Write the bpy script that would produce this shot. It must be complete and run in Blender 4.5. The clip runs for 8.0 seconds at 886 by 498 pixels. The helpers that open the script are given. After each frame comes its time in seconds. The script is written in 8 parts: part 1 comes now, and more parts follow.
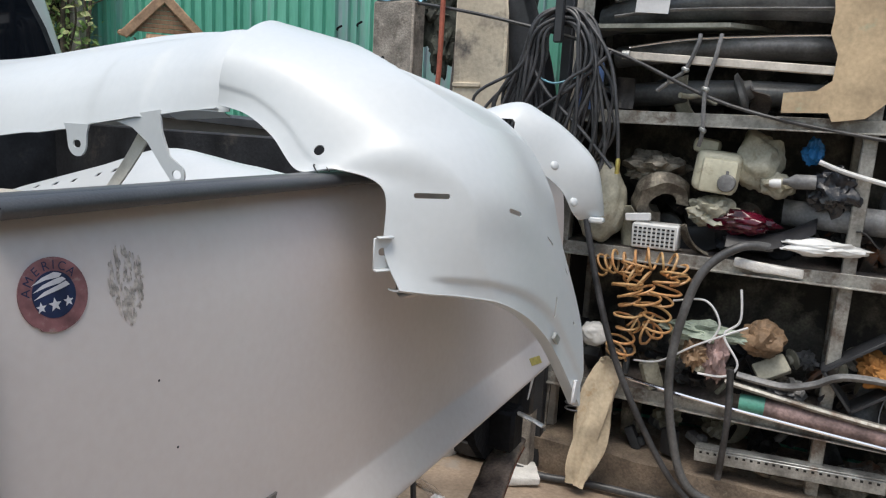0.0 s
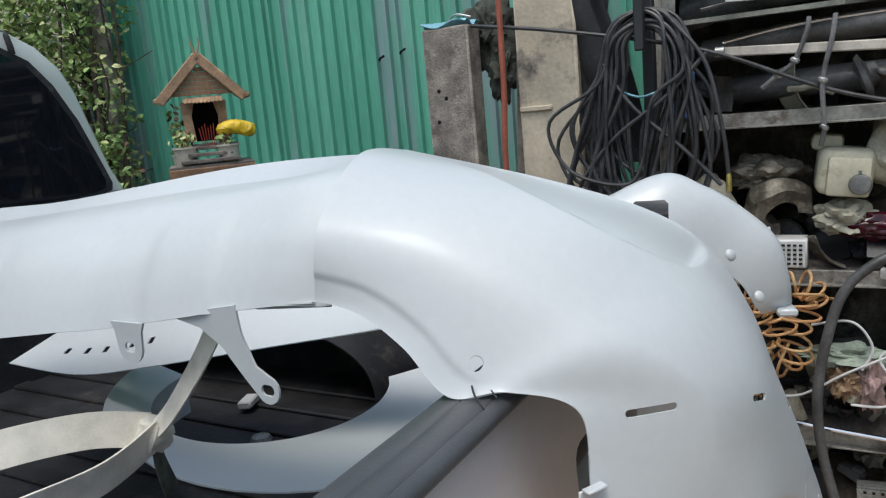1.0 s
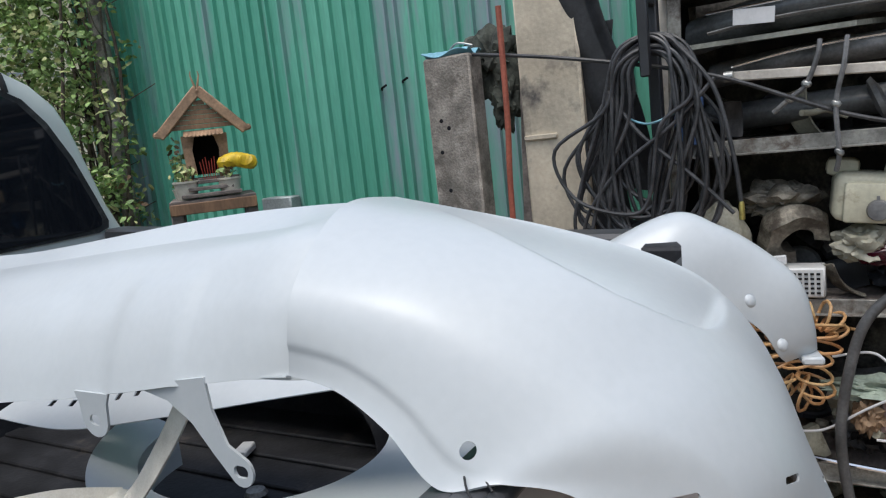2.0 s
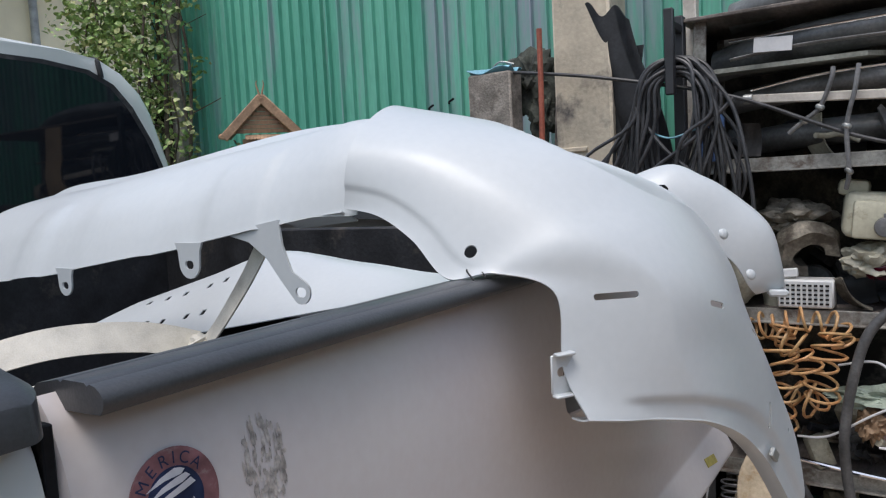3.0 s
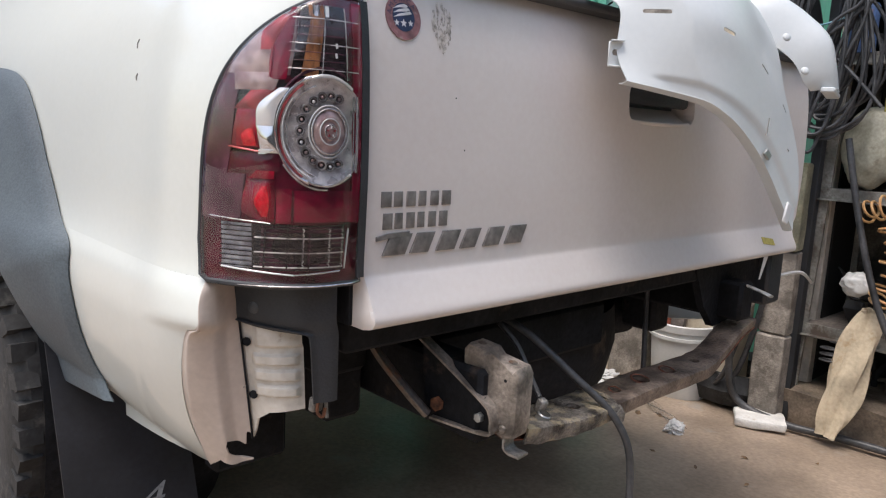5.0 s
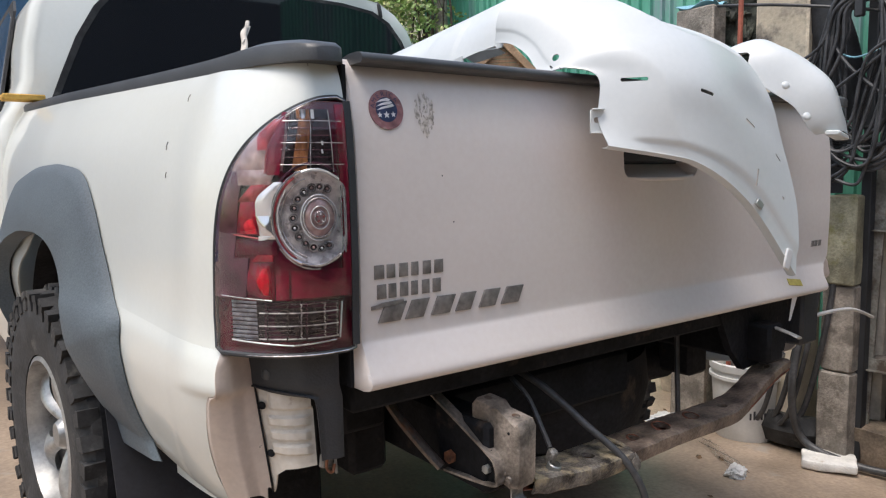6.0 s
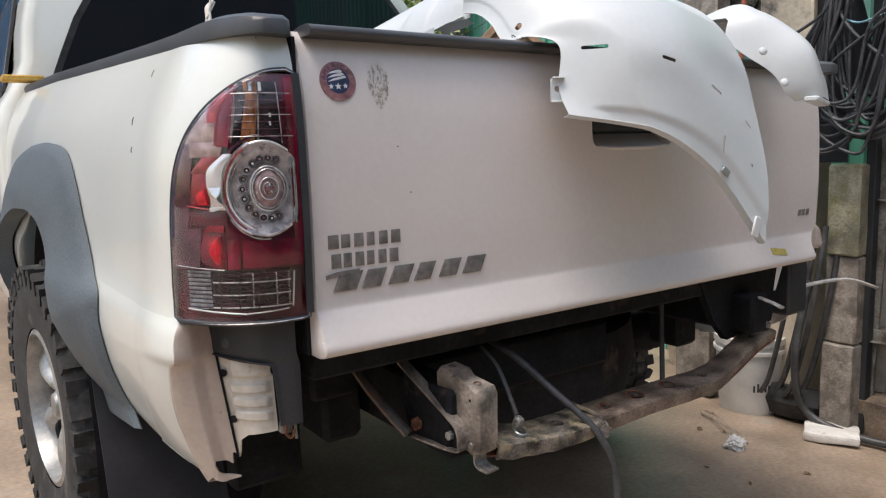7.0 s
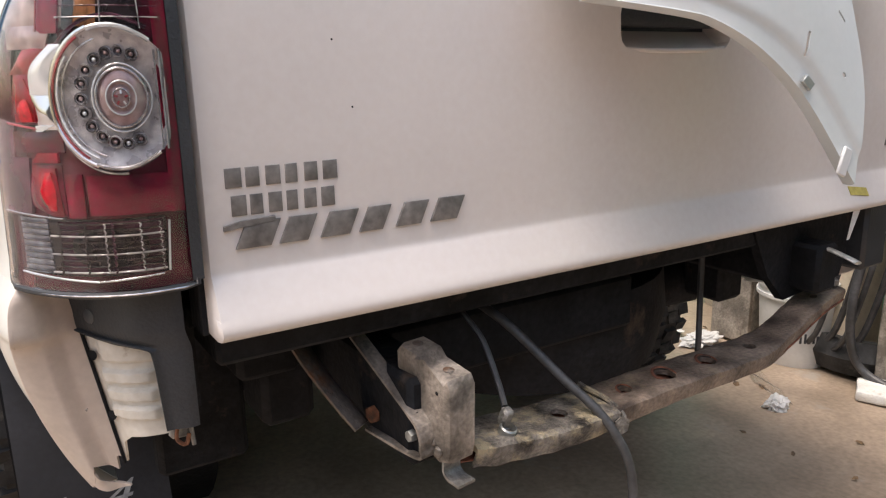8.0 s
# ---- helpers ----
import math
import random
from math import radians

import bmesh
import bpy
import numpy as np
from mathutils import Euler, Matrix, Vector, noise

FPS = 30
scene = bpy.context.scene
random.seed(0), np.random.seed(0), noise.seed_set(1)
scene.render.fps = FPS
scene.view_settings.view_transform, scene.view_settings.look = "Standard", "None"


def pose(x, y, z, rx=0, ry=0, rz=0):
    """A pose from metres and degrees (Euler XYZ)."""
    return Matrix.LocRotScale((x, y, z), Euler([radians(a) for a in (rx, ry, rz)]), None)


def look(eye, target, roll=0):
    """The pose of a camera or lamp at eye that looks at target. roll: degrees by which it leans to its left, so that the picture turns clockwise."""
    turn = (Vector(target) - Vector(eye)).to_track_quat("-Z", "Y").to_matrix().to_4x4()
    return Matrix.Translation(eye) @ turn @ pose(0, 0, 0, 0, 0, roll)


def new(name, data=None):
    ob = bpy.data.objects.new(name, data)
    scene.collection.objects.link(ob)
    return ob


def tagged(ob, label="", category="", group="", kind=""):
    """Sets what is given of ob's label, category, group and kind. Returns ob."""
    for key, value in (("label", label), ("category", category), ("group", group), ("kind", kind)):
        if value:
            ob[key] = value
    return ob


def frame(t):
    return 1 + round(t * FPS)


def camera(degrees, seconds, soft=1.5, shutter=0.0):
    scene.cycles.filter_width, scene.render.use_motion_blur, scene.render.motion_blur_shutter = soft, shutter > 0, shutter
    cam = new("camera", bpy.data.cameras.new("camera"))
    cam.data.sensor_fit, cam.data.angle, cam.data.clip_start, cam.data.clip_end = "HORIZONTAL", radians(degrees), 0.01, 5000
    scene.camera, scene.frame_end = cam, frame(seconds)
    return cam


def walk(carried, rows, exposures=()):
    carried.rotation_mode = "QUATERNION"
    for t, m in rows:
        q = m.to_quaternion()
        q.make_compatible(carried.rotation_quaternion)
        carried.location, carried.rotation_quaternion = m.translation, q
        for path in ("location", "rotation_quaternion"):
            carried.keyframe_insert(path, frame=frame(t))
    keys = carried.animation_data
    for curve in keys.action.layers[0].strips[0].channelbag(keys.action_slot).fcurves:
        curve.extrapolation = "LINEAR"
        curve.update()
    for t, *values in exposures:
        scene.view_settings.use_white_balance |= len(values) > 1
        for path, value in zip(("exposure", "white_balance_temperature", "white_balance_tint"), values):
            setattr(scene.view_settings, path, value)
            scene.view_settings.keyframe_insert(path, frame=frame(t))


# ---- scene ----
cam = camera(62.4, 8.0, soft=1.2)
PATH = [
    (0, (-1.076, -0.578, 1.469), (0.696, 0.281, 1.121), 3.0),
    (0.5, (-0.942, -0.395, 1.578), (0.777, 0.558, 1.206), -0.9),
    (1, (-0.833, -0.302, 1.64), (0.872, 0.677, 1.273), -5.3),
    (1.5, (-0.765, -0.271, 1.665), (0.921, 0.747, 1.318), -6.3),
    (1.7, (-0.75, -0.271, 1.671), (0.941, 0.745, 1.339), -6.5),
    (2.8, (-0.883, -0.382, 1.538), (0.826, 0.639, 1.352), -4.0),
    (3, (-0.955, -0.412, 1.489), (0.713, 0.679, 1.327), -3.0),
    (3.2, (-1.014, -0.449, 1.437), (0.582, 0.746, 1.277), -1.8),
    (3.5, (-1.084, -0.563, 1.324), (0.38, 0.783, 1.113), 0.6),
    (4, (-1.171, -0.712, 1.229), (0.163, 0.739, 0.889), 3.5),
    (4.2, (-1.212, -0.737, 1.203), (0.127, 0.712, 0.871), 3.8),
    (5.3, (-1.372, -0.898, 1.157), (-0.02, 0.545, 0.857), 2.2),
    (5.5, (-1.361, -0.932, 1.177), (-0.045, 0.553, 0.924), 1.4),
    (6, (-1.311, -1.009, 1.209), (-0.118, 0.584, 1.003), -0.9),
    (6.5, (-1.272, -1.061, 1.203), (-0.137, 0.572, 0.997), -2.0),
    (7, (-1.226, -1.09, 1.195), (-0.098, 0.54, 0.93), -1.7),
    (7.5, (-1.133, -1.028, 1.155), (-0.014, 0.587, 0.782), -0.9),
    (7.8, (-1.024, -0.921, 1.159), (0.043, 0.713, 0.718), -0.8),
    (8, (-0.942, -0.846, 1.168), (0.085, 0.803, 0.693), -1.2),
]
EXPOSURE = [(0, 0.48, 6450, 8), (0.5, 0.3, 6400, 6), (1.5, 0.18, 6150, 7), (3, 0.2, 6200, 11), (3.5, 0.1, 6150, 12), (4, 0.3, 6250, 14), (5.5, 0.79, 6500, 11), (6.5, 0.57, 6550, 11), (7.5, 0.86, 6800, 12), (8, 1.04, 6900, 13)]
walk(cam, [(t, look(eye, target, roll)) for t, eye, target, roll in PATH], EXPOSURE)

# ---- light ----
world = bpy.data.worlds.new("sky")
scene.world = world
world.use_nodes = True
wn = world.node_tree
sky = wn.nodes.new("ShaderNodeTexSky")
sky.sky_type = "NISHITA"
sky.sun_disc = False
sky.sun_elevation, sky.sun_rotation = radians(71), radians(264.5)
sky.air_density, sky.dust_density = 1.6, 4.0
wn.links.new(sky.outputs[0], wn.nodes["Background"].inputs[0])
wn.nodes["Background"].inputs[1].default_value = 0.142
sun = new("sun", bpy.data.lights.new("sun", "SUN"))
sun.data.energy, sun.data.angle, sun.data.color = 1.2, radians(28), (1.0, 0.985, 0.965)
sun.matrix_world = look((-2.6, -0.25, 7.6), (0, 0, 0))


# ---- mesh helpers ----
def tree_of(mat):
    return mat.node_tree.nodes, mat.node_tree.links


def material(name, color, rough=0.5, metal=0.0, vary=0.12, scale=6.0, fine=90.0, bump=0.15, color2=None, coat=0.0,
             grain=(1, 1, 1), spots=None, spot_scale=14.0, spot_cut=0.62, random_tint=0.0, rough_vary=0.15):
    """A worn surface: base colour with large blotches, fine grain, stains of a second colour, and relief."""
    m = bpy.data.materials.new(name)
    m.use_nodes = True
    n, k = tree_of(m)
    b = n["Principled BSDF"]
    co = n.new("ShaderNodeTexCoord")
    mp = n.new("ShaderNodeMapping")
    mp.inputs["Scale"].default_value = grain
    k.new(co.outputs["Object"], mp.inputs["Vector"])
    big = n.new("ShaderNodeTexNoise")
    big.inputs["Scale"].default_value, big.inputs["Detail"].default_value = scale, 5.0
    small = n.new("ShaderNodeTexNoise")
    small.inputs["Scale"].default_value, small.inputs["Detail"].default_value = fine, 3.0
    k.new(mp.outputs[0], big.inputs["Vector"])
    k.new(mp.outputs[0], small.inputs["Vector"])
    ramp = n.new("ShaderNodeValToRGB")
    c = Vector(color)
    c2 = Vector(color2) if color2 else c * (1 - 2.2 * vary)
    ramp.color_ramp.elements[0].color = (*c2, 1)
    ramp.color_ramp.elements[1].color = (*[min(1.0, v * (1 + vary)) for v in c], 1)
    ramp.color_ramp.elements[0].position, ramp.color_ramp.elements[1].position = 0.3, 0.68
    k.new(big.outputs["Fac"], ramp.inputs["Fac"])
    last = ramp.outputs["Color"]
    mixs = n.new("ShaderNodeMix")
    mixs.data_type, mixs.blend_type = "RGBA", "OVERLAY"
    mixs.inputs["Factor"].default_value = min(1.0, vary * 2)
    k.new(last, mixs.inputs[6])
    k.new(small.outputs["Fac"], mixs.inputs[7])
    last = mixs.outputs[2]
    if spots:
        sp = n.new("ShaderNodeTexNoise")
        sp.inputs["Scale"].default_value, sp.inputs["Detail"].default_value = spot_scale, 8.0
        sp.inputs["Roughness"].default_value = 0.68
        k.new(mp.outputs[0], sp.inputs["Vector"])
        sr = n.new("ShaderNodeValToRGB")
        sr.color_ramp.elements[0].position, sr.color_ramp.elements[1].position = spot_cut - 0.06, spot_cut + 0.06
        k.new(sp.outputs["Fac"], sr.inputs["Fac"])
        mm = n.new("ShaderNodeMix")
        mm.data_type = "RGBA"
        k.new(sr.outputs["Color"], mm.inputs["Factor"])
        k.new(last, mm.inputs[6])
        mm.inputs[7].default_value = (*spots, 1)
        last = mm.outputs[2]
    if random_tint:
        oi = n.new("ShaderNodeObjectInfo")
        hs = n.new("ShaderNodeHueSaturation")
        mr = n.new("ShaderNodeMapRange")
        mr.inputs[3].default_value, mr.inputs[4].default_value = 1 - random_tint, 1 + random_tint
        k.new(oi.outputs["Random"], mr.inputs[0])
        k.new(mr.outputs[0], hs.inputs["Value"])
        k.new(last, hs.inputs["Color"])
        last = hs.outputs[0]
    k.new(last, b.inputs["Base Color"])
    rr = n.new("ShaderNodeMapRange")
    rr.inputs[3].default_value, rr.inputs[4].default_value = max(0.02, rough * (1 - rough_vary)), min(1.0, rough * (1 + rough_vary))
    k.new(big.outputs["Fac"], rr.inputs[0])
    k.new(rr.outputs[0], b.inputs["Roughness"])
    b.inputs["Metallic"].default_value = metal
    b.inputs["Coat Weight"].default_value = coat
    b.inputs["Coat Roughness"].default_value = 0.06
    if bump:
        bp = n.new("ShaderNodeBump")
        bp.inputs["Strength"].default_value, bp.inputs["Distance"].default_value = bump, 0.004
        k.new(small.outputs["Fac"], bp.inputs["Height"])
        k.new(bp.outputs[0], b.inputs["Normal"])
    return m


def clear_material(name, color, rough=0.03, ior=1.45):
    m = bpy.data.materials.new(name)
    m.use_nodes = True
    b = m.node_tree.nodes["Principled BSDF"]
    b.inputs["Base Color"].default_value = (*color, 1)
    b.inputs["Transmission Weight"].default_value = 1.0
    b.inputs["Roughness"].default_value, b.inputs["IOR"].default_value = rough, ior
    return m


PAINT = material("white_pearl_paint", (0.685, 0.7, 0.655), 0.32, vary=0.03, scale=2.0, bump=0.0, coat=0.6, rough_vary=0.3)
DUSTY = material("dusty_white_paint", (0.7, 0.64, 0.61), 0.4, vary=0.05, scale=1.6, bump=0.01, coat=0.22, rough_vary=0.3)
PRIMER = material("white_panel_paint", (0.585, 0.61, 0.615), 0.36, vary=0.03, scale=3.0, bump=0.0, coat=0.12, rough_vary=0.35)
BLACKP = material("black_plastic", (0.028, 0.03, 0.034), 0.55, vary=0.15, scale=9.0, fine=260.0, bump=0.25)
RAILP = material("grey_black_rail_plastic", (0.062, 0.064, 0.068), 0.42, vary=0.15, scale=7.0, fine=420.0, bump=0.08)
FLAREP = material("faded_grey_flare_plastic", (0.08, 0.099, 0.112), 0.62, vary=0.22, scale=6.0, fine=220.0, bump=0.15, color2=(0.07, 0.085, 0.1))
RUBBER = material("black_rubber", (0.03, 0.03, 0.031), 0.75, vary=0.3, scale=20.0, bump=0.3, spots=(0.11, 0.105, 0.095), spot_scale=9.0, spot_cut=0.62)
HOSE = material("dusty_black_hose", (0.06, 0.06, 0.063), 0.42, vary=0.3, scale=12.0, bump=0.1)
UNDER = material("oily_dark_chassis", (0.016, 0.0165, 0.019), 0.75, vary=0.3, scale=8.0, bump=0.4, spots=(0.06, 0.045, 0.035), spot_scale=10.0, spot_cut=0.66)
RUSTY = material("rusty_steel", (0.16, 0.135, 0.115), 0.6, 0.35, vary=0.3, scale=9.0, fine=120.0, bump=0.6, spots=(0.2, 0.085, 0.04), spot_scale=8.0, spot_cut=0.58)
RUSTO = material("orange_rust", (0.22, 0.085, 0.04), 0.85, vary=0.4, scale=40.0, bump=0.6)
STEEL = material("dirty_cast_steel", (0.3, 0.285, 0.265), 0.5, 0.5, vary=0.3, scale=14.0, fine=150.0, bump=0.5, spots=(0.12, 0.1, 0.085), spot_scale=16.0, spot_cut=0.6)
GALV = material("galvanised_steel", (0.4, 0.41, 0.4), 0.42, 0.7, vary=0.25, scale=12.0, bump=0.2, spots=(0.17, 0.11, 0.07), spot_scale=9.0, spot_cut=0.66)
CHROME = material("chrome", (0.75, 0.75, 0.76), 0.1, 1.0, vary=0.05, bump=0.0)
SATIN = material("satin_badge_chrome", (0.19, 0.175, 0.165), 0.4, 0.1, vary=0.2, scale=60.0, bump=0.05)
ALLOY = material("silver_alloy", (0.42, 0.42, 0.41), 0.4, 0.7, vary=0.15, scale=14.0, bump=0.1, spots=(0.16, 0.14, 0.12), spot_scale=20.0, spot_cut=0.66)
TINT = material("dark_tinted_glass", (0.01, 0.012, 0.016), 0.03, vary=0.0, bump=0.0, rough_vary=0.0)
BARE = material("bare_creamy_primer", (0.62, 0.57, 0.5), 0.5, vary=0.12, scale=14.0, bump=0.15, spots=(0.3, 0.2, 0.13), spot_scale=22.0, spot_cut=0.68)
UNDER.node_tree.nodes["Principled BSDF"].inputs["Specular IOR Level"].default_value = 0.15
LINER = material("black_bed_liner", (0.02, 0.02, 0.022), 0.6, vary=0.3, scale=10.0, bump=0.3, spots=(0.07, 0.06, 0.05), spot_scale=8.0, spot_cut=0.64)


def link(name, bm, mat, parent=None, smooth=True, angle=40):
    me = bpy.data.meshes.new(name)
    bmesh.ops.recalc_face_normals(bm, faces=bm.faces)
    if smooth:
        for f in bm.faces:
            f.smooth = True
        lim = radians(angle)
        for e in bm.edges:
            if len(e.link_faces) == 2 and e.calc_face_angle(0.0) > lim:
                e.smooth = False
    bm.to_mesh(me)
    bm.free()
    for one in mat if isinstance(mat, (list, tuple)) else [mat]:
        me.materials.append(one)
    ob = new(name, me)
    if parent:
        ob.parent = parent
    return ob


def part(name, bm, mat, parent, label="", smooth=True, angle=40):
    ob = link(name, bm, mat, parent, smooth, angle)
    if parent is not None:
        ob.matrix_parent_inverse = parent.matrix_world.inverted()
    if label:
        ob["label"] = label
    return ob


def thing(name, at, label, category, group="", kind=""):
    e = new(name)
    e.empty_display_size = 0.05
    e.matrix_world = Matrix.Translation(at)
    bpy.context.view_layer.update()
    tagged(e, label, category, group, kind)
    return e


def solo(name, bm, mat, label, category, group="", kind="", smooth=True, angle=40):
    return tagged(link(name, bm, mat, None, smooth, angle), label, category, group, kind)


def box(c, s, bevel=0.0, m=None, bm=None, seg=1):
    """A box of size s at c, its edges bevelled; m turns it about its centre."""
    bm = bm or bmesh.new()
    r = bmesh.ops.create_cube(bm, size=1.0)["verts"]
    mat = Matrix.Translation(c) @ (m or Matrix.Identity(4)) @ Matrix.Diagonal((*s, 1))
    bmesh.ops.transform(bm, matrix=mat, verts=r)
    if bevel:
        es = list({e for v in r for e in v.link_edges})
        bmesh.ops.bevel(bm, geom=es, offset=bevel, segments=seg, affect="EDGES", profile=0.5)
    return bm


def turned(x=0, y=0, z=0):
    return Euler((radians(x), radians(y), radians(z))).to_matrix().to_4x4()


def lathe(profile, n=32, m=None, bm=None, arc=360.0):
    """Turns (radius, height) pairs about z."""
    bm = bm or bmesh.new()
    full = arc >= 359.9
    steps = n if full else n + 1
    rings = []
    for i in range(steps):
        a = radians(arc) * i / n
        rings.append([bm.verts.new((r * math.cos(a), r * math.sin(a), h)) for r, h in profile])
    for i in range(n):
        p, q = rings[i], rings[(i + 1) % steps]
        for j in range(len(profile) - 1):
            bm.faces.new((p[j], q[j], q[j + 1], p[j + 1]))
    bmesh.ops.remove_doubles(bm, verts=[v for g in rings for v in g], dist=1e-5)
    if m is not None:
        bmesh.ops.transform(bm, matrix=m, verts=[v for g in rings for v in g if v.is_valid])
    return bm


def spline(points, n, closed=False):
    """Points at even steps on a smooth line through the given ones."""
    p = [Vector(q) for q in points]
    k = len(p)
    out = []
    spans = k if closed else k - 1
    for i in range(n if closed else n + 1):
        t = spans * i / n
        j = min(int(t), spans - 1)
        f = t - j
        if closed:
            a, b, c, d = p[(j - 1) % k], p[j % k], p[(j + 1) % k], p[(j + 2) % k]
        else:
            a, b, c, d = p[max(j - 1, 0)], p[j], p[min(j + 1, k - 1)], p[min(j + 2, k - 1)]
        out.append(0.5 * (2 * b + (c - a) * f + (2 * a - 5 * b + 4 * c - d) * f * f + (3 * b - a - 3 * c + d) * f ** 3))
    return out


def tube(points, r, n=10, steps=0, bm=None, closed=False, flat=1.0, taper=1.0):
    """A round (or flattened) bar along a line of points."""
    bm = bm or bmesh.new()
    pts = spline(points, steps, closed) if steps else [Vector(q) for q in points]
    rings = []
    up = Vector((0.123, 0.2, 1)).normalized()
    for i, c in enumerate(pts):
        if closed:
            d = pts[(i + 1) % len(pts)] - pts[i - 1]
        else:
            d = pts[min(i + 1, len(pts) - 1)] - pts[max(i - 1, 0)]
        d.normalize()
        s = d.cross(up)
        if s.length < 1e-4:
            s = d.cross(Vector((1, 0, 0)))
        s.normalize()
        up = s.cross(d).normalized()
        rad = r * (1 + (taper - 1) * i / max(1, len(pts) - 1))
        rings.append([bm.verts.new(c + rad * (math.cos(a) * s + flat * math.sin(a) * up)) for a in [2 * math.pi * q / n for q in range(n)]])
    for i in range(len(rings) if closed else len(rings) - 1):
        p, q = rings[i], rings[(i + 1) % len(rings)]
        for j in range(n):
            bm.faces.new((p[j], p[(j + 1) % n], q[(j + 1) % n], q[j]))
    if not closed:
        bm.faces.new(rings[0][::-1])
        bm.faces.new(rings[-1])
    return bm


def sheet(f, nu, nv, bm=None, thick=0.0):
    """A surface f(u, v), u and v from 0 to 1; with thick, a closed shell of that thickness."""
    bm = bm or bmesh.new()
    g = [[bm.verts.new(f(i / nu, j / nv)) for j in range(nv + 1)] for i in range(nu + 1)]
    fs = [bm.faces.new((g[i][j], g[i + 1][j], g[i + 1][j + 1], g[i][j + 1])) for i in range(nu) for j in range(nv)]
    if thick:
        bmesh.ops.recalc_face_normals(bm, faces=fs)
        bmesh.ops.solidify(bm, geom=fs, thickness=thick)
    return bm


def prism(outline, depth, m=None, bm=None, bevel=0.0):
    """A flat outline (x, y pairs) raised by depth along z."""
    bm = bm or bmesh.new()
    a = [bm.verts.new((x, y, 0)) for x, y in outline]
    b = [bm.verts.new((x, y, depth)) for x, y in outline]
    k = len(a)
    bm.faces.new(a[::-1])
    top = bm.faces.new(b)
    for i in range(k):
        bm.faces.new((a[i], a[(i + 1) % k], b[(i + 1) % k], b[i]))
    vs = a + b
    if bevel:
        r = bmesh.ops.bevel(bm, geom=list(top.edges), offset=bevel, segments=2, affect="EDGES", profile=0.5)
        vs = list({v for v in vs if v.is_valid} | set(r["verts"]))
    if m is not None:
        bmesh.ops.transform(bm, matrix=m, verts=vs)
    return bm


def sweep(profile, path, bm=None, cap=True):
    """A profile (offset, height pairs) drawn along a level path of points; offset is to the path's right."""
    bm = bm or bmesh.new()
    pts = [Vector(q) for q in path]
    rings = []
    for i, c in enumerate(pts):
        d = pts[min(i + 1, len(pts) - 1)] - pts[max(i - 1, 0)]
        d.z = 0
        d.normalize()
        side = Vector((d.y, -d.x, 0))
        rings.append([bm.verts.new(c + side * o + Vector((0, 0, h))) for o, h in profile])
    n = len(profile)
    for p, q in zip(rings, rings[1:]):
        for j in range(n):
            bm.faces.new((p[j], p[(j + 1) % n], q[(j + 1) % n], q[j]))
    if cap:
        bm.faces.new(rings[0][::-1])
        bm.faces.new(rings[-1])
    return bm


def cut_holes(ob, cutters):
    """Cuts the given closed bmeshes out of ob's mesh for good."""
    me = bpy.data.meshes.new("cutter")
    bm = bmesh.new()
    for c in cutters:
        tmp = bpy.data.meshes.new("tmp")
        bmesh.ops.recalc_face_normals(c, faces=c.faces)
        c.to_mesh(tmp)
        c.free()
        bm.from_mesh(tmp)
    bm.to_mesh(me)
    bm.free()
    tool = new("cutter", me)
    mod = ob.modifiers.new("cut", "BOOLEAN")
    mod.object, mod.solver, mod.operation = tool, "EXACT", "DIFFERENCE"
    bpy.context.view_layer.update()
    dg = bpy.context.evaluated_depsgraph_get()
    cutmesh = bpy.data.meshes.new_from_object(ob.evaluated_get(dg))
    ob.modifiers.clear()
    ob.data = cutmesh
    bpy.data.objects.remove(tool)


def lerp(table, v):
    """Straight lines through (v, value) pairs in rising order of v."""
    if v <= table[0][0]:
        return table[0][1]
    for (a, p), (b, q) in zip(table, table[1:]):
        if v <= b:
            return p + (q - p) * (v - a) / (b - a)
    return table[-1][1]


def smooth_lerp(table, v):
    if v <= table[0][0]:
        return table[0][1]
    if v >= table[-1][0]:
        return table[-1][1]
    for i, ((a, p), (b, q)) in enumerate(zip(table, table[1:])):
        if v <= b:
            m0 = (q - table[max(i - 1, 0)][1]) / (b - table[max(i - 1, 0)][0])
            j = min(i + 2, len(table) - 1)
            m1 = (table[j][1] - p) / (table[j][0] - a)
            h, t = b - a, (v - a) / (b - a)
            return (2 * t ** 3 - 3 * t * t + 1) * p + (t ** 3 - 2 * t * t + t) * h * m0 + (3 * t * t - 2 * t ** 3) * q + (t ** 3 - t * t) * h * m1

# ---- the pickup truck ----
TRUCK = thing("pickup_truck", (0, 1.0, 0.16), "dusty white double-cab pickup truck without its rear bumper", "pickup truck")
SLOPE = 0.035          # the truck stands nose up
REAR = [(0.56, 0.15), (0.62, 0.11), (0.7, 0.06), (0.78, 0.015), (0.83, -0.012), (0.87, -0.036), (0.876, -0.06), (0.884, -0.069), (0.893, -0.069), (0.915, -0.0588), (0.938, -0.047), (0.945, -0.0432), (0.9475, -0.0415), (0.951, -0.0405), (0.96, -0.04), (0.972, -0.04), (1.1, -0.043), (1.25, -0.038), (1.33, -0.026), (1.37, -0.012), (1.39, 0.004)]
SIDE = [(0.58, 0.84), (0.65, 0.90), (0.75, 0.942), (0.85, 0.962), (0.915, 0.96), (0.955, 0.948), (1.0, 0.942), (1.1, 0.938), (1.2, 0.93), (1.27, 0.915), (1.33, 0.89), (1.37, 0.868), (1.39, 0.852)]
WHEEL = Vector((-1.05, 1.08, 0.545))


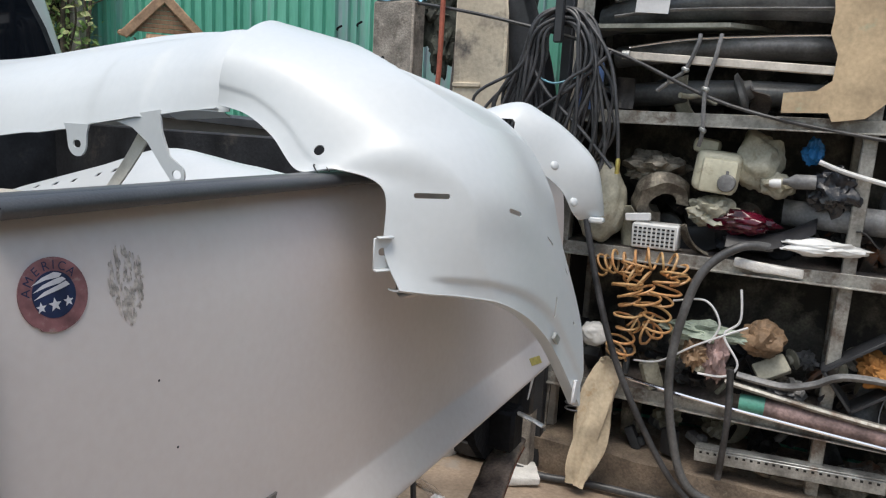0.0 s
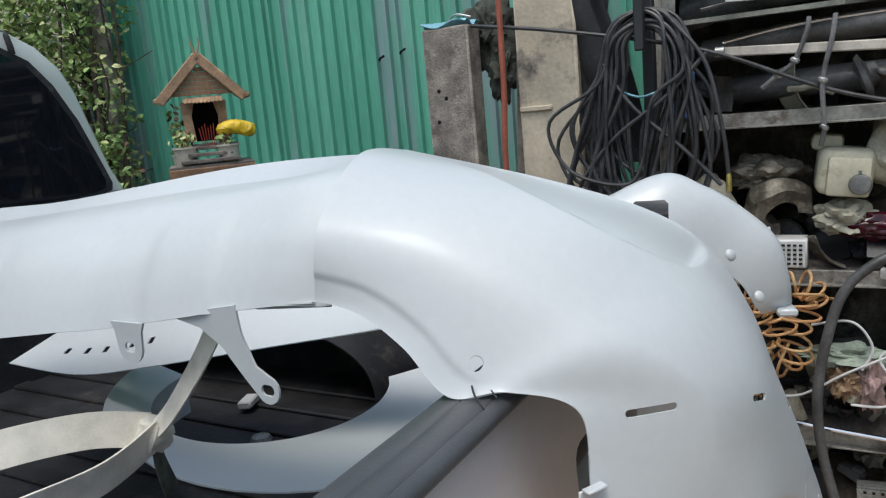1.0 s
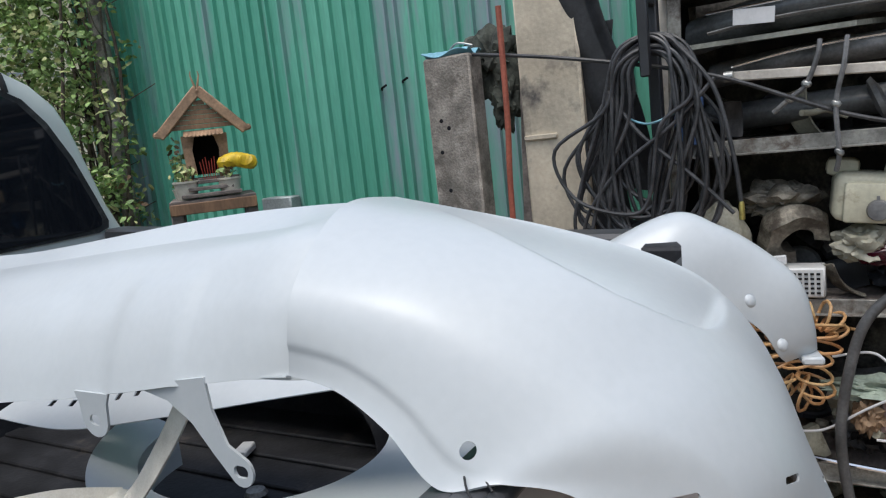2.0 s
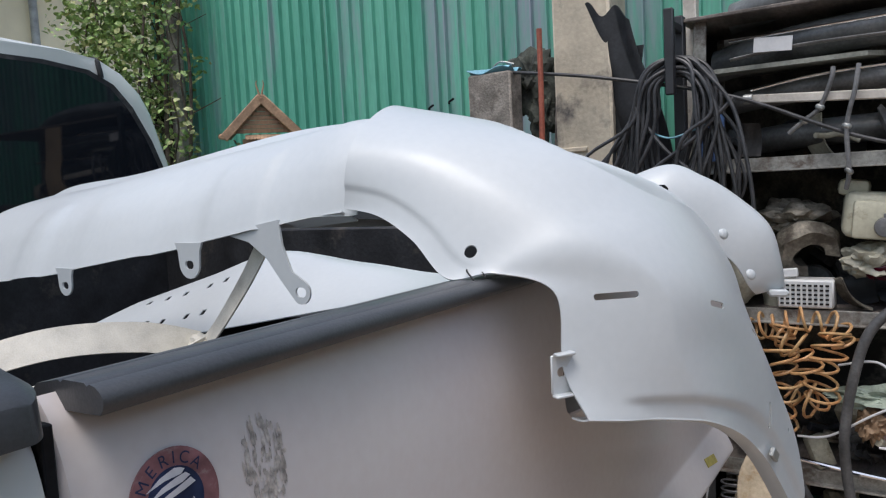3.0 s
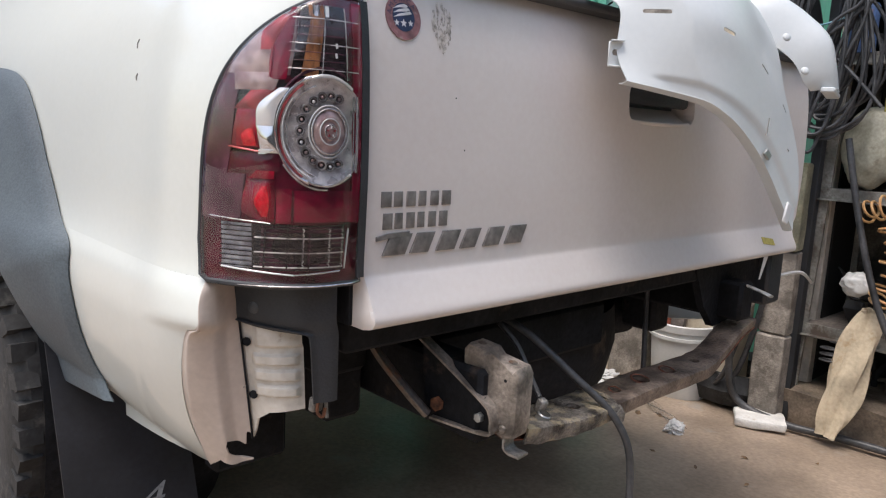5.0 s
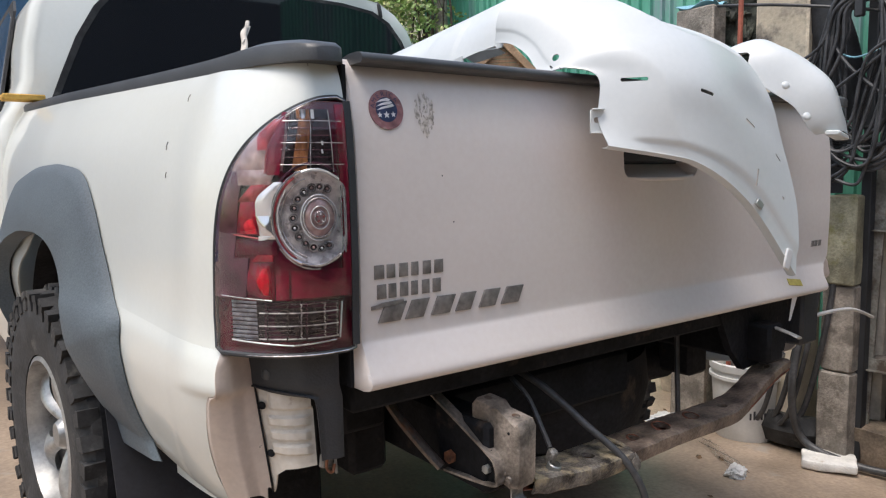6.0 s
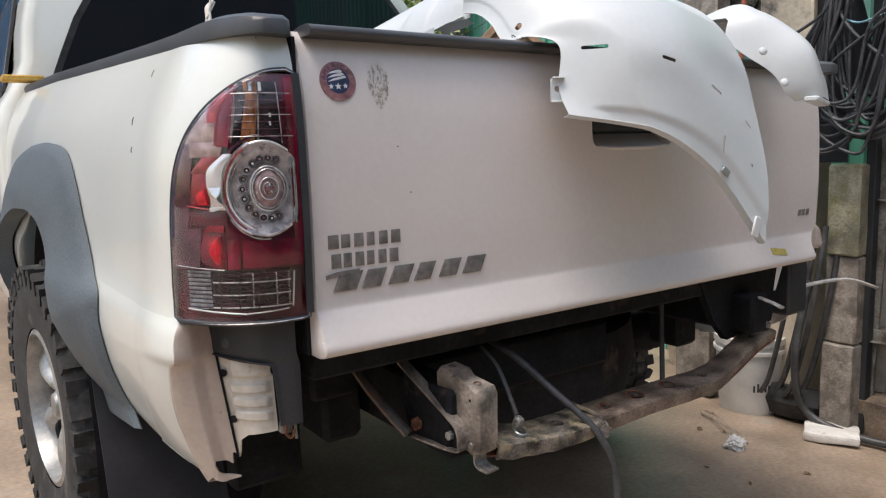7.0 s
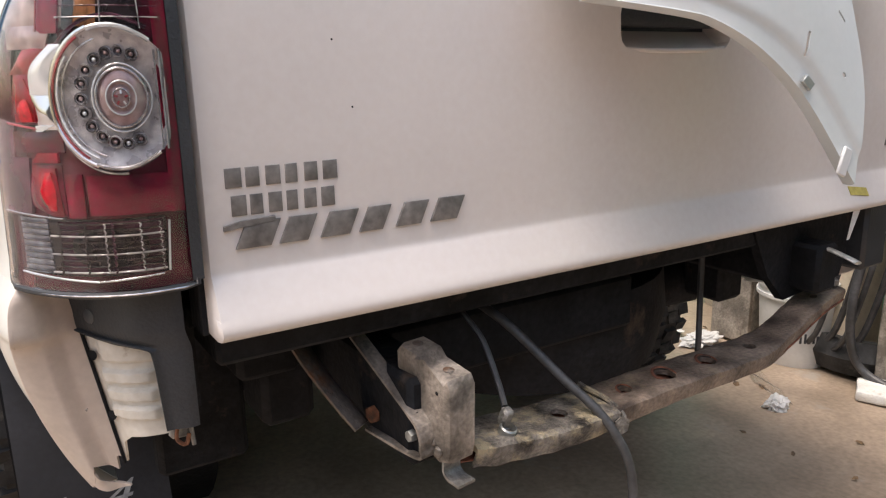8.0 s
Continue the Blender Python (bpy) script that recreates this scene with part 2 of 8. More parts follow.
def lean(y):
    """The body widens and swings out towards the cab."""
    y = max(0.0, y - 0.25)
    return 0.045 * min(1.0, y) + 0.009 * y ** 1.5


def rear_y(z):
    return smooth_lerp(REAR, z)


def hull(s, z, off=0.0):
    """The rear corner and side of the bed: s metres round from the tailgate's edge, at height z; off stands proud of it."""
    xs, y0, flat, deep = smooth_lerp(SIDE, z), rear_y(z), 0.045, 0.25
    ax = xs - 0.757 - flat
    arc = 1.5708 * math.sqrt((ax * ax + deep * deep) / 2)
    if s < flat:
        p, nrm = Vector((-0.757 - s, y0 - 0.08 * s * 0, z)), Vector((0, -1, 0))
    elif s < flat + arc:
        a = (s - flat) / arc * 1.5708
        p = Vector((-0.757 - flat - ax * math.sin(a), y0 + deep * (1 - math.cos(a)), z))
        nrm = Vector((-deep * math.sin(a), -ax * math.cos(a), 0)).normalized()
    else:
        y = y0 + deep + (s - flat - arc)
        p, nrm = Vector((-xs - lean(y), y, z + SLOPE * max(0.0, y - 0.25))), Vector((-1, 0, 0))
    return p + nrm * off


def ease(v):
    v = min(1.0, max(0.0, v))
    return v * v * (3 - 2 * v)


# tailgate, with the handle's pocket cut into it
def tailgate_profile():
    out = [(rear_y(z), z) for z in np.linspace(0.872, 1.386, 150)]
    return out + [(0.004, 1.385), (0.008, 1.33), (0.05, 1.27), (0.05, 0.885), (0.035, 0.872)]


def tailgate_bm():
    bm = bmesh.new()
    prof = tailgate_profile()
    xs = [-0.75, -0.746, -0.728] + list(np.linspace(-0.68, 0.68, 18)) + [0.72, 0.738, 0.742]
    rings = []
    for x in xs:
        pull = 0.006 if x > 0.741 or x < -0.749 else 0.0
        rings.append([bm.verts.new((x - (0.048 * ease((0.975 - z) / 0.06) * ease((x - 0.5) / 0.24)), y + (pull if y < 0.02 else -pull), z + (pull if z < 0.9 else -pull if z > 1.36 else 0))) for y, z in prof])
    for p, q in zip(rings, rings[1:]):
        for j in range(len(prof)):
            bm.faces.new((p[j], p[(j + 1) % len(prof)], q[(j + 1) % len(prof)], q[j]))
    bm.faces.new(rings[0])
    bm.faces.new(rings[-1][::-1])
    return bm


tailgate = part("tailgate", tailgate_bm(), DUSTY, TRUCK, "closed dusty off-white tailgate")
pocket = box((0.0, -0.02, 1.228), (0.25, 0.09, 0.072), 0.022, seg=3)
cut_holes(tailgate, [pocket])
part("pocket_scoop", sheet(lambda u, v: Vector((-0.122 + 0.244 * u, -0.037 + 0.05 * v, 1.1925 + 0.03 * v ** 1.6)), 12, 10, thick=0.002), DUSTY, tailgate, "dusty white finger scoop")
# black backing: the recess's shade is put into its colour
part("handle_pocket_shade", box((0, 0.018, 1.228), (0.246, 0.012, 0.07), 0.004), BLACKP, tailgate, "black backing with the handle recess's shade in its colour")
part("tailgate_handle", box((0, -0.02, 1.242), (0.236, 0.02, 0.034), 0.008, seg=2), BLACKP, tailgate, "black tailgate handle")
part("pocket_lip", tube([(-0.12, -0.034, 1.194), (-0.06, -0.04, 1.1905), (0.06, -0.04, 1.1905), (0.12, -0.034, 1.194)], 0.004, 8, 20), DUSTY, tailgate)

# rail caps
cap_profile = [(-0.022, -0.014), (-0.0248, -0.011), (-0.0258, -0.0075), (-0.0252, -0.004), (-0.023, -0.001), (-0.019, 0.0014), (-0.014, 0.0025), (-0.0115, 0.001), (-0.009, 0.0028), (0.012, 0.0028), (0.0145, 0.001), (0.017, 0.0022), (0.04, -0.002), (0.046, -0.007), (0.046, -0.016)]
tailgate_cap = part("tailgate_cap", sweep(cap_profile, [(x, -0.02, 1.391) for x in (0.73, 0.725, 0.7, 0.4, 0, -0.4, -0.7, -0.725, -0.735)]), RAILP, TRUCK, "black plastic tailgate top cap")
for x0, rise in ((-0.13, 5), (-0.105, -6)):
    part("scuff", tube([(x0 - 0.2, -0.038, 1.397), (x0 - 0.19, -0.025, 1.4035), (x0 - 0.17, -0.012, 1.4035)], 0.001, 5, 6), RUBBER, tailgate_cap)


def rail(side):
    prof = [(0.05, -0.018), (0.052, -0.004), (0.046, 0.008), (0.026, 0.014), (-0.04, 0.014), (-0.05, 0.006), (-0.052, -0.018)]
    bm = bmesh.new()
    rings = []
    for k in range(41):
        y = -0.046 + 1.986 * (k / 40) ** 2.6
        full = min(1.0, (y + 0.047) / 0.05)
        g = math.sqrt(1 - (1 - full) ** 2)
        high = smooth_lerp([(-0.05, 1.0), (0.0, 1.15), (0.06, 1.35), (0.12, 1.35), (0.4, 1.0), (0.8, 0.9), (2.0, 0.9)], y)
        round_in = 0.03 * max(0.0, 1 - (y + 0.046) / 0.16) ** 2
        out = lean(y) if side < 0 else 0.045 * min(1.0, max(0.0, y - 0.25))
        ring = []
        for o, h in prof:
            x = 0.806 + o * (0.55 + 0.45 * g) - (round_in if o > 0 else 0) + out
            ring.append(bm.verts.new((side * x, y, 1.392 + SLOPE * max(0.0, y) * 1.05 + (h * g * high if h > -0.01 else h))))
        rings.append(ring)
    for p, q in zip(rings, rings[1:]):
        for j in range(len(prof)):
            bm.faces.new((p[j], p[(j + 1) % len(prof)], q[(j + 1) % len(prof)], q[j]))
    bm.faces.new(rings[0])
    bm.faces.new(rings[-1][::-1])
    return bm


for s in (-1, 1):
    part("bed_rail_cap", rail(s), RAILP, TRUCK, "weathered black plastic bed rail cap")


def slot_cutter(a, b, w, depth_dir, depth=0.05):
    a, b = Vector(a), Vector(b)
    d = Vector(depth_dir).normalized()
    x = (b - a).normalized()
    y = d.cross(x).normalized()
    x = y.cross(d)
    half = (b - a).length / 2
    out = []
    for i in range(16):
        t = 2 * math.pi * (i + 0.5) / 16
        out.append((math.copysign(half - w / 2, math.cos(t)) + w / 2 * math.cos(t), w / 2 * math.sin(t)))
    m = Matrix.Identity(4)
    for i in range(3):
        m[i][0], m[i][1], m[i][2], m[i][3] = x[i], y[i], d[i], ((a + b) / 2 - d * depth / 2)[i]
    return prism(out, depth, m)


# bed sides
def side_upper(side):
    def f(u, v):
        z = 0.945 + (1.388 - 0.945) * v
        p = hull(0.002 + 2.11 * u ** 1.7, z)
        return Vector((-p.x - 0.04, p.y + 0.14, p.z)) if side > 0 else p
    return f


def recess(s, z):
    """How far the corner below the lamp lies back where the bumper's end sat; its edge runs down in a slight S."""
    edge = smooth_lerp([(0.6, 0.2), (0.66, 0.222), (0.74, 0.25), (0.83, 0.268), (0.9, 0.268), (0.94, 0.252)], z)
    return -0.038 * ease((edge - s) / 0.028) * ease((0.946 - z) / 0.012) - 0.012 * ease((0.196 - s) / 0.018) * ease((0.93 - z) / 0.03)


def corner_edge(z):
    return smooth_lerp([(0.6, 0.2), (0.66, 0.222), (0.74, 0.25), (0.83, 0.268), (0.9, 0.268), (0.94, 0.252)], z)


def corner_point(u, z):
    """The torn corner from its seam (u = 0) round to the side (u = 1)."""
    e = hull(corner_edge(z), z, recess(corner_edge(z), z))
    p = Vector((-0.846, 0.092, z)).lerp(Vector((-0.876, 0.078, z)), (z - 0.69) / 0.19).lerp(e, u)
    step = 0.016 * ease((u - 0.2) / 0.12) + 0.012 * math.sin(math.pi * u)
    return p + Vector((-0.8, -0.6, 0)) * step * ease((1.02 - u) / 0.25) * ease((0.975 - z) / 0.05)


def side_lower(side, kind):
    """The lower side in three sheets: the corner that lies back, the part before the wheel, the part ahead of it."""
    def f(u, v):
        guess = 0.605 + 0.34 * v
        s = {"corner": 0.16 + (corner_edge(guess) - 0.16) * u, "rear": corner_edge(guess) + (1.25 - corner_edge(guess)) * u ** 1.5, "fore": 1.25 + 0.86 * u}[kind]
        lo = smooth_lerp([(0.16, 0.615), (0.2, 0.605), (0.267, 0.583), (0.333, 0.569), (0.468, 0.556), (0.6, 0.553), (2.1, 0.553)], s)
        if kind == "corner":
            lo = lerp([(0, 0.697), (0.04, 0.7), (0.07, 0.696), (0.092, 0.677), (0.16, 0.682), (0.24, 0.685), (0.3, 0.688), (0.33, 0.672), (0.4, 0.657), (0.55, 0.646), (0.7, 0.636), (0.85, 0.622), (1, 0.605)], u)
        z = lo + (0.945 - lo) * v
        if kind == "corner":
            p = corner_point(u, z)
        else:
            p = hull(s, z, recess(s, z))
        return Vector((side * -p.x, p.y, p.z)) if side > 0 else p
    return f


CORNERD = material("dust_stained_white_paint", (0.56, 0.485, 0.43), 0.42, vary=0.08, scale=7.0, bump=0.02, coat=0.2, color2=(0.46, 0.38, 0.33))
for side in (-1, 1):
    up = part("quarter_panel", sheet(side_upper(side), 70, 30, thick=0.004), PAINT if side < 0 else DUSTY, TRUCK, "white upper bed side panel")
    low = part("lower_quarter_panel", sheet(side_lower(side, "rear"), 110, 48, thick=0.004), PAINT, TRUCK, "white lower bed side")
    corner = part("corner_panel", sheet(side_lower(side, "corner"), 44, 48, thick=0.004), CORNERD, TRUCK, "dust-stained white rear corner with a torn lower edge")
    fore = part("front_lower_panel", sheet(side_lower(side, "fore"), 40, 24, thick=0.004), PAINT, TRUCK)
    for ob in (up, low, fore, corner):
        drum = bmesh.new()
        bmesh.ops.create_cone(drum, cap_ends=True, segments=64, radius1=0.56, radius2=0.56, depth=0.5, matrix=Matrix.Translation((side * 1.0, WHEEL.y + 0.06, WHEEL.z)) @ turned(0, 90, 0))
        if ob is corner:
            drum.free()
        else:
            cut_holes(ob, [drum])
HOOK_TOP = [(0.32, 0.676), (0.3, 0.667), (0.26, 0.66), (0.18, 0.655), (0.02, 0.653)]
HOOK_LOW = [(0.46, 0.652), (0.38, 0.648), (0.28, 0.645), (0.18, 0.646), (0.01, 0.6515)]
hook_lines = [spline([corner_point(*q) for q in line], 24) for line in (HOOK_TOP, HOOK_LOW)]
part("torn_hook", sheet(lambda u, v: hook_lines[0][round(u * 24)].lerp(hook_lines[1][round(u * 24)], v), 24, 4, thick=0.003), CORNERD, TRUCK)

# the edge that the missing bumper left bare: a ribbed inner panel behind a black trim
def inner_metal(u, v):
    """The ribbed panel from its seam (u = 0) to the trim's leg (u = 1)."""
    low = lerp([(0, 0.688), (0.07, 0.7), (0.16, 0.724), (0.4, 0.738), (1, 0.746)], u)
    z = low + (0.885 - low) * v
    k = (z - 0.69) / 0.19
    a = Vector((-0.842, 0.094, z)).lerp(Vector((-0.872, 0.08, z)), k)
    b = Vector((-0.796, 0.02, z)).lerp(Vector((-0.8, 0.03, z)), k)
    q = a.lerp(b, u)
    pads = sum(ease((0.0095 - abs(z - c)) / 0.004) for c in (0.821, 0.797, 0.773)) * ease((u - 0.14) / 0.1) * ease((0.97 - u) / 0.1)
    head = ease((z - 0.838) / 0.006) * ease((u - 0.2) / 0.12)
    out = 0.012 * math.sin(math.pi * min(1.0, u)) + 0.0065 * pads + 0.007 * head
    return q + Vector((-0.72, -0.69, 0)) * out


bare = part("corner_reinforcement", sheet(inner_metal, 56, 90, thick=0.003), BARE, TRUCK, "bare ribbed cream-primed inner metal")
for z, u in ((0.845, 0.1), (0.753, 0.13)):
    part("bolt_hole", lathe([(0.0, 0.0), (0.0058, 0.0), (0.0066, 0.0015)], 14, Matrix.Translation(inner_metal(u, (z - 0.70) / 0.185) + Vector((-0.0028, -0.0028, 0))) @ turned(90, 0, -46)), UNDER, bare)
part("panel_seam", tube([inner_metal(0.0, k / 14) + Vector((-0.003, -0.003, 0)) for k in range(15)], 0.0017, 6), UNDER, TRUCK)
# dark sheet added to stand for the shade behind the corner metal
part("dark_shade_filler", sheet(lambda u, v: Vector((-0.82 + 0.09 * u, 0.14 + 0.02 * u, 0.71 + 0.2 * v)), 6, 8, thick=0.004), UNDER, TRUCK)
TRIM_PLAN = [(-0.77, -0.018), (-0.782, -0.019), (-0.801, -0.012), (-0.824, 0.002), (-0.846, 0.034), (-0.862, 0.06), (-0.876, 0.088)]


def trim_shape(u, v):
    """A wide head under the lamp that turns down into a narrow leg."""
    z = 0.766 + 0.18 * v
    head = lerp([(0.766, 0.34), (0.845, 0.375), (0.866, 0.395), (0.872, 0.5), (0.876, 0.78), (0.881, 1.0), (0.946, 0.93)], z)
    line = spline([(x, y, 0) for x, y in TRIM_PLAN], 60)
    w = head * u * 60
    k = min(59, int(w))
    q = line[k].lerp(line[k + 1], w - k)
    swell = 0.006 * ease((z - 0.86) / 0.03) + 0.004 * ease((u - 0.9) / 0.1)
    return Vector((q.x - swell, q.y - 0.3 * swell, z))


trim_ob = part("corner_trim", sheet(trim_shape, 44, 70, thick=0.005), BLACKP, TRUCK, "black plastic corner trim below the tail lamp")
part("trim_clip", lathe([(0.0, 0.0016), (0.0065, 0.0014), (0.0085, 0.0006), (0.0095, -0.002)], 20, Matrix.Translation((-0.8655, 0.0535, 0.9)) @ turned(90, 0, -58)), RAILP, trim_ob)
part("trim_edge", tube([trim_shape(1.0, v) for v in np.linspace(0.0, 1.0, 60)], 0.0012, 6), BLACKP, trim_ob)
metal_clip = part("metal_clip", box((-0.79, 0.006, 0.757), (0.022, 0.012, 0.022), 0.003, turned(0, 8, 10)), STEEL, TRUCK, "small rusty metal clip")
part("clip_wire", tube([(-0.792, -0.004, 0.767), (-0.796, -0.006, 0.75), (-0.786, -0.006, 0.74), (-0.781, -0.004, 0.752)], 0.0025, 6, 10), RUSTO, metal_clip)
part("clip_leg", tube([(-0.778, 0.0, 0.768), (-0.776, -0.002, 0.735)], 0.0028, 6), STEEL, metal_clip)
part("gap_strip", box((-0.7535, 0.004, 1.125), (0.007, 0.052, 0.5), 0.001), UNDER, TRUCK)
part("gap_strip", box((0.7495, 0.012, 1.125), (0.012, 0.05, 0.5), 0.001), BLACKP, TRUCK)

CASTST = material("dusty_cast_steel", (0.32, 0.275, 0.235), 0.5, 0.25, vary=0.35, scale=16.0, fine=150.0, bump=0.5, spots=(0.2, 0.165, 0.135), spot_scale=13.0, spot_cut=0.62)

# ---- tail lamp: housing, lens, reflectors ----
LENS = clear_material("clear_lamp_lens", (0.97, 0.95, 0.95), 0.01, 1.3)
RED = material("red_lamp_plastic", (0.24, 0.004, 0.018), 0.1, vary=0.25, scale=25.0, bump=0.0)
DARKRED = material("deep_red_lamp_plastic", (0.075, 0.004, 0.014), 0.08, vary=0.3, scale=14.0, bump=0.0)
# brighter red where reflectors catch the sun, the light put into colour
REDHOT = material("sunlit_red_reflector", (0.55, 0.005, 0.018), 0.12, vary=0.2, scale=140.0, fine=500.0, bump=0.3)
ROSE = material("rose_tinted_reflector", (0.36, 0.055, 0.065), 0.2, 0.3, vary=0.25, scale=30.0, bump=0.0)
AMBER = material("amber_bulb_chamber", (0.2, 0.085, 0.035), 0.2, 0.3, vary=0.5, scale=90.0, bump=0.0, grain=(1, 1, 0.3), color2=(0.05, 0.025, 0.015))
REFLECT = material("silver_reflector", (0.5, 0.49, 0.5), 0.16, 0.75, vary=0.22, scale=70.0, bump=0.05)
PINKISH = material("pale_rose_chamber", (0.32, 0.245, 0.235), 0.2, 0.35, vary=0.3, scale=40.0, bump=0.0, color2=(0.22, 0.13, 0.13))
# pale facets and rings, also the white of painted glints
BRIGHT = material("bright_facet_and_glint", (0.72, 0.74, 0.75), 0.18, 0.5, vary=0.05, scale=40.0, bump=0.0)
DEEPRED = material("crimson_lamp_plastic", (0.15, 0.004, 0.02), 0.1, vary=0.35, scale=22.0, bump=0.0, color2=(0.075, 0.003, 0.012))
VIOLET = material("violet_grey_lamp_glass", (0.075, 0.024, 0.04), 0.1, vary=0.3, scale=24.0, bump=0.0, color2=(0.025, 0.008, 0.014))
SMOKE = material("smoked_lamp_plastic", (0.022, 0.014, 0.016), 0.1, vary=0.4, scale=24.0, bump=0.0)
BOWL = material("dull_clear_reflector", (0.42, 0.4, 0.395), 0.28, 0.45, vary=0.3, scale=55.0, bump=0.05, color2=(0.24, 0.215, 0.22))
BLUISH = material("cool_ribbed_reflector", (0.34, 0.37, 0.42), 0.2, 0.6, vary=0.3, scale=60.0, bump=0.1, color2=(0.16, 0.15, 0.18))


def lamp_left(z):
    if z < 1.0:
        return 0.258 - 0.12 * (1.0 - z)
    return 0.258 * max(0.0, 1 - ((z - 1.0) / 0.324) ** 4) ** 0.55


def lamp_piece(name, z0, z1, fl, fr, off, mat, parent, thick=0.003, nu=18, nv=24, bulge=0.0, label=""):
    """A piece of the lamp between the arc lengths fr(z) and fl(z), off metres proud of the body."""
    def f(u, v):
        z = z0 + (z1 - z0) * v
        a, b = fr(z), fl(z)
        return hull(a + (b - a) * u, z, off + bulge * math.sin(math.pi * u) * math.sin(math.pi * v))
    return part(name, sheet(f, nu, nv, thick=thick), mat, parent, label)


lamp = part("tail_lamp", sheet(lambda u, v: hull(0.004 + (lamp_left(0.945 + 0.377 * v) - 0.004) * u, 0.945 + 0.377 * v, 0.003), 26, 70, thick=0.006), DARKRED, TRUCK, "red and clear rear lamp cluster with chrome rings")
rim_pts = [hull(0.006, z, 0.008) for z in np.linspace(0.948, 1.318, 24)] + [hull(lamp_left(z) - 0.002, z, 0.007) for z in [1.0 + 0.3235 * math.sin(1.5707 * k / 40) for k in range(39, 0, -1)] + [1.0, 0.975, 0.952]] + [hull(a, 0.946, 0.008) for a in np.linspace(0.24, 0.02, 16)]
part("lamp_rim", tube(rim_pts, 0.0042, 8, 0, closed=True), BLACKP, lamp, "black lamp border")
part("lamp_rim_line", tube([q + Vector((-0.001, -0.0035, 0)) for q in rim_pts], 0.0012, 6, 0, closed=True), REFLECT, lamp)


def edge(*pairs):
    """Arc length round the corner as a function of height, through (z, s) pairs."""
    return lambda z: smooth_lerp(pairs, z)


def lamp_line(name, a, b, off, r, mat, n=9):
    """A thin bar on the lamp from (s, z) a to b."""
    return part(name, tube([hull(a[0] + (b[0] - a[0]) * q / n, a[1] + (b[1] - a[1]) * q / n, off) for q in range(n + 1)], r, 6), mat, lamp)


# reversing lamp: stacked curved prisms, cool at the side, smoky in the middle, bright columns of facets
lamp_piece("reverse_lamp", 0.966, 1.026, edge((0.966, 0.219), (1.028, 0.224)), lambda z: 0.032, 0.0075, SMOKE, lamp, label="clear ribbed reversing lamp")
lamp_piece("reverse_side", 0.968, 1.026, edge((0.968, 0.219), (1.028, 0.223)), edge((0.968, 0.176), (1.028, 0.18)), 0.0088, BLUISH, lamp)
lamp_piece("reverse_mirror", 0.968, 1.024, lambda z: 0.165, lambda z: 0.036, 0.0086, VIOLET, lamp, bulge=-0.003)
for i in range(9):
    z = 0.971 + 0.0064 * i
    for a, b, mt in ((0.172, 0.22, SMOKE), (0.036, 0.172, SMOKE if i % 3 else BOWL)):
        part("lens_rib", tube([hull(a + (b - a) * q / 10, z, 0.0122) for q in range(11)], 0.0013 if a > 0.1 else 0.0016, 6, flat=0.7), mt, lamp)
for a, r, mt in ((0.04, 0.0008, REFLECT), (0.062, 0.001, REFLECT), (0.094, 0.0012, VIOLET), (0.103, 0.0008, BOWL), (0.126, 0.0012, SMOKE), (0.158, 0.0012, SMOKE)):
    for k in range(8):
        z = 0.971 + 0.0067 * k
        part("lens_facet", tube([hull(a, z, 0.0146), hull(a - 0.0016, z + 0.0028, 0.0152), hull(a + 0.0008, z + 0.0048, 0.0142)], r, 5), mt, lamp)
# highlights along the lower and inner edges, painted as thin pale bars
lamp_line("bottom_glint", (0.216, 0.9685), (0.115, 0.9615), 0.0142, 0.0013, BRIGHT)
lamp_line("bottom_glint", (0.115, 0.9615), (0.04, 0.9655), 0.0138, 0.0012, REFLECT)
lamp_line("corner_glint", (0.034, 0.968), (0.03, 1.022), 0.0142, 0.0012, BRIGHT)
# red belt
lamp_piece("red_lens", 1.027, 1.118, lambda z: lamp_left(z) - 0.012, lambda z: 0.01, 0.0085, DARKRED, lamp, bulge=0.003)
lamp_piece("belt_gloss", 1.031, 1.072, lambda z: 0.118, lambda z: 0.022, 0.0125, DEEPRED, lamp, bulge=0.003)
# three reds stacked from dark to bright paint the lit reflector
reflector = lamp_piece("red_reflector", 1.03, 1.083, edge((1.03, 0.164), (1.042, 0.192), (1.083, 0.186)), lambda z: 0.146, 0.0125, DEEPRED, lamp, bulge=0.005, label="red dotted reflector with a sunlit core painted in brighter red")
lamp_piece("reflector_face", 1.031, 1.08, edge((1.031, 0.158), (1.05, 0.178), (1.08, 0.172)), edge((1.031, 0.147), (1.05, 0.149), (1.08, 0.152)), 0.0155, RED, reflector, bulge=0.004)
lamp_piece("reflector_lit_core", 1.037, 1.076, edge((1.037, 0.161), (1.055, 0.172), (1.076, 0.163)), edge((1.037, 0.154), (1.055, 0.152), (1.076, 0.156)), 0.0182, REDHOT, reflector, bulge=0.004)
lamp_piece("reflector_flap", 1.0855, 1.0955, edge((1.0855, 0.182), (1.0955, 0.171)), lambda z: 0.147, 0.0155, RED, lamp, nu=8, nv=6)
lamp_piece("red_panel", 1.029, 1.074, lambda z: 0.1435, lambda z: 0.122, 0.0135, DEEPRED, lamp, nu=8, nv=12, bulge=0.003)
lamp_piece("belt_side", 1.03, 1.09, lambda z: lamp_left(z) - 0.018, edge((1.03, 0.194), (1.09, 0.188)), 0.0135, VIOLET, lamp)
lamp_line("belt_line", (0.236, 1.0335), (0.15, 1.0285), 0.0155, 0.0009, REFLECT)
